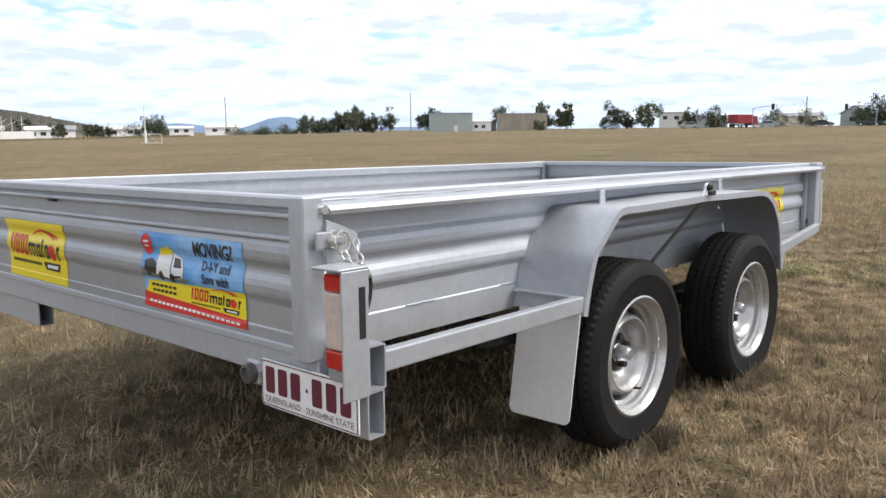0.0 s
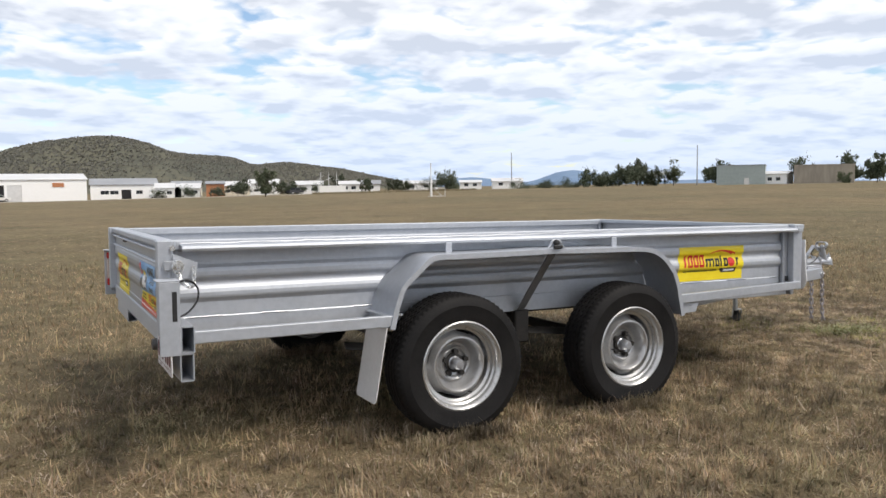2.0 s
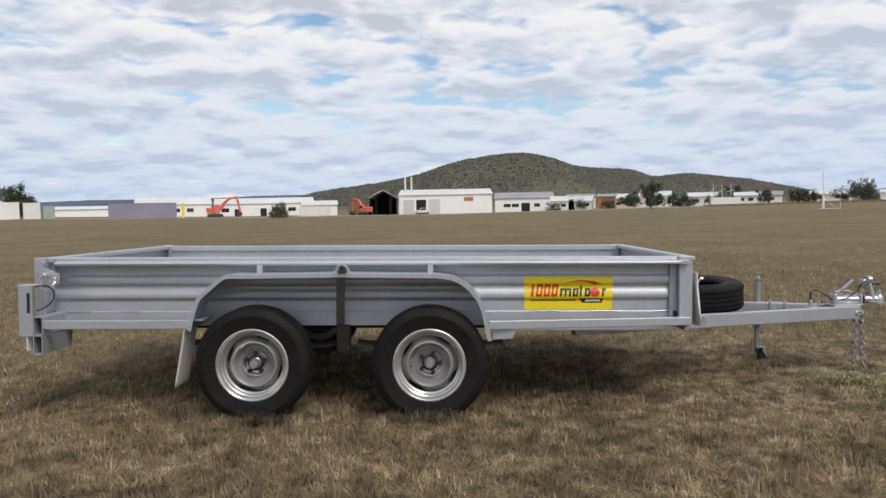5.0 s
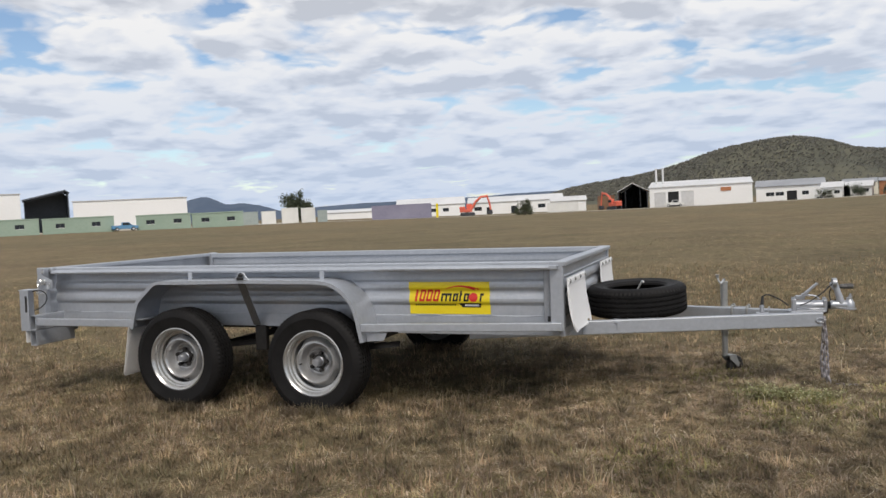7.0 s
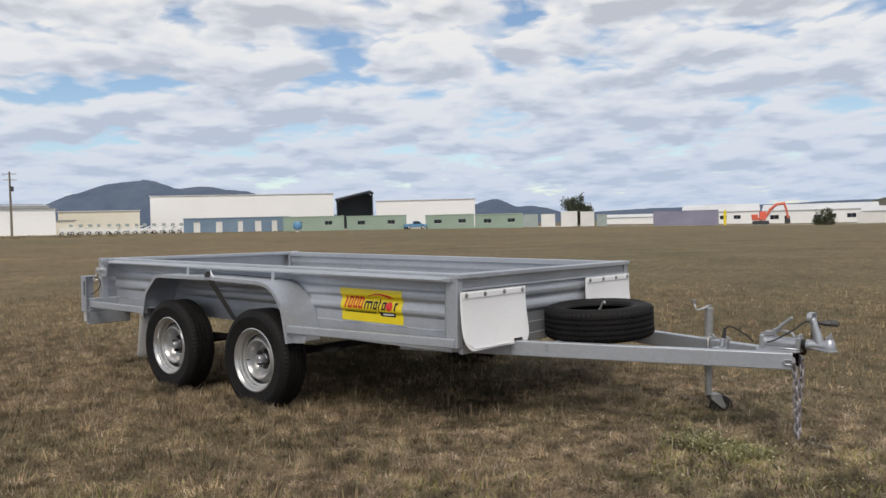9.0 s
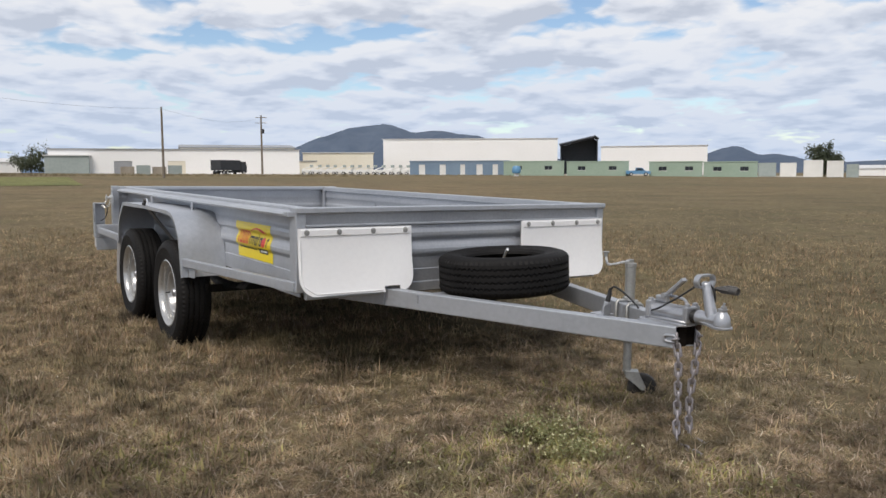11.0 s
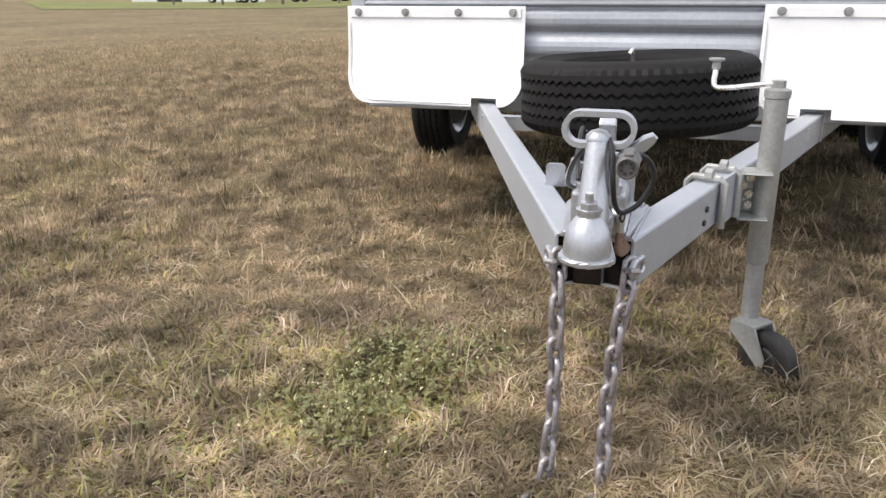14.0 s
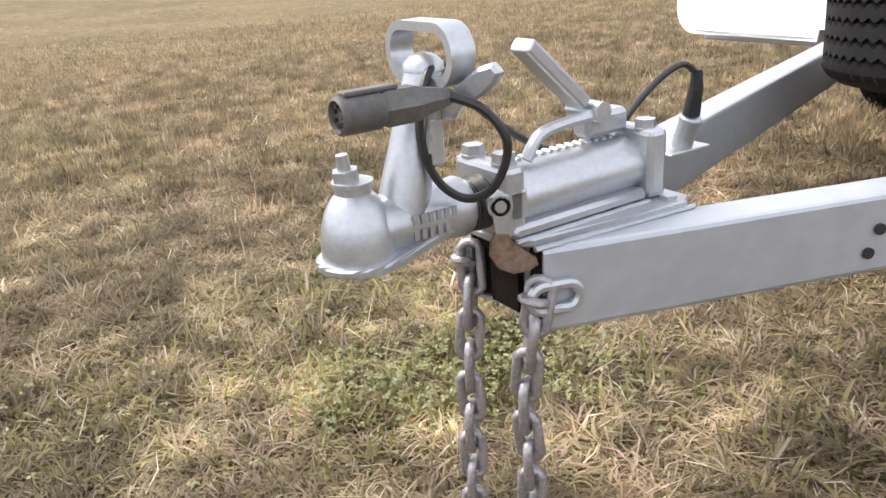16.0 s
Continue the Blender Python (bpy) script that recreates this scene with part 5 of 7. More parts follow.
def hill(name, cx, cy, bumps, half, depth, material, label, rough=1.0, step=10, dsig=0.45, base=-6, scrub=0):
    """A ridge square to the line from the field: bumps of (along, spread, height)."""
    out = Vector((cx - HUB[0], cy - HUB[1], 0)).normalized()
    along = Vector((out.y, -out.x, 0))
    n = int(2 * half / step)
    nd = max(8, int(2 * depth / step / 1.5))
    vs = np.zeros((n + 1, nd + 1, 3))
    for i in range(n + 1):
        s = -half + 2 * half * i / n
        h0 = sum(a * math.exp(-((s - c) / w) ** 2 / 2) for c, w, a in bumps)
        for j in range(nd + 1):
            d = -depth + 2 * depth * j / nd
            p = Vector((cx, cy, 0)) + along * s + out * d
            k = noise.fractal(p * 0.006, 1.0, 2.0, 5) * 0.25 + noise.fractal(p * 0.05, 1.0, 2.0, 3) * 0.03 * rough
            e = 1.0 + noise.noise(Vector((s * 0.01, d * 0.004, 3))) * 0.3
            z = h0 * math.exp(-(d / (depth * dsig * e)) ** 2 / 2) * (1 + k * min(1, abs(d) / (depth * 0.3))) + base
            z += rough * 1.3 * max(0, noise.noise(p * 0.13)) * min(1, h0 / 10)
            vs[i, j] = (p.x, p.y, z)
    fc = [(i * (nd + 1) + j, (i + 1) * (nd + 1) + j, (i + 1) * (nd + 1) + j + 1, i * (nd + 1) + j + 1) for i in range(n) for j in range(nd)]
    me = bpy.data.meshes.new(name)
    me.from_pydata(vs.reshape(-1, 3).tolist(), [], fc)
    me.materials.append(material)
    me.shade_smooth()
    ob = new(name, me)
    tagged(ob, label, "hill", kind="structure")
    if scrub:
        r = random.Random(21)
        sv, sf = [], []
        while len(sf) < scrub:
            ci, cj, fu, fv_ = r.randrange(n), r.randrange(nd), r.random(), r.random()
            p = Vector((vs[ci, cj] * (1 - fu) + vs[ci + 1, cj] * fu) * (1 - fv_) + (vs[ci, cj + 1] * (1 - fu) + vs[ci + 1, cj + 1] * fu) * fv_)
            if p.z < 2 or (p - Vector((cx, cy, p.z))).dot(out) > 60 or r.random() > 0.75 + 0.9 * noise.noise(p * 0.009):
                continue
            sz = r.uniform(0.7, 1.7)
            for k in range(3):
                u = Vector((r.gauss(0, 1), r.gauss(0, 1), r.gauss(0, 0.6))).normalized() * sz
                w = u.orthogonal().normalized() * sz * 0.7
                i = len(sv)
                c = p + Vector((0, 0, sz * 0.45))
                sv += [c - u, c + w, c + u, c - w]
                sf.append((i, i + 1, i + 2, i + 3))
        sm = bpy.data.meshes.new("hill_scrub")
        sm.from_pydata([tuple(v) for v in sv], [], sf)
        # pale grey leaf colour with the haze put in
        sm.materials.append(see_through(mat("haze_paled_scrub_leaves", (0.182, 0.180, 0.160), (0.248, 0.238, 0.200), 0.9, 0, 0.05, 0.4, island=True), 0.5))
        tagged(new("hill_scrub", sm), "scattered trees covering the hillside, their colour paled for haze", "trees", kind="stuff")
    return ob


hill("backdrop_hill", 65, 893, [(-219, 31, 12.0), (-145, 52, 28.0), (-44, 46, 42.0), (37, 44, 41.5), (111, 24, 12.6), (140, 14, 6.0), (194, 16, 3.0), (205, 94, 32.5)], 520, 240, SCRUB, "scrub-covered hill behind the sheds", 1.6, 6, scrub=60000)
hill("backdrop_mountain", -2261, 1268, [(-89, 184, 134.5), (-85, 39, 11.2), (36, 62, 48.0), (184, 64, 49.3), (311, 113, 79.8), (506, 169, 56.9)], 760, 500, FARHILL, "distant mountain on the horizon, coloured blue for haze", 2.0, 16)
hill("backdrop_mountain", -1040, 1460, [(-48, 36, 44.9), (5, 25, 27.6), (69, 15, 5.0), (87, 64, 40.8)], 380, 260, FARHILL, "small distant hill, coloured blue for haze", 1.6, 10)
hill("backdrop_mountain", 1782, 2409, [(0, 70, 44), (-330, 130, 36), (110, 70, 30), (-620, 160, 10), (400, 200, 14), (800, 250, 14)], 1300, 500, PALEHILL, "hills on the horizon, coloured pale blue for haze", 1.0, 22)
hill("backdrop_mountain", -2700, -40, [(0, 120, 34), (170, 120, 30), (-300, 200, 20), (520, 220, 28)], 1100, 420, PALEHILL, "hills on the horizon, coloured pale blue for haze", 1.0, 22)
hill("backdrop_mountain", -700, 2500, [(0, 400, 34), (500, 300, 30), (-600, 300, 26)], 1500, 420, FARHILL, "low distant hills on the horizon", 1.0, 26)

# ---------------------------------------------------------------- far buildings
WALLW = mat("white_metal_cladding", (0.86, 0.86, 0.855), (0.90, 0.90, 0.90), 0.5, 0, 0.08, 1.5)
WALLC = mat("cream_cladding", (0.72, 0.67, 0.55), (0.79, 0.75, 0.64), 0.6, 0, 0.08, 1.5)
WALLT = mat("weathered_tan_concrete", (0.26, 0.23, 0.19), (0.42, 0.37, 0.30), 0.85, 0, 0.12, 1.2, stretch=(1, 1, 0.2))
WALLG = mat("grey_green_cladding", (0.30, 0.35, 0.34), (0.38, 0.43, 0.42), 0.6, 0, 0.1, 1.5)
WALLB = mat("blue_grey_cladding", (0.15, 0.22, 0.31), (0.20, 0.28, 0.37), 0.55, 0, 0.15, 2.0)
HUT = mat("green_hut_panel", (0.27, 0.36, 0.285), (0.33, 0.42, 0.345), 0.55, 0, 0.15, 2.0)
PURPLE = mat("faded_purple_container", (0.20, 0.19, 0.27), (0.27, 0.26, 0.34), 0.6, 0, 0.2, 3.0)
BROWN = mat("brown_brick", (0.20, 0.11, 0.07), (0.30, 0.17, 0.10), 0.8, 0, 0.3, 3.0)
ORANGEB = mat("orange_brick", (0.42, 0.17, 0.08), (0.5, 0.22, 0.11), 0.8, 0, 0.3, 3.0)
ROOFG = mat("grey_metal_roof", (0.25, 0.26, 0.28), (0.34, 0.35, 0.37), 0.5, 0.1, 0.1, 1.2)
ROOFW = mat("pale_metal_roof", (0.58, 0.58, 0.58), (0.70, 0.70, 0.70), 0.45, 0.1, 0.1, 1.2)
ROOFT = mat("teal_metal_roof", (0.10, 0.21, 0.24), (0.14, 0.26, 0.29), 0.5, 0.1, 0.1, 1.2)
# near-black that stands in for the shade inside open doorways
GAP = mat("doorway_shade", (0.012, 0.012, 0.014), (0.022, 0.022, 0.024), 0.9, 0, 0.2, 2)
GLASS = mat("dark_window_glass", (0.02, 0.024, 0.03), (0.035, 0.04, 0.045), 0.12, 0, 0.3, 3)
STEELD = mat("dark_grey_steel", (0.035, 0.038, 0.045), (0.06, 0.062, 0.07), 0.6, 0.1, 0.2, 2)
ORANGE = mat("orange_machine_paint", (0.70, 0.135, 0.085), (0.76, 0.175, 0.11), 0.5, 0, 0.4, 5)
WOODP = mat("weathered_pole_timber", (0.14, 0.115, 0.09), (0.22, 0.19, 0.155), 0.9, 0, 2, 12, stretch=(1, 1, 0.1))
BLUEP = mat("blue_plastic", (0.09, 0.25, 0.44), (0.14, 0.31, 0.50), 0.4, 0, 0.5, 5)
TRUCKR = mat("red_truck_paint", (0.20, 0.015, 0.02), (0.26, 0.02, 0.028), 0.4, 0, 0.4, 5)
MACHW = mat("white_machine_paint", (0.70, 0.70, 0.68), (0.78, 0.78, 0.76), 0.45, 0, 0.5, 6)


def building(name, p, q, depth, h, wall, roof, label, ridge=0.0, axis="long", doors=(), windows=(), group="", open_front=False, over=0.3, cat="building"):
    """A shed or house with its front from p to q; ridge: how far the roof rises; openings as (from, to, bottom, top, material)."""
    p, q = Vector((*p, 0)), Vector((*q, 0))
    w = (q - p).length
    ex = (q - p).normalized()
    z0 = min(gz(p.x, p.y), gz(q.x, q.y)) - 0.1
    p.z = z0
    if len(label.split()) < 4:
        label += " beyond the field"
    t = thing(name, frame_of(p, ex, Vector((-ex.y, ex.x, 0))), label, cat, group)
    holes = sorted(doors) + sorted(windows)
    gable = ridge if axis == "cross" else 0
    if open_front:
        part("wall", box(0, 0.25, 0, depth, 0, h), wall, t)
        part("wall", box(w - 0.25, w, 0, depth, 0, h), wall, t)
        part("wall", box(0.25, w - 0.25, depth - 0.25, depth, 0, h), wall, t)
        for k in (1, 3):
            part("column", box(w * k / 4 - 0.07, w * k / 4 + 0.07, 0.4, 0.55, 0, h + gable * (1 - abs(k - 2) / 2)), wall, t)
    else:
        # the front is built round its openings
        xs = sorted({0.0, w, *[v for a in holes for v in a[:2]]})
        for x0, x1 in zip(xs, xs[1:]):
            zs = [(a[2], a[3]) for a in holes if a[0] <= x0 + 1e-6 and a[1] >= x1 - 1e-6]
            zc = 0.0
            for a, b in sorted(zs):
                if a > zc:
                    part("front_wall", box(x0, x1, 0, 0.2, zc, a), wall, t)
                zc = b
            part("front_wall", box(x0, x1, 0, 0.2, zc, h), wall, t)
        part("wall", box(0, 0.2, 0.2, depth, 0, h), wall, t)
        part("wall", box(w - 0.2, w, 0.2, depth, 0, h), wall, t)
        part("wall", box(0.2, w - 0.2, depth - 0.2, depth, 0, h), wall, t)
        for a in doors:
            # a door leaf, or with GAP a dark panel painted as doorway shade
            part("doorway_panel", box(a[0] + 0.02, a[1] - 0.02, 0.10, 0.16, a[2], a[3]), a[4], t)
        for a in windows:
            wd = part("window", box(a[0], a[1], 0.02, 0.08, a[2], a[2] + 0.06), WALLW, t)
            part("pane", box(a[0] + 0.02, (a[0] + a[1]) / 2 - 0.03, 0.08, 0.12, a[2] + 0.06, a[3] - 0.02), GLASS, wd)
            part("pane", box((a[0] + a[1]) / 2 + 0.03, a[1] - 0.02, 0.08, 0.12, a[2] + 0.06, a[3] - 0.02), GLASS, wd)
    o = over
    if ridge <= 0:
        part("roof", box(-o, w + o, -o, depth + o, h, h + 0.22), roof, t)
    elif axis == "hip":
        rf = bmesh.new()
        lowv = [rf.verts.new((x, y, h)) for x, y in ((-o, -o), (w + o, -o), (w + o, depth + o), (-o, depth + o))]
        topv = [rf.verts.new((x, depth / 2, h + ridge)) for x in (w * 0.36, w * 0.64)]
        for f in ((lowv[0], lowv[1], topv[1], topv[0]), (lowv[1], lowv[2], topv[1]), (lowv[2], lowv[3], topv[0], topv[1]), (lowv[3], lowv[0], topv[0]), lowv[::-1]):
            rf.faces.new(f)
        part("roof", rf, roof, t)
    elif axis == "long":
        part("roof", extrude_poly([(-o, h - 0.05), (depth / 2, h + ridge), (depth + o, h - 0.05), (depth + o, h + 0.12), (depth / 2, h + ridge + 0.2), (-o, h + 0.12)], frame_of((-o, 0, 0), (0, 1, 0), (0, 0, 1)), w + 2 * o), roof, t)
        for x in (0, w - 0.2):
            part("gable", extrude_poly([(0, h), (depth, h), (depth / 2, h + ridge)], frame_of((x, 0, 0), (0, 1, 0), (0, 0, 1)), 0.2), wall, t)
    else:
        part("roof", extrude_poly([(-o, h - 0.05), (w / 2, h + ridge), (w + o, h - 0.05), (w + o, h + 0.12), (w / 2, h + ridge + 0.2), (-o, h + 0.12)], frame_of((0, depth + o, 0), (1, 0, 0), (0, 0, 1)), depth + 2 * o), roof, t)
        if open_front:
            part("gable", extrude_poly([(0.1, h), (w - 0.1, h), (w / 2, h + ridge)], frame_of((0, depth, 0), (1, 0, 0), (0, 0, 1)), 0.2), wall, t)
        else:
            part("gable", extrude_poly([(0, h), (w, h), (w / 2, h + ridge)], frame_of((0, 0.2, 0), (1, 0, 0), (0, 0, 1)), 0.2), wall, t)
    return t


# the white yard sheds beyond the field
building("workshop_shed", (-12, 216), (14, 216), 30, 5.4, WALLW, ROOFW, "long white metal workshop shed with roller doors", 1.6, "long",
         doors=[(1.2, 4.2, 0, 4.0, ROOFW), (4.8, 7.6, 0, 4.1, GAP), (8.2, 11.4, 0, 4.1, ROOFW)])
building("open_shed", (-20.3, 215), (-12.4, 215.6), 26, 4.7, STEELD, ROOFW, "open-fronted gabled machinery shed", 2.2, "cross", open_front=True)
building("workshop_annex", (15, 219), (31.3, 217.6), 16, 3.9, WALLW, ROOFG, "lower white workshop with a grey roof", 1.6, "long",
         doors=[(7.4, 9.8, 0, 2.6, GAP)], windows=[(2.4, 4.4, 1.4, 2.4), (4.7, 6.7, 1.4, 2.4), (11.0, 12.6, 1.4, 2.4)])
building("verandah_shed", (32, 215.5), (38, 214.6), 8, 2.9, STEELD, ROOFW, "low shed with a dark open front", 0.7, "long", open_front=True)
building("office_block", (-94, 236), (-73, 243.5), 14, 4.0, WALLW, ROOFW, "white office building with a pale gable roof", 2.2, "long", windows=[(3 + 4 * k, 5 + 4 * k, 1.6, 2.8) for k in range(4)])
building("office_block", (-72, 244), (-42, 251.5), 14, 4.1, WALLW, ROOFW, "white office building with a pale roof", 1.7, "long",
         doors=[(14, 16, 0, 2.6, GLASS), (6, 7.5, 0, 2.5, GLASS)], windows=[(2 + 5.2 * k, 4.4 + 5.2 * k, 1.5, 2.8) for k in range(5) if k not in (1, 2)])
building("low_shed", (-41, 226), (-31, 228), 9, 3.2, WALLW, ROOFW, "low white metal shed", 1.2, "long")
building("low_shed", (-135, 261), (-112, 271), 18, 2.8, WALLW, ROOFW, "low pale shed far across the yard", 1.0, "long")
for x in (-10.6, -8.8):
    fl = part("flue_pipe", cyl((x, 224, 5.0), (x, 224, 9.4), 0.28, seg=12), ROOFW)
    tagged(fl, "tall pale metal flue pipe on the workshop roof", "flue")
sg = part("wall_sign", box(6.2, 8.8, 215.86, 215.96, 3.5 + gz(7, 216), 4.5 + gz(7, 216), 0.01), ORANGEB)
tagged(sg, "faded orange sign on the workshop wall", "sign")
# big warehouses
building("warehouse", (-236, 137), (-200, 186), 45, 12.4, WALLW, ROOFW, "very large plain white warehouse", 0.0)
SLATE = mat("slate_blue_cladding", (0.105, 0.125, 0.155), (0.150, 0.170, 0.205), 0.55, 0.1, 0.1, 1.5)
ex_ = Vector((9.0, 9.5, 0)).normalized()
shed = thing("canopy_shed", frame_of((-203, 190, gz(-203, 190) - 0.1), ex_, Vector((-ex_.y, ex_.x, 0))), "tall dark open-fronted shed with a sloping roof", "building")
wd_ = math.hypot(9.0, 9.5)
part("roof", extrude_poly([(-0.4, 10.4), (wd_ - 1.0, 13.2), (wd_ + 0.3, 12.4), (wd_ + 0.3, 12.7), (wd_ - 1.0, 13.6), (-0.4, 10.8)], frame_of((0, 16.3, 0), (1, 0, 0), (0, 0, 1)), 16.9), SLATE, shed)
part("back_wall", extrude_poly([(0.2, 0), (wd_ - 0.2, 0), (wd_ - 0.2, 12.4), (wd_ - 1.0, 13.2), (0.2, 10.5)], frame_of((0, 16, 0), (1, 0, 0), (0, 0, 1)), 0.2), SLATE, shed)
part("side_wall", box(0, 0.2, 0.2, 16, 0, 10.4), SLATE, shed)
part("side_wall", box(wd_ - 0.2, wd_, 0.2, 16, 0, 12.4), SLATE, shed)
part("column", box(0, 0.25, -0.1, 0.2, 0, 10.5), SLATE, shed)
part("column", box(wd_ - 0.3, wd_, -0.1, 0.2, 0, 12.5), SLATE, shed)
part("truss", beam((0.1, 0.1, 10.2), (wd_ - 1.0, 0.1, 12.9), 0.2, 0.5, 0), STEELD, shed)
building("warehouse", (-193, 200), (-166, 223), 45, 10.0, WALLW, ROOFW, "large plain white warehouse", 0.0)
building("cream_warehouse", (-221.5, 100), (-211, 119), 30, 6.6, WALLC, ROOFW, "cream low warehouse", 0.0)
building("cream_warehouse", (-213, 60), (-204.5, 90), 26, 7.4, WALLC, ROOFG, "cream warehouse with a grey gable roof", 1.0, "long")
building("long_warehouse", (-195, 25), (-179, 80), 30, 6.1, WALLW, ROOFG, "long low white warehouse", 0.0, doors=[(14, 18, 0, 3.4, ROOFG), (26, 30, 0, 3.4, WALLC)])
building("lean_to", (-193.5, 24), (-191, 33), 5, 4.2, WALLG, ROOFW, "pale lean-to shade structure", 0.0)
building("carport", (-203, 84), (-199, 94), 6, 3.6, WALLC, ROOFG, "cream flat-roofed lean-to", 0.0)
# storage row and site huts
doors = [(2.0, 3.4, 0, 2.6, MACHW), (6.6, 8.0, 0, 2.6, MACHW), (11.2, 12.3, 0, 2.6, MACHW), (14.8, 16.2, 0, 2.6, MACHW), (18.4, 19.6, 0, 2.6, MACHW)]
building("storage_units", (-144, 91), (-131, 109), 7, 3.2, WALLB, WALLB, "row of blue-grey storage units with white doors", 0.0, doors=doors, over=0.1)
for p, q in (((-127.5, 104.5), (-118.6, 113.8)), ((-118.2, 114.2), (-109.4, 123.6)), ((-106, 126), (-97.6, 132.3)), ((-97.4, 132.5), (-89.3, 138.8))):
    ln = math.dist(p, q)
    building("site_hut", p, q, 3.2, 3.05, HUT, HUT, "pale green transportable site hut", 0.0, windows=[(0.18 * ln, 0.18 * ln + 1.6, 1.3, 2.2), (0.68 * ln, 0.68 * ln + 1.6, 1.3, 2.2)], group="site huts", over=0.08)


def container(p, q, h, material, label, d=2.5, group="", name="shipping_container"):
    """A ribbed steel box."""
    p, q = Vector((*p, 0)), Vector((*q, 0))
    w = (q - p).length
    ex = (q - p).normalized()
    p.z = min(gz(p.x, p.y), gz(q.x, q.y)) - 0.05
    t = thing(name, frame_of(p, ex, Vector((-ex.y, ex.x, 0))), label, "container", group)
    part("body", box(0, w, 0.03, d, 0.12, h), material, t)
    rb = bmesh.new()
    k = 0.15
    while k < w - 0.2:
        box(k, k + 0.14, 0.0, 0.03, 0.2, h - 0.15, bm=rb)
        k += 0.28
    part("ribs", rb, material, t)
    for x in (0, w - 0.12):
        part("corner_post", box(x, x + 0.12, -0.015, 0.1, 0, h + 0.02), material, t)
    part("top_rail", box(0.12, w - 0.12, -0.01, 0.08, h - 0.12, h + 0.015), material, t)
    return t


container((-75, 173), (-61.5, 178.8), 3.7, PURPLE, "long faded purple-grey container with a yellow edge post")
container((-99, 153.5), (-96.2, 155.6), 3.1, WALLG, "grey-green container standing end-on", 4)
container((-95.5, 156), (-92.8, 157.8), 3.1, MACHW, "white refrigerated container in the yard", 4, "white containers")
container((-91.6, 158.6), (-88.4, 160.6), 3.7, MACHW, "white truck body on the ground", 5, "white containers")
container((-87.8, 161), (-85, 162.6), 3.6, MACHW, "white truck body on the ground", 5, "white containers")
container((-84.6, 163), (-82.6, 164), 2.9, WALLG, "grey container standing end-on", 4)
container((-38, 206), (-30, 207.8), 2.7, MACHW, "white container in the yard", 2.5, "white containers")
container((-26.5, 221), (-22, 222), 4.0, BROWN, "rusty brown container beside the open shed", 3)
for k in range(4):
    container((-140 + 0.6 * k, 29 + 2.6 * k), (-139.6 + 0.6 * k, 31.2 + 2.6 * k), 1.6 + 0.25 * (k % 2), WALLG if k % 2 else WALLT, "weathered crate in the yard", 2, "yard crates", "crate")
yp = part("marker_post", box(-60.4, -59.9, 178.9, 179.4, -1.1, 2.8, 0.03), YELLOW)
tagged(yp, "yellow painted steel marker post", "post")

# houses and sheds along the far side
spots = [((29.5, 209), (34, 208.2), 2.6, WALLW, ROOFW, 1.2), ((35.5, 207), (40, 206), 2.4, MACHW, ROOFW, 1.2), ((41.6, 206), (46, 205), 3.4, ORANGEB, ROOFG, 0.6), ((47, 216), (55, 214), 2.8, WALLC, ROOFW, 1.2),
         ((66, 208), (73, 205.5), 2.6, WALLW, ROOFW, 1.0), ((74.5, 196.5), (79.5, 194.6), 2.4, MACHW, ROOFW, 0.8), ((83, 208), (90, 205), 2.4, WALLW, ROOFG, 1.0), ((97, 204), (106, 200), 2.2, WALLW, ROOFW, 0.8), ((112, 197.5), (117.5, 194.5), 2.1, WALLW, ROOFW, 0.6), ((120, 192.3), (127.5, 188), 2.2, WALLW, ROOFW, 0.9),
         ((58, 228), (66, 225), 3.4, WALLW, ROOFW, 1.2), ((38, 238), (46, 236), 3.6, WALLC, ROOFG, 1.0)]
for p, q, h, wm, rm, rg in spots:
    w = math.dist(p, q)
    building("far_house", p, q, 8, h, wm, rm, "small pale building on the far side of the field", rg, "long", windows=[(0.2 * w, 0.2 * w + 1.2, 1.0, 1.9), (0.6 * w, 0.6 * w + 1.2, 1.0, 1.9)], group="far houses")
building("grey_shed", (157, 143), (164.2, 134), 9, 4.9, WALLG, ROOFG, "plain grey-green metal shed", 0.0, doors=[(6.6, 7.8, 0, 1.8, MACHW)], over=0.1)
building("tan_store", (168.5, 129), (176, 118), 10, 4.5, WALLT, WALLT, "stained tan concrete store", 0.0, over=0.1)
building("far_house", (166, 136), (168.5, 131), 7, 2.6, WALLW, ROOFW, "small white building", 0.6, "long", windows=[(1, 2, 0.9, 1.8), (3, 4, 0.9, 1.8)])
building("white_block", (204, 100), (207.5, 93), 8, 4.2, MACHW, ROOFG, "white two-storey block", 0.0, windows=[(1, 2.2, 2.4, 3.4), (4, 5.2, 2.4, 3.4)])
building("grey_shop", (208, 92), (212, 84), 8, 2.7, WALLG, ROOFG, "low grey shop", 0.6, "long")
building("gabled_house", (213, 56), (213.5, 50), 8, 3.0, WALLG, ROOFG, "grey house with a steep gable", 1.9, "cross", windows=[(2, 3.6, 1.0, 2.2)])
building("far_house", (214, 72), (215, 62), 8, 2.6, WALLC, ROOFG, "low cream building", 0.8, "long")
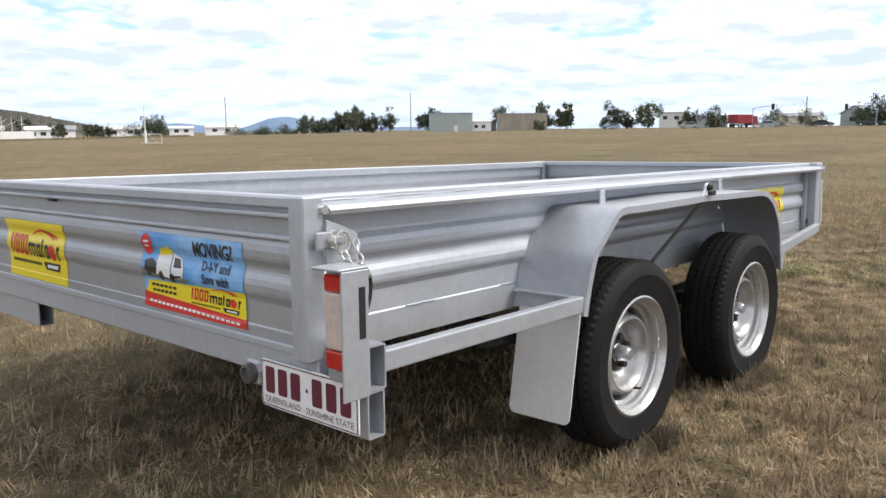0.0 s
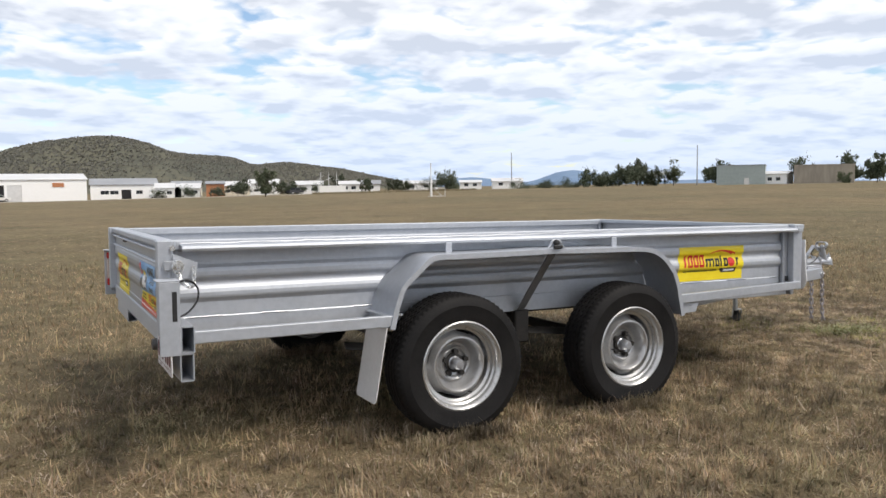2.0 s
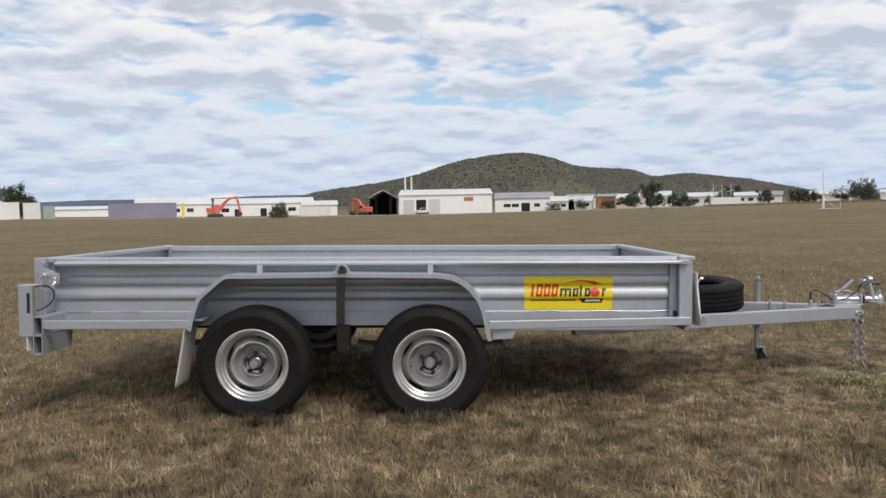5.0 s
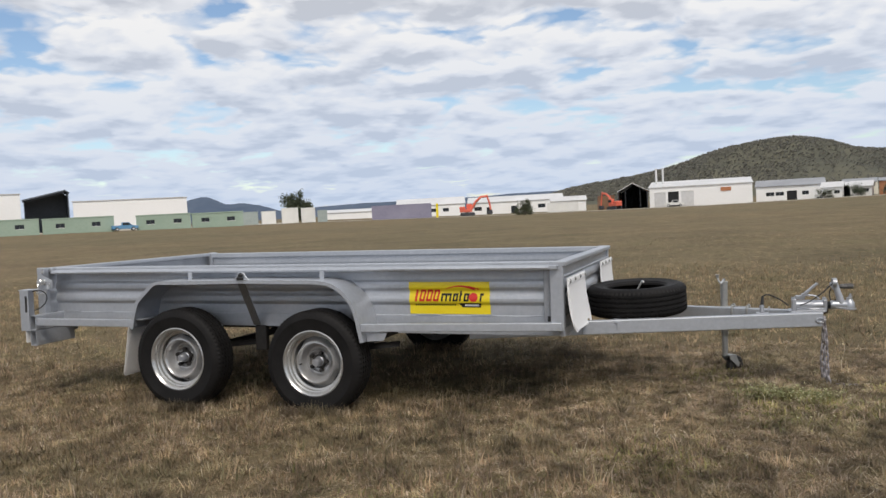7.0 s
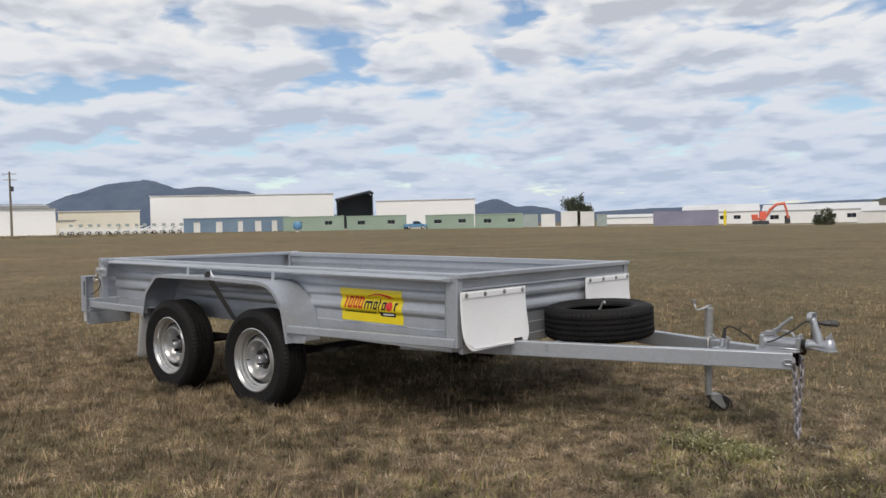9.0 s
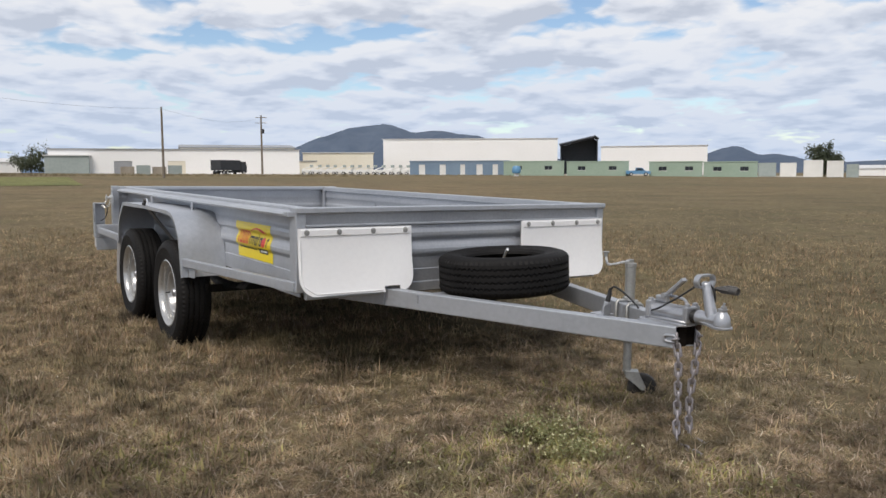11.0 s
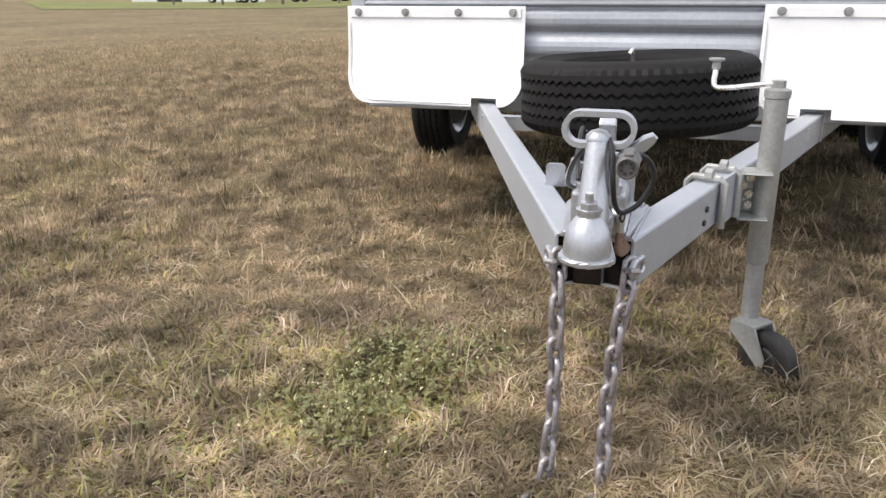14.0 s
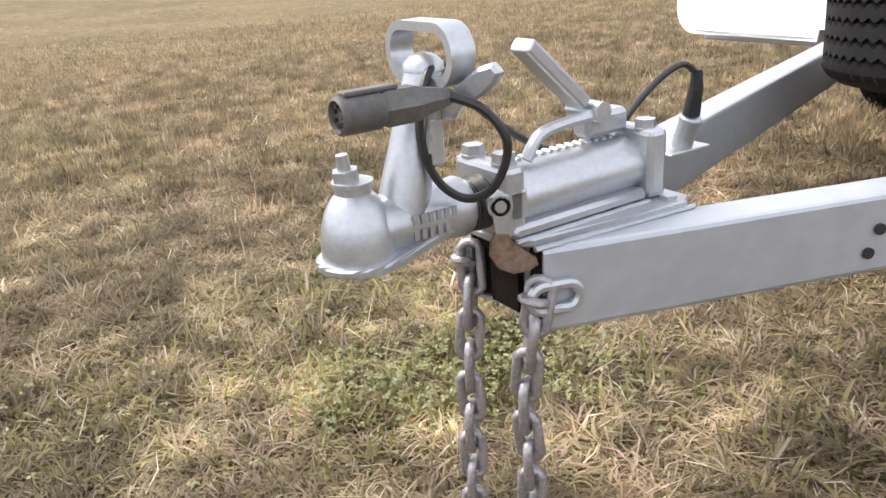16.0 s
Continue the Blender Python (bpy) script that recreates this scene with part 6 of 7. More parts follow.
# the near western edge
building("white_barn", (-83, -66), (-91.5, -52), 22, 2.7, WALLW, ROOFW, "white gabled industrial shed", 2.6, "cross", doors=[(3, 6, 0, 1.2, STEELD)])
building("cream_shed", (-98, -36), (-99, -30.5), 9, 2.7, WALLC, ROOFW, "plain cream shed", 0.0, over=0.1)
building("modern_house", (-250, -42), (-252, -30), 10, 5.0, WALLG, ROOFG, "flat-roofed grey house", 0.0, windows=[(2, 4.5, 2.4, 4.2)], doors=[(6, 9, 0, 2.6, GAP)])
building("modern_house", (-252, -29), (-253, -18), 10, 5.4, WALLT, ROOFW, "flat-roofed brown house with a pale roof edge", 0.0, windows=[(1, 4, 2.8, 4.4), (6, 9, 2.8, 4.4)])
building("teal_house", (-223, -3.5), (-223, 6), 9, 2.2, WALLC, ROOFT, "low house with a teal hipped roof", 1.7, "hip", windows=[(2, 3.4, 0.8, 1.8), (6, 7.4, 0.8, 1.8)])
building("far_shed", (-236, 8), (-236, 24), 12, 3.0, WALLW, ROOFW, "low white shed", 1.0, "long")
building("far_shed", (-260, -16), (-262, 8), 12, 5.0, WALLW, ROOFG, "pale shed behind the palms", 1.0, "long")

# ---------------------------------------------------------------- poles, goal, lights


def pole(x, y, h, r=0.14, arm=0.0, label="weathered timber power pole", trans=False, thin=None):
    t = thing("power_pole", pose(x, y, gz(x, y) - 0.2), label, "pole")
    part("shaft", cyl((0, 0, 0), (0, 0, h + 0.2), r, r * 0.7, 10), thin or WOODP, t, smooth=True)
    if arm:
        a = math.atan2(y - HUB[1], x - HUB[0]) + math.pi / 2
        c, s = math.cos(a), math.sin(a)
        for z in (h - 0.3, h - 1.5):
            part("crossarm", beam((-c * arm, -s * arm, z), (c * arm, s * arm, z), 0.1, 0.12, 0), WOODP, t)
            for k in (-0.9, -0.4, 0.4, 0.9):
                part("insulator", cyl((c * arm * k, s * arm * k, z + 0.06), (c * arm * k, s * arm * k, z + 0.28), 0.05, 0.03, 8), MACHW, t)
    if trans:
        part("transformer", cyl((0.45, 0.2, h - 3.9), (0.45, 0.2, h - 2.9), 0.33, seg=12), STEELD, t)
    return t


pole(-69, -15.3, 10.4, 0.17)
pole(-97, 25, 9.0, 0.17)
pole(-167, 65.5, 13.4, 0.26, 1.3, "timber power pole with crossarms and a transformer", True)
pole(-143, 1, 7.6, 0.16)
pole(-141, -2, 5.2, 0.12)
pole(125, 190, 10.3, 0.17, 0, "slim grey lighting mast", thin=ROOFG)
pole(165, 157.5, 11.0, 0.17, 0, "slim grey lighting mast", thin=ROOFG)
pole(190, 57, 6.8, 0.14, 0, "slim grey street pole", thin=WOODP)
pole(183, 75, 5.0, 0.12, 0, "slim grey street pole", thin=WOODP)
for a, b in (((-69, -15, 10.2), (-97, 25, 8.8)), ((-97, 25, 8.8), (-167, 65.5, 12.9)), ((-69, -15, 10.2), (-60, -75, 10.0))):
    a, b = Vector(a) + Vector((0, 0, gz(a[0], a[1]))), Vector(b) + Vector((0, 0, gz(b[0], b[1])))
    pts = [a.lerp(b, k / 16) - Vector((0, 0, 1.3 * (1 - (k / 8 - 1) ** 2))) for k in range(17)]
    tagged(part("power_line", tube(pts, 0.010, 5), STEELD), "sagging black overhead power line", "cable")

goal = thing("goal_post", pose(39.6, 74.2, gz(39.6, 74.2)) @ Matrix.Scale(0.70, 4), "white steel goal posts with a net frame", "goal")
part("upright", cyl((0, 0, 0), (0, 0, 5.3), 0.08, seg=10), MACHW, goal)
part("upright", cyl((1.9, -1.1, 0), (1.9, -1.1, 1.3), 0.035, seg=8), ROOFW, goal)
part("padding", cyl((0, 0, 0.05), (0, 0, 1.9), 0.18, seg=12), MACHW, goal)
part("crossbar", cyl((0, 0, 1.35), (1.9, -1.1, 1.3), 0.035, seg=8), MACHW, goal)
part("stay", cyl((0.3, -0.1, 1.3), (1.8, -0.2, 0.1), 0.025, seg=8), ROOFW, goal)
part("base_bar", cyl((-0.5, 0.3, 0.06), (2.0, -1.15, 0.06), 0.04, seg=8), ROOFW, goal)
for x, y, h, dx, dy in ((139, 50, 3.6, 2.2, -2.6), (145, 32, 3.2, -0.8, 4.4)):
    t = thing("traffic_light", pose(x, y, gz(x, y)), "grey mast-arm traffic light", "traffic light", "traffic lights")
    part("mast", cyl((0, 0, 0), (0, 0, h), 0.09, 0.07, 10), ROOFG, t)
    part("arm", tube(smooth_path([(0, 0, h - 0.1), (dx * 0.5, dy * 0.5, h + 0.25), (dx, dy, h + 0.35)], 4), 0.05, 8), ROOFG, t)
    part("lantern", box(dx - 0.18, dx + 0.18, dy - 0.22, dy + 0.22, h - 0.25, h + 0.75, 0.04), BLACK, t)
# substation frames
sub = thing("substation_frame", pose(65, 184, gz(65, 184)), "pale steel electrical switchyard frame", "substation")
for k in range(3):
    part("mast", cyl((k * 1.9, -k * 0.5, 0), (k * 1.9, -k * 0.5, 5.3), 0.09, 0.06, 8), ROOFW, sub)
    part("beam", cyl((k * 1.9 - 0.8, -k * 0.5 + 0.2, 3.4), (k * 1.9 + 0.8, -k * 0.5 - 0.2, 4.6 - k * 0.5), 0.05, seg=6), ROOFW, sub)
part("switch_box", box(-1, 6, -1.6, -0.6, 0.0, 2.0, 0.05), MACHW, sub)


def excavator(x, y, yaw, sc, label):
    t = thing("excavator", pose(x, y, gz(x, y), 0, 0, yaw) @ Matrix.Scale(sc, 4), label, "excavator")
    for s in (-1, 1):
        part("track", extrude_poly(rounded(-1.9, 1.9, 0.0, 0.9, 0.42, 5), frame_of((0, s * 1.1 - 0.25, 0), (1, 0, 0), (0, 0, 1)) @ pose(0, 0, -0.5), 0.5), STEELD, t)
    part("turret", box(-2.0, 1.2, -1.2, 1.2, 1.0, 1.75, 0.12), ORANGE, t)
    part("engine_cover", box(-2.1, -0.5, -1.2, 1.2, 1.75, 2.45, 0.15), ORANGE, t)
    cabp = part("cab", box(-0.2, 1.2, 0.2, 1.2, 1.75, 3.1, 0.1), ORANGE, t)
    part("window", box(0.0, 1.22, 0.3, 1.22, 2.1, 2.9), GLASS, cabp)
    part("boom", tube([(1.0, -0.3, 1.7), (2.2, -0.3, 3.6), (3.6, -0.3, 4.7), (5.4, -0.3, 4.9)], 0.33, 6), ORANGE, t)
    part("dipper", tube([(5.1, -0.3, 5.2), (5.7, -0.3, 3.2), (6.0, -0.3, 1.3)], 0.25, 6), ORANGE, t)
    part("bucket", extrude_poly([(5.5, 1.2), (6.3, 1.3), (6.5, 0.5), (5.9, 0.1), (5.2, 0.4)], frame_of((0, 0.3, 0), (1, 0, 0), (0, 0, 1)), 1.2), STEELD, t)
    part("ram", cyl((1.4, -0.3, 1.6), (2.9, -0.3, 3.9), 0.1, seg=8), CHROME, t)


excavator(-60.5, 205.6, 18, 1.08, "orange excavator with a raised boom in the yard")
excavator(-21.0, 212.0, 140, 0.92, "orange excavator parked before the open shed")


def wheels_under(t, xs, w, r):
    for x in xs:
        for s in (-1, 1):
            wl_ = part("wheel", cyl((x, s * (w / 2 - 0.12), r), (x, s * w / 2, r), r, seg=14), RUBBER, t)
            part("rim", cyl((x, s * w / 2, r), (x, s * (w / 2 + 0.015), r), r * 0.55, seg=12), ROOFW, wl_)


def vehicle(x, y, yaw, kind, paint, label):
    t = thing("car" if kind == "car" else "truck", pose(x, y, gz(x, y) + 0.02, 0, 0, yaw), label, "vehicle")
    if kind == "car":
        part("body", extrude_poly([(-2.2, 0.35), (2.2, 0.35), (2.25, 0.75), (1.2, 0.95), (0.5, 1.42), (-0.9, 1.45), (-1.7, 1.0), (-2.25, 0.95)], frame_of((0, 0.85, 0), (1, 0, 0), (0, 0, 1)), 1.7, bevel=0.06), paint, t)
        for s in (-1, 1):
            part("side_window", extrude_poly([(1.0, 0.97), (0.42, 1.36), (-0.85, 1.38), (-1.45, 1.0)], frame_of((0, s * 0.855, 0), (1, 0, 0), (0, 0, 1)), 0.012 * -s), GLASS, t)
        wheels_under(t, (-1.35, 1.4), 1.72, 0.33)
    elif kind == "ute":
        part("body", extrude_poly([(-2.5, 0.4), (2.4, 0.4), (2.45, 0.95), (1.3, 1.08), (0.7, 1.7), (-0.5, 1.72), (-0.6, 1.1), (-2.5, 1.1)], frame_of((0, 0.9, 0), (1, 0, 0), (0, 0, 1)), 1.8, bevel=0.05), paint, t)
        for s in (-1, 1):
            part("side_window", extrude_poly([(1.1, 1.12), (0.62, 1.62), (-0.42, 1.64), (-0.48, 1.12)], frame_of((0, s * 0.905, 0), (1, 0, 0), (0, 0, 1)), 0.012 * -s), GLASS, t)
        wheels_under(t, (-1.5, 1.5), 1.82, 0.37)
    else:
        part("cab", extrude_poly([(2.2, 0.5), (4.0, 0.5), (4.05, 1.6), (3.75, 2.6), (2.2, 2.65)], frame_of((0, 1.15, 0), (1, 0, 0), (0, 0, 1)), 2.3, bevel=0.08), paint, t)
        part("windscreen", box(3.80, 3.98, -0.95, 0.95, 1.65, 2.4), GLASS, t)
        part("chassis", box(-4, 3.8, -0.45, 0.45, 0.5, 0.85), STEELD, t)
        part("tray" if kind == "flat" else "load_box", box(-4, 2.0, -1.2, 1.2, 0.95, 1.5 if kind == "flat" else 2.9, 0.04), paint, t)
        wheels_under(t, (-3.0, -1.9, 3.0), 2.3, 0.48)
    return t


vehicle(-5.5, 213, 5, "ute", MACHW, "white utility parked before the workshop")
vehicle(30, 207, 20, "car", MACHW, "white car by the sheds")
vehicle(177.5, 66.5, -12, "box", TRUCKR, "red truck on the road beyond the field")
vehicle(178, 61, -70, "car", WALLG, "silver car on the far road")
vehicle(182, 51, -75, "car", STEELD, "dark car on the far road")
vehicle(184, 42.5, -75, "ute", STEELD, "dark utility on the far road")
vehicle(186, 38, -75, "car", WALLB, "blue car on the far road")
vehicle(171, 76, -60, "car", WALLG, "silver car on the far road")
vehicle(178, 100, -20, "car", WALLB, "blue car by the trees")
vehicle(-144.5, 50, 122, "box", STEELD, "dark tipper truck in the yard")
vehicle(-82.5, -46.5, 115, "flat", MACHW, "white truck parked along the lawn edge")
vehicle(-84.6, -41, 115, "box", MACHW, "white truck parked along the lawn edge")
vehicle(-87, -37, 110, "flat", MACHW, "white truck parked along the lawn edge")
vehicle(-80, -51, 115, "ute", MACHW, "white utility parked along the lawn edge")
vehicle(-107.5, 124.4, 46, "ute", BLUEP, "blue utility parked between the huts")
vehicle(63, 199, 25, "ute", STEELD, "grey utility beside the far houses")
tank = thing("water_bin", pose(-111, 94.5, gz(-111, 94.5)), "round blue plastic tank on a white base", "tank")
part("base", cyl((0, 0, 0), (0, 0, 0.55), 0.45, seg=14), MACHW, tank)
part("drum", lathe([(0, 0.5), (0.75, 0.55), (0.85, 0.9), (0.85, 1.5), (0.6, 1.9), (0, 2.0)], Matrix(), 18), BLUEP, tank, smooth=True)
# a row of white access machines
rng = random.Random(5)
lift = None
for k in range(13):
    x, y = -166 + 11 * k / 12 + rng.uniform(-0.3, 0.3), 76 + 20 * k / 12
    m = pose(x, y, gz(x, y), 0, 0, 62 + rng.uniform(-20, 20))
    if lift is None:
        lift = thing("access_lift", m, "white wheeled access lift parked in a row", "machine", "parked access lifts")
        part("base", box(-1.1, 1.1, -0.6, 0.6, 0.35, 1.2, 0.08), MACHW, lift)
        part("boom", beam((-0.9, 0, 1.25), (1.0, 0, 1.9), 0.2, 0.25, 0.02), MACHW, lift)
        part("basket", box(0.8, 1.5, -0.45, 0.45, 1.7, 2.3, 0.05), WALLG, lift)
        wheels_under(lift, (-0.75, 0.75), 1.4, 0.36)
    else:
        copy_thing(lift, m)

# ---------------------------------------------------------------- trees
LEAF_D = see_through(mat("dark_gum_leaves", (0.045, 0.060, 0.034), (0.095, 0.112, 0.066), 0.7, 0, 0.6, 4, island=True), 0.3)
LEAF_L = see_through(mat("light_gum_leaves", (0.070, 0.088, 0.046), (0.125, 0.142, 0.080), 0.7, 0, 0.6, 4, island=True), 0.35)
LEAF_Y = mat("yellow_green_palm", (0.085, 0.11, 0.03), (0.16, 0.18, 0.055), 0.6, 0, 0.6, 4, island=True)
BARK = mat("grey_bark", (0.12, 0.10, 0.08), (0.24, 0.21, 0.18), 0.9, 0, 1.5, 14, stretch=(1, 1, 0.25))


def tree(x, y, h, spread, seed, leaf=None, dens=1.0, bare=0.35, label="leafy eucalypt at the field edge", squat=False, group="far trees"):
    r = random.Random(seed)
    t = thing("tree", pose(x, y, gz(x, y) - 0.1, 0, 0, r.uniform(0, 360)), label, "tree", group)
    tops = []
    wood = bmesh.new()
    lean = Vector((r.uniform(-0.08, 0.08), r.uniform(-0.08, 0.08), 0)) * h
    fork = Vector((lean.x * 0.5, lean.y * 0.5, h * bare))
    tube(smooth_path([(0, 0, 0), (lean.x * 0.2, lean.y * 0.3, h * bare * 0.5), fork], 4), h * 0.026, 8, bm=wood, taper=h * 0.018)
    for k in range(r.randint(5, 7)):
        a = 2 * math.pi * k / 6 + r.uniform(-0.5, 0.5)
        rad = spread * r.uniform(0.35, 1.05)
        end = Vector((rad * math.cos(a), rad * math.sin(a), h * r.uniform(min(0.9, bare + 0.12), 0.92)))
        midp = fork.lerp(end, 0.5) + Vector((0, 0, h * 0.05))
        tube(smooth_path([fork, midp, end], 3), h * 0.012, 6, bm=wood, taper=h * 0.004)
        tops += [end, midp.lerp(end, 0.5)]
    top = Vector((lean.x, lean.y, h * 0.93))
    tube([fork, fork.lerp(top, 0.6), top], h * 0.014, 6, bm=wood, taper=h * 0.004)
    tops += [top, fork.lerp(top, 0.7)]
    if bare < 0.25:
        tops += [Vector((spread * r.uniform(0.2, 0.95) * math.cos(k * 0.9), spread * r.uniform(0.2, 0.95) * math.sin(k * 0.9), h * r.uniform(0.2, 0.55))) for k in range(7)]
    part("trunk", wood, BARK, t, smooth=True)
    vs, fs = [], []
    size = max(0.09, h * (0.024 if group == "lawn trees" else 0.044))
    sprays = []
    for c in tops:
        for _ in range(4):
            d = Vector((r.gauss(0, 1), r.gauss(0, 1), r.gauss(0, 0.8)))
            sprays.append((c + d * spread * 0.17, spread * r.uniform(0.10, 0.24)))
    for c, cr in sprays:
        for _ in range(int((62 if group == "lawn trees" else 26) * dens)):
            d = Vector((r.gauss(0, 0.62), r.gauss(0, 0.62), r.gauss(-0.15, 0.75)))
            p = c + d * cr
            if p.z < h * bare * 0.6:
                continue
            u = Vector((r.gauss(0, 0.7), r.gauss(0, 0.7), r.gauss(-0.6, 0.8))).normalized()
            w = u.orthogonal().normalized()
            s = size * r.uniform(0.5, 1.5)
            i = len(vs)
            vs += [p - u * s, p + w * s * 0.42, p + u * s, p - w * s * 0.42]
            fs.append((i, i + 1, i + 2, i + 3))
    me = bpy.data.meshes.new("crown")
    me.from_pydata([tuple(v) for v in vs], [], fs)
    me.materials.append(leaf or LEAF_D)
    cr = new("crown", me)
    cr.parent = t
    return t


SPOTS = [(-101, 183, 7.6, 4.2, 0, 2.6, 0.12), (-29.5, 142, 3.0, 2.0, 1, 1.2, 0.12), (39, 140, 5.2, 1.7, 1, 1.2, 0.2), (101, 185, 5.0, 2.6, 0, 1.2, 0.15), (104, 187, 4.0, 2.2, 1, 1, 0.2),
         (119, 176, 1.5, 2.6, 0, 1.6, 0.1), (124, 172, 1.7, 2.8, 0, 1.6, 0.1), (129, 168, 2.2, 2.4, 0, 1.3, 0.15), (133, 165, 4.6, 2.6, 0, 1.4, 0.15), (136, 162, 4.2, 2.4, 0, 1.3, 0.15), (139.5, 160, 5.8, 2.6, 0, 1.5, 0.18), (143, 157, 6.6, 2.8, 0, 1.6, 0.18), (146.5, 154, 5.0, 2.2, 0, 1.2, 0.2), (149.5, 150.5, 6.8, 2.0, 1, 0.8, 0.4),
         (162, 147, 6.4, 3.0, 0, 1.3, 0.3), (174, 131, 6.2, 2.6, 0, 1.2, 0.4), (181, 122, 6.4, 2.6, 0, 1.2, 0.4), (171, 109, 6.6, 2.1, 0, 1.6, 0.22), (168, 115, 2.6, 1.3, 1, 1, 0.1), (185, 104, 6.4, 2.6, 0, 1.2, 0.3), (187.5, 101, 4.2, 1.8, 0, 1.2, 0.2), (190, 96, 6.6, 2.6, 1, 1.0, 0.35), (196, 88, 4.6, 2.4, 0, 1.2, 0.2), (190, 78, 4.8, 2.4, 0, 1.2, 0.2), (196, 66, 4.4, 3.4, 0, 1.2, 0.15), (203, 60, 4.2, 3.0, 0, 1.2, 0.15), (205, 47, 6.0, 4.0, 0, 1.6, 0.12), (206, 41, 6.2, 4.0, 0, 1.6, 0.12), (206, 34, 6.0, 4.0, 0, 1.6, 0.12),
         (56, 201, 3.8, 2.4, 0, 1.2, 0.15), (60, 200, 3.4, 2.0, 0, 1.2, 0.15), (49, 203, 3.6, 2.0, 0, 1.2, 0.2), (82, 196, 3.6, 2.0, 0, 1.2, 0.2), (90, 196, 3.6, 2.2, 0, 1.2, 0.15), (93, 194, 3.2, 1.8, 0, 1.2, 0.15), (78, 205, 5.0, 2.4, 0, 1.0, 0.2), (52, 209, 4.4, 2.4, 0, 1.2, 0.2), (36.5, 202, 3.0, 2.2, 0, 1.3, 0.1), (43.5, 201, 2.6, 2.4, 0, 1.3, 0.1), (70, 197, 3.0, 2.6, 0, 1.3, 0.1), (64, 203, 3.4, 2.6, 0, 1.2, 0.1), (98, 190, 3.0, 2.6, 0, 1.2, 0.1), (30, 206, 2.4, 2.0, 1, 1.2, 0.1),
         (-60, -44.5, 4.6, 2.0, 1, 1.4, 0.34), (-62.8, -41.1, 4.4, 2.2, 1, 1.4, 0.32), (-65.1, -36.1, 5.3, 2.3, 1, 1.6, 0.34), (-67.0, -31.2, 4.9, 2.0, 1, 1.5, 0.34), (-69.6, -26.4, 4.4, 1.3, 1, 0.5, 0.42), (-70.6, -21.8, 4.0, 1.7, 1, 1.4, 0.32), (-111.2, -25.9, 5.0, 2.6, 0, 1.6, 0.15), (-111.1, -21.5, 3.4, 2.4, 0, 1.5, 0.12), (-80.5, -22.8, 4.8, 2.2, 1, 1.4, 0.25), (-140, -32, 6.4, 4.2, 0, 3.2, 0.08), (-139, -25.6, 3.8, 3.4, 0, 2.8, 0.08), (-151, -10, 4.4, 2.6, 1, 1.6, 0.2), (-226, -14, 4.0, 2.6, 1, 1.2, 0.2), (-200, 22, 5.6, 4.0, 0, 1.4, 0.1), (-228, 14, 3.0, 2.2, 0, 1.2, 0.1), (-225, -8, 3.6, 2.4, 0, 1.2, 0.1)]
for k, (x, y, h, sp, lf, dn, br_) in enumerate(SPOTS):
    near_lawn = -72 < x < -59
    if x > 90:
        sp, br_, dn = sp * 1.25, br_ * 0.4, dn * 1.2
    tree(x, y, h * (1.08 if near_lawn else 1), sp * (1.15 if near_lawn else 1), 100 + k, LEAF_L if lf else LEAF_D, dn * (0.75 if near_lawn else 1), br_,
         "sparse young gum tree by the lawn" if near_lawn else ("low dark shrub tree at the field edge" if h < 4 else "dark leafy tree at the field edge"), group="lawn trees" if near_lawn else "far trees")
for k, (x, y, h) in enumerate(((-243, -12, 9.0), (-243, -5, 8.2), (-244, 9, 5.6), (-243, 12, 5.2), (-242, -14, 6.5), (-231.1, -32.3, 4.6), (-232.3, -21.6, 5.0))):
    r = random.Random(k)
    t = thing("palm_tree", pose(x, y, gz(x, y)), "slender palm tree beyond the field", "tree", "palms")
    part("trunk", tube([(0, 0, 0), (0.1, 0.1, h * 0.5), (0.15, 0, h)], 0.2, 8, taper=0.13), BARK, t, smooth=True)
    for i in range(32):
        a = i * 2.4
        ln = r.uniform(1.7, 2.3)
        drop = r.uniform(-0.2, 1.2)
        pts = [Vector((0.15 + ln * s_ * math.cos(a), ln * s_ * math.sin(a), h + 0.7 * s_ - drop * 1.6 * s_ * s_)) for s_ in (0, 0.3, 0.6, 0.85, 1)]
        part("frond", tube(pts, 0.34, 5, flat=0.3, taper=0.06), LEAF_Y if k in (2, 3, 4) else LEAF_D, t)
# dry weeds along the yard fence line
vs, fs = [], []
r = random.Random(9)
for k in range(5200):
    a = radians(r.choice((r.uniform(140, 176), r.uniform(172, 197), r.uniform(60, 72))))
    d = r.uniform(128, 142) if math.degrees(a) > 100 else r.uniform(175, 195)
    if math.degrees(a) < 152 and math.degrees(a) > 100:
        d = r.uniform(166, 172)
    x, y = HUB[0] + d * math.cos(a), HUB[1] + d * math.sin(a)
    s = r.uniform(0.15, 0.5) * (0.5 if 100 < math.degrees(a) < 152 else 2.2 if math.degrees(a) > 177 else 1.0)
    z = gz(x, y)
    w = Vector((-math.sin(a), math.cos(a), 0)) * s * 0.6
    i = len(vs)
    vs += [Vector((x, y, z)) - w, Vector((x, y, z)) + w, Vector((x, y, z + s)) + w * r.uniform(-1, 1)]
    fs.append((i, i + 1, i + 2))
me = bpy.data.meshes.new("weeds")
me.from_pydata([tuple(v) for v in vs], [], fs)
me.materials.append(mat("dry_weeds", (0.16, 0.13, 0.075), (0.28, 0.235, 0.15), 0.9, 0, 0.1, 2, island=True))
tagged(new("fence_line_weeds", me), "dry weeds along the far fence line", "weeds", kind="stuff")

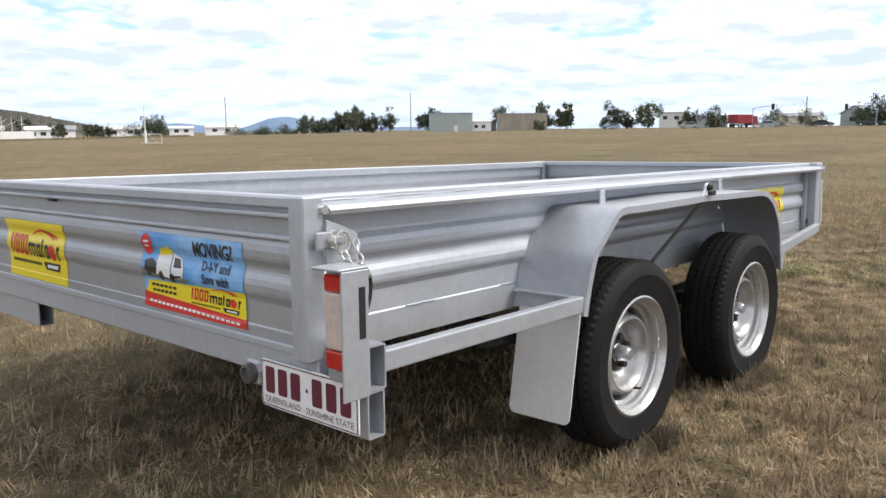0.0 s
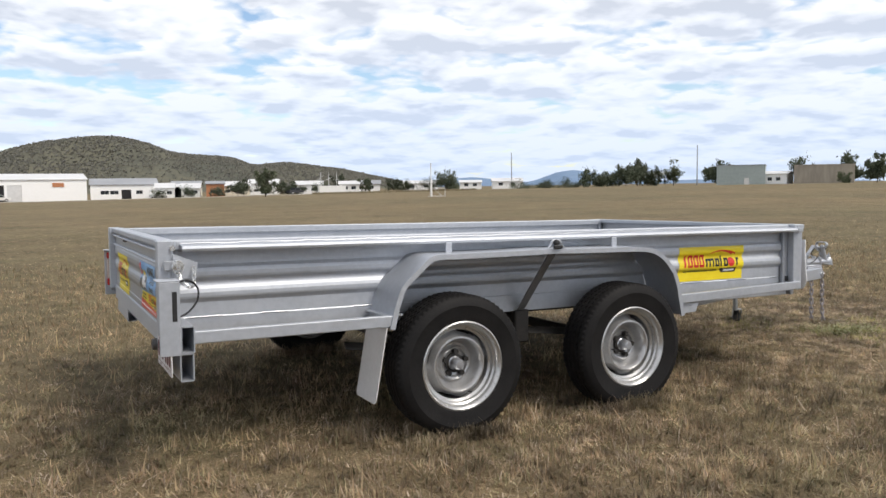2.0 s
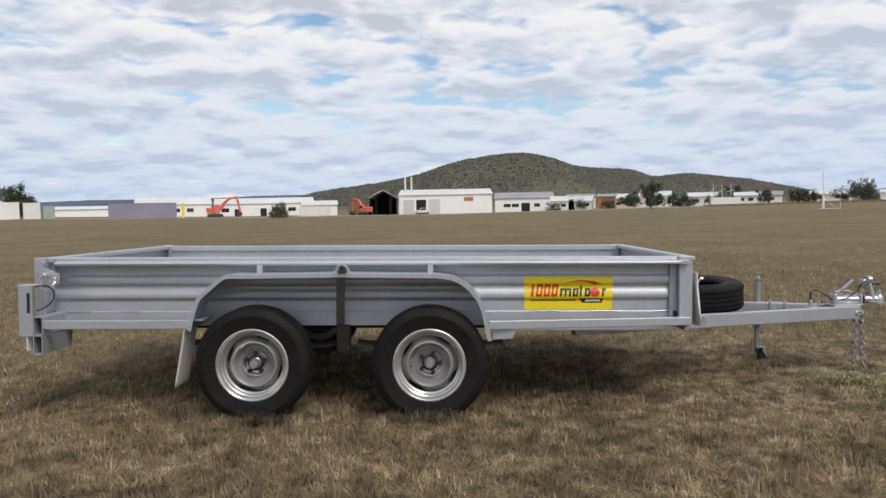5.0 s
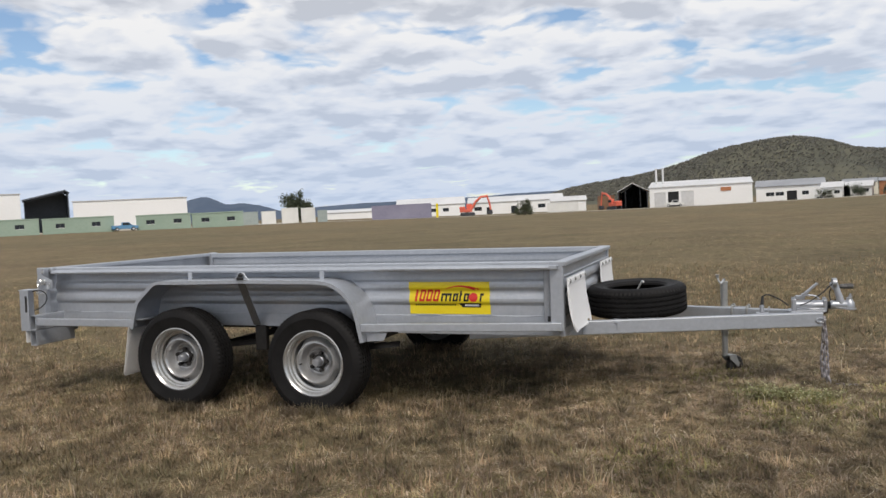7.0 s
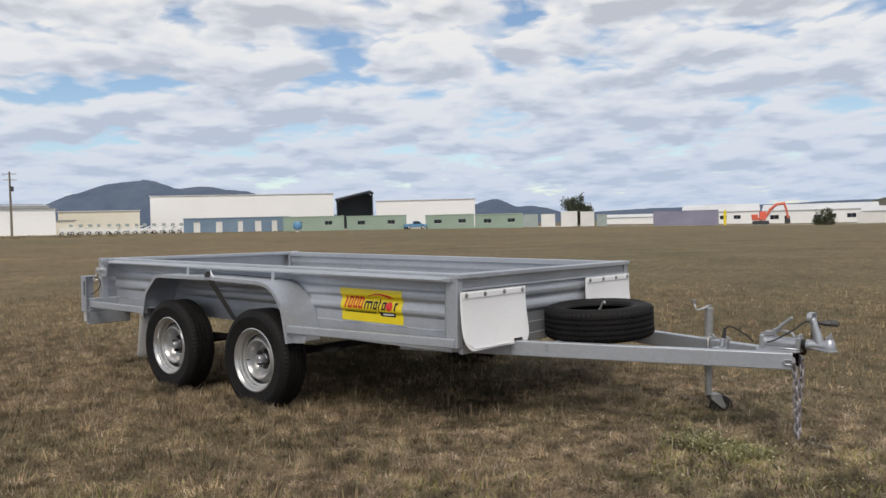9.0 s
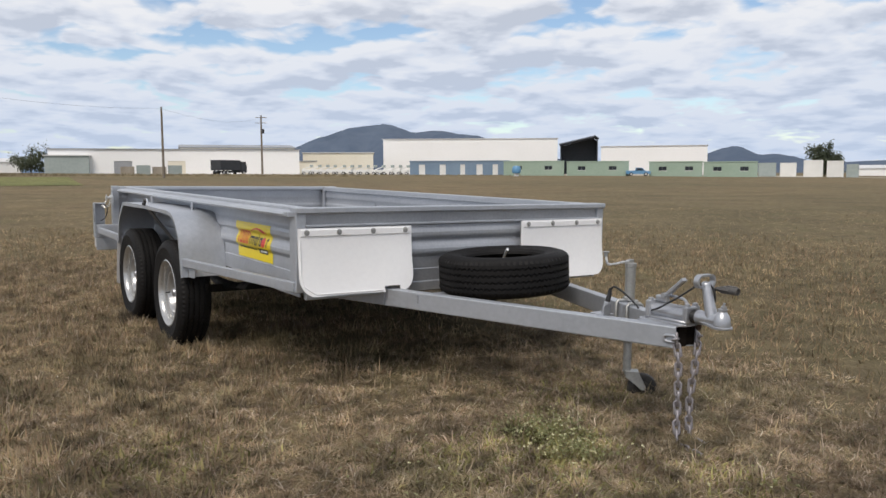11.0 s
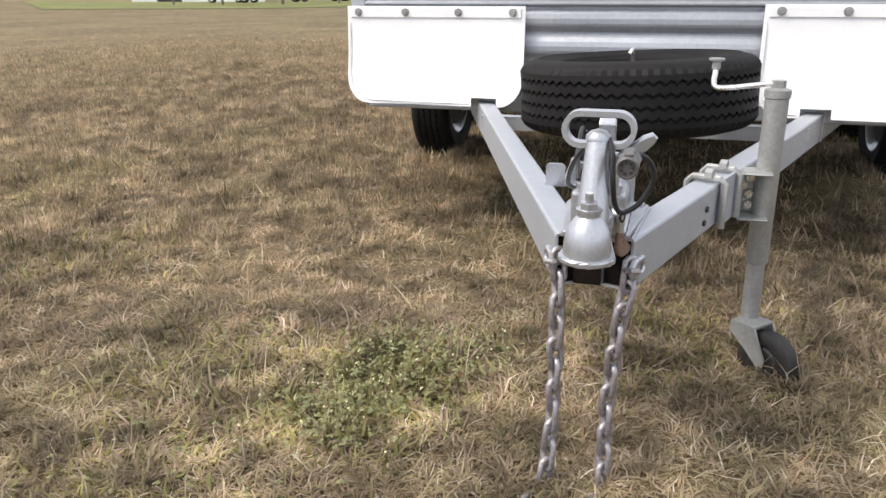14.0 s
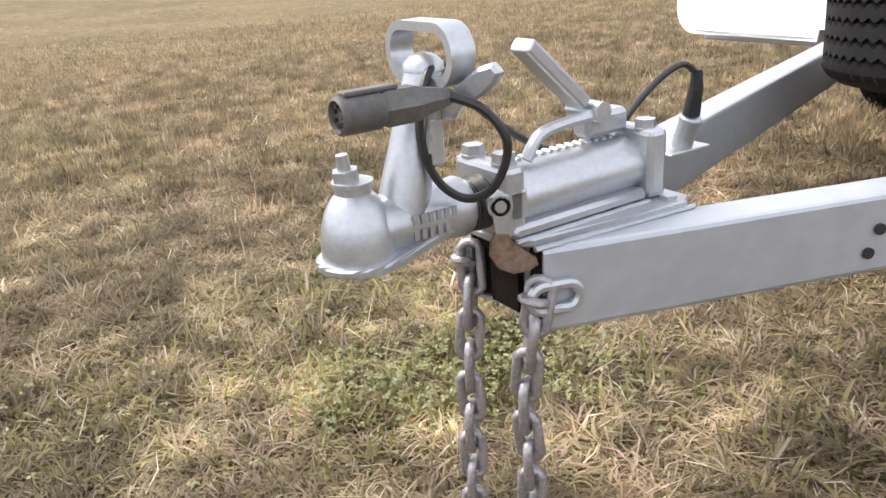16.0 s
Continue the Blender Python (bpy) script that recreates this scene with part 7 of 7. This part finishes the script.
# ---------------------------------------------------------------- grass
def straw_material(name, cols, green_share):
    m = bpy.data.materials.new(name)
    m.use_nodes = True
    n, l = m.node_tree.nodes, m.node_tree.links
    p = n["Principled BSDF"]
    p.inputs["Roughness"].default_value = 0.75
    p.inputs["Specular IOR Level"].default_value = 0.25
    g = n.new("ShaderNodeNewGeometry")
    r = n.new("ShaderNodeValToRGB")
    e = r.color_ramp.elements
    e[0].position, e[0].color = 0.0, (*cols[0], 1)
    e[1].position, e[1].color = 1.0, (*cols[-1], 1)
    for k, c in enumerate(cols[1:-1]):
        e.new((k + 1) / (len(cols) - 1)).color = (*c, 1)
    l.new(g.outputs["Random Per Island"], r.inputs[0])
    tc = n.new("ShaderNodeTexCoord")
    nz = n.new("ShaderNodeTexNoise")
    nz.inputs["Scale"].default_value, nz.inputs["Detail"].default_value = 1.1, 4.0
    l.new(tc.outputs["Object"], nz.inputs["Vector"])
    k = n.new("ShaderNodeMapRange")
    k.inputs["From Min"].default_value, k.inputs["From Max"].default_value = 0.52, 0.72
    k.inputs["To Max"].default_value = green_share
    l.new(nz.outputs[0], k.inputs[0])
    mx = n.new("ShaderNodeMix")
    mx.data_type = "RGBA"
    l.new(k.outputs[0], mx.inputs[0])
    l.new(r.outputs[0], mx.inputs[6])
    mx.inputs[7].default_value = (0.180, 0.180, 0.085, 1)
    # matted and bare patches: darker and paler by place; the 9.0 row also paints in shaded gaps between clumps
    tone_ = mx.outputs[2]
    for sc_, lo_, hi_ in ((0.7, 0.86, 1.10), (3.4, 0.66, 1.28), (9.0, 0.52, 1.46)):
        nb = n.new("ShaderNodeTexNoise")
        nb.inputs["Scale"].default_value, nb.inputs["Detail"].default_value = sc_, 3.0
        l.new(tc.outputs["Object"], nb.inputs["Vector"])
        mr = n.new("ShaderNodeMapRange")
        mr.inputs["From Min"].default_value, mr.inputs["From Max"].default_value = 0.36, 0.64
        mr.inputs["To Min"].default_value, mr.inputs["To Max"].default_value = lo_, hi_
        l.new(nb.outputs[0], mr.inputs[0])
        sc = n.new("ShaderNodeVectorMath")
        sc.operation = "SCALE"
        l.new(tone_, sc.inputs[0])
        l.new(mr.outputs[0], sc.inputs["Scale"])
        tone_ = sc.outputs[0]
    l.new(tone_, p.inputs["Base Color"])
    return see_through(m, 0.35)


STRAW = straw_material("dry_grass", [(0.228, 0.167, 0.114), (0.300, 0.226, 0.163), (0.368, 0.285, 0.211), (0.325, 0.251, 0.172), (0.264, 0.225, 0.133), (0.441, 0.351, 0.267), (0.539, 0.449, 0.360)], 0.55)
STRAW_LOW = straw_material("dry_grass_thatch", [(0.251, 0.173, 0.112), (0.332, 0.235, 0.154), (0.392, 0.290, 0.193), (0.306, 0.246, 0.140)], 0.50)
STRAW_FAR = straw_material("dry_grass_field", [(0.304, 0.221, 0.136), (0.349, 0.261, 0.160), (0.394, 0.297, 0.186), (0.324, 0.255, 0.144)], 0.35)
STRAW_PALE = straw_material("pale_straw", [(0.435, 0.372, 0.275), (0.563, 0.500, 0.387), (0.692, 0.637, 0.519)], 0.0)
GREENS = straw_material("green_weeds", [(0.156, 0.151, 0.055), (0.222, 0.214, 0.083), (0.298, 0.275, 0.117), (0.356, 0.300, 0.141)], 0.0)
GREYGREEN = straw_material("grey_green_grass", [(0.193, 0.178, 0.098), (0.262, 0.230, 0.134), (0.327, 0.277, 0.168), (0.423, 0.337, 0.220)], 0.3)
gen = np.random.default_rng(11)


def clump_field(x, y):
    """A patchy density between 0 and 1."""
    k = 0.5 + 0.25 * np.sin(1.7 * x + 1.3 * np.sin(0.9 * y)) + 0.25 * np.sin(2.3 * y + 1.9 * np.sin(1.1 * x + 2))
    k += 0.22 * np.sin(5.1 * x + 3.7 * y + 1) * np.sin(4.3 * y - 2.9 * x)
    return np.clip(k, 0, 1)


def blades(name, x, y, length, width, lean, material, label, curl=0.5, heading=None, bent=True):
    """Thin blades, each of five points (or three, where they need no bend), as one object."""
    n = len(x)
    a = gen.uniform(0, 2 * np.pi, n) if heading is None else heading
    b = a + gen.normal(0, 0.7, n)
    wx, wy = -np.sin(a) * width / 2, np.cos(a) * width / 2
    up = np.cos(lean)
    ou = np.sin(lean)
    z0 = -0.006 + gen.uniform(0, 0.012, n) * (lean > 1.0)
    m1 = np.stack([x + np.cos(a) * ou * length * 0.5, y + np.sin(a) * ou * length * 0.5, z0 + up * length * 0.55], 1)
    l2 = np.clip(lean + curl * gen.uniform(0.2, 1.4, n), 0, 1.75)
    tip = m1 + np.stack([np.cos(b) * np.sin(l2), np.sin(b) * np.sin(l2), np.cos(l2)], 1) * (length * 0.5)[:, None]
    tip[:, 2] = np.maximum(tip[:, 2], 0.003)
    w = np.stack([wx, wy, 0 * wx], 1)
    root = np.stack([x, y, z0], 1)
    if bent:
        co_ = np.stack([root - w, root + w, m1 + w * 0.8, m1 - w * 0.8, tip], 1)
        faces = ((0, 1, 2, 3), (3, 2, 4))
    else:
        co_ = np.stack([root - w, root + w, tip], 1)
        faces = ((0, 1, 2),)
    per, corner = co_.shape[1], sum(len(f) for f in faces)
    loops = (np.arange(n) * per)[:, None] + np.array([sum(faces, ())])
    starts = (np.arange(n) * corner)[:, None] + np.array([[0, 4][:len(faces)]])
    me = bpy.data.meshes.new(name)
    me.vertices.add(n * per)
    me.vertices.foreach_set("co", co_.reshape(-1).astype(np.float32))
    me.loops.add(n * corner)
    me.loops.foreach_set("vertex_index", loops.reshape(-1).astype(np.int32))
    me.polygons.add(n * len(faces))
    me.polygons.foreach_set("loop_start", starts.reshape(-1).astype(np.int32))
    me.update(calc_edges=True)
    me.materials.append(material)
    ob = new(name, me)
    return tagged(ob, label, "grass", kind="stuff")


def scatter(n, x0, x1, y0, y1, keep=0.35):
    x, y = gen.uniform(x0, x1, n * 2), gen.uniform(y0, y1, n * 2)
    rim_ = np.minimum(np.minimum(x - x0, x1 - x), np.minimum(y - y0, y1 - y)) / (0.22 * min(x1 - x0, y1 - y0))
    k = (gen.uniform(0, 1, n * 2) < keep + (1 - keep) * clump_field(x, y)) & (gen.uniform(0, 1, n * 2) < np.clip(rim_, 0.05, 1))
    x, y = x[k][:n], y[k][:n]
    # some blades sit together in tufts
    t = gen.uniform(0, 1, len(x)) < 0.45
    cx, cy = np.round(x * 14 + np.sin(y * 31)) / 14, np.round(y * 14 + np.sin(x * 27)) / 14
    x = np.where(t, cx + (x - cx) * 0.35, x)
    y = np.where(t, cy + (y - cy) * 0.35, y)
    return x, y


def lay(n, lo=0.25, hi=1.5):
    up_ = gen.beta(1.6, 1.3, n) * (hi - lo) + lo
    return np.clip(np.where(gen.uniform(0, 1, n) < 0.38, gen.uniform(1.2, 1.52, n), up_), 0, 1.55)


def tufts(count, per, x0, x1, y0, y1, reach, l0, l1, w0, w1, material, label, name="grass_tufts"):
    """Bunches of blades that spread outwards from their middle, with bare gaps between the bunches."""
    tx, ty = scatter(count, x0, x1, y0, y1, 0.25)
    k = len(tx)
    size = np.repeat(gen.uniform(0.6, 1.45, k) * (0.75 + 0.5 * clump_field(1.7 * tx, 1.7 * ty)), per)
    n = k * per
    a = gen.uniform(0, 2 * np.pi, n)
    d = reach * np.sqrt(gen.uniform(0, 1, n)) * size
    x, y = np.repeat(tx, per) + d * np.cos(a), np.repeat(ty, per) + d * np.sin(a)
    tilt = np.clip(0.4 + 1.0 * d / (reach * size) + gen.normal(0, 0.28, n), 0.05, 1.5)
    blades(name, x, y, gen.uniform(l0, l1, n) * size, gen.uniform(w0, w1, n), tilt, material, label, 0.9, a + gen.normal(0, 0.6, n))


# a matted thatch near the drawbar
for share, lo, hi, material, label in ((75000, 0.6, 1.45, STRAW_LOW, "brown thatch of dry grass round the drawbar"), (45000, 0.4, 1.5, STRAW, "short matted pale dry grass round the drawbar")):
    x, y = scatter(share, 2.8, 6.9, -2.4, 1.4)
    n = len(x)
    blades("dry_grass", x, y, gen.uniform(0.018, 0.058, n) * (0.6 + 0.6 * clump_field(y, x)), gen.uniform(0.0018, 0.0038, n), lay(n, lo, hi), material, label)
# thick short turf between the path and the trailer, thinner farther out
for n, x0, x1, y0, y1, l0, l1, w0, w1, tones in ((330000, -3.8, 8.8, -6.2, 0.6, 0.026, 0.060, 0.0042, 0.0085, (STRAW_LOW, STRAW, GREYGREEN)), (240000, -10.0, 14.0, -11.5, 9.5, 0.04, 0.09, 0.006, 0.012, (STRAW_FAR, STRAW_LOW, GREYGREEN))):
    for share, material, label in zip((0.44, 0.35, 0.21), tones, ("brown short turf round the trailer", "pale dry blades in the short turf", "grey-green blades in the short turf")):
        x, y = scatter(int(n * share), x0, x1, y0, y1, 0.55)
        # worn short and trampled round the coupling
        worn = np.exp(-((x - 5.2) / 1.1) ** 2 - ((y + 0.4) / 1.1) ** 2)
        ok = gen.uniform(0, 1, len(x)) > 0.75 * worn
        x, y, worn = x[ok], y[ok], worn[ok]
        k = len(x)
        blades("dry_grass", x, y, gen.uniform(l0, l1, k) * (0.40 + 1.05 * clump_field(6.5 * y, 6.5 * x)) * (1 - 0.5 * worn), gen.uniform(w0, w1, k) * (1 - 0.4 * worn), np.clip(gen.normal(0.80, 0.45, k) + 0.45 * worn, 0.05, 1.45), material, label, 0.2, None, False)
tufts(3000, 26, 2.8, 6.9, -2.4, 1.4, 0.022, 0.024, 0.058, 0.0018, 0.0038, STRAW, "short pale tufts of dry grass near the drawbar")
tufts(1300, 22, 2.8, 6.9, -2.4, 1.4, 0.020, 0.022, 0.050, 0.0018, 0.0040, GREYGREEN, "short grey-green tufts among the dry grass")
tufts(3400, 18, -3.5, 8.5, -6.5, 2.2, 0.032, 0.035, 0.085, 0.003, 0.006, STRAW, "pale tufts of dry grass in the field")
tufts(1700, 16, -3.5, 8.5, -6.5, 2.2, 0.032, 0.035, 0.080, 0.003, 0.006, GREYGREEN, "grey-green tufts of grass in the field")
# thinning out with distance, lying flat
n = 100000
rr = 3.0 + 17.0 * gen.uniform(0, 1, n) ** 0.9
aa = gen.uniform(0, 2 * np.pi, n)
x, y = 3.2 + rr * np.cos(aa), -1.0 + rr * np.sin(aa)
blades("dry_grass", x, y, gen.uniform(0.06, 0.13, n) * (0.7 + 0.5 * clump_field(y, x)), 0.004 + 0.0007 * rr * gen.uniform(0.4, 1.0, n), gen.uniform(1.05, 1.5, n), STRAW_FAR, "short dry brown grass across the field", 0.3, None, False)
# grass standing against the tyres
xs_, ys_ = [], []
for cx in (1.26, 2.215):
    for cy in (-1.058, 1.058):
        n = 1500
        xs_.append(cx + gen.normal(0, 0.13, n))
        ys_.append(cy + np.where(gen.uniform(0, 1, n) < 0.5, -1, 1) * gen.uniform(0.075, 0.15, n))
x, y = np.concatenate(xs_), np.concatenate(ys_)
blades("dry_grass", x, y, gen.uniform(0.05, 0.10, len(x)), gen.uniform(0.0025, 0.005, len(x)), gen.uniform(0.1, 0.9, len(x)), STRAW, "taller dry grass standing against the tyres")
# long pale straws lying about
x, y = scatter(4200, 2.6, 6.8, -3.2, 1.6, 0.2)
n = len(x)
blades("straw", x, y, gen.uniform(0.03, 0.10, n), gen.uniform(0.0016, 0.0036, n), gen.uniform(1.0, 1.5, n), STRAW_PALE, "broken pale straws lying over the dry grass", 0.25)
# loose stems standing up, here and there
x, y = scatter(2600, -1.5, 7.0, -4.6, 2.0, 0.1)
blades("seed_stems", x, y, gen.uniform(0.08, 0.17, len(x)), gen.uniform(0.0014, 0.003, len(x)), gen.uniform(0.1, 0.9, len(x)), STRAW, "sparse taller dry stems in the grass")
# low green weeds
xs_, ys_ = [], []
for cx, cy, rr, n in ((4.97, -0.48, 0.18, 1100), (4.75, -0.43, 0.18, 1100), (5.45, -0.25, 0.2, 350), (4.8, -0.85, 0.25, 500), (5.3, -0.75, 0.28, 700), (4.45, 0.1, 0.3, 700), (5.6, -0.95, 0.3, 400), (4.2, -1.7, 0.3, 600), (6.0, -1.6, 0.3, 600), (3.4, -2.6, 0.5, 700), (5.0, -2.8, 0.5, 700)):
    xs_.append(gen.normal(cx, rr * 0.55, n))
    ys_.append(gen.normal(cy, rr * 0.55, n))
x, y = np.concatenate(xs_), np.concatenate(ys_)
blades("green_weeds", x, y, gen.uniform(0.025, 0.065, len(x)), gen.uniform(0.004, 0.010, len(x)), lay(len(x), 0.1, 1.3), GREENS, "small green weeds growing through the dry grass")
# clover: three round leaflets on a short stalk, in loose patches
CLOVER = see_through(mat("clover_leaf", (0.180, 0.195, 0.080), (0.300, 0.305, 0.150), 0.55, 0, 6, 60, island=True), 0.3)
r = random.Random(71)
fv, ff = [], []
for cx, cy, sd, n in ((4.98, -0.49, 0.075, 280), (4.80, -0.43, 0.085, 330), (4.64, -0.43, 0.075, 150), (4.68, -0.30, 0.06, 80), (5.30, -0.72, 0.12, 60), (4.80, -0.88, 0.15, 70), (5.45, -0.28, 0.10, 40)):
    for _ in range(n):
        c = Vector((r.gauss(cx, sd), r.gauss(cy, sd), r.uniform(0.014, 0.046)))
        turn = r.uniform(0, 6.28)
        tip_ = Vector((r.gauss(0, 0.35), r.gauss(0, 0.35), 1)).normalized()
        for k in range(3):
            a = turn + k * 2.094
            d = Vector((math.cos(a), math.sin(a), 0))
            d = (d - tip_ * d.dot(tip_)).normalized()
            w = tip_.cross(d)
            ln = r.uniform(0.0045, 0.0085)
            i = len(fv)
            fv += [c, c + d * ln * 0.45 + w * ln * 0.42, c + d * ln * 0.95 + w * ln * 0.30 - tip_ * ln * 0.12, c + d * ln * 0.95 - w * ln * 0.30 - tip_ * ln * 0.12, c + d * ln * 0.45 - w * ln * 0.42]
            ff.append((i, i + 1, i + 2, i + 3, i + 4))
me = bpy.data.meshes.new("clover")
me.from_pydata([tuple(v) for v in fv], [], ff)
me.materials.append(CLOVER)
tagged(new("clover", me), "bright green clover leaves in loose patches", "weeds", kind="stuff")
# small pale flower heads in the weeds
FLOWER = mat("pale_flower", (0.48, 0.46, 0.24), (0.62, 0.60, 0.40), 0.7, 0, 20, 200, island=True)
r = random.Random(33)
fv, ff = [], []
for cx, cy, sd, n in ((4.98, -0.49, 0.09, 45), (4.80, -0.43, 0.09, 50), (4.68, -0.31, 0.07, 22), (5.30, -0.72, 0.14, 10), (5.45, -0.28, 0.12, 6), (4.6, -0.95, 0.2, 6)):
    for _ in range(n):
        c = Vector((r.gauss(cx, sd), r.gauss(cy, sd), r.uniform(0.028, 0.062)))
        for k in range(r.randint(3, 6)):
            d = Vector((r.gauss(0, 1), r.gauss(0, 1), r.gauss(0.6, 0.5))).normalized()
            w = d.orthogonal().normalized() * 0.0025
            i = len(fv)
            ln = r.uniform(0.004, 0.008)
            fv += [c, c + d * ln * 0.6 + w, c + d * ln, c + d * ln * 0.6 - w]
            ff.append((i, i + 1, i + 2, i + 3))
me = bpy.data.meshes.new("weed_flowers")
me.from_pydata([tuple(v) for v in fv], [], ff)
me.materials.append(FLOWER)
tagged(new("weed_flowers", me), "tiny pale yellow flower heads on green weeds", "flowers", kind="stuff")
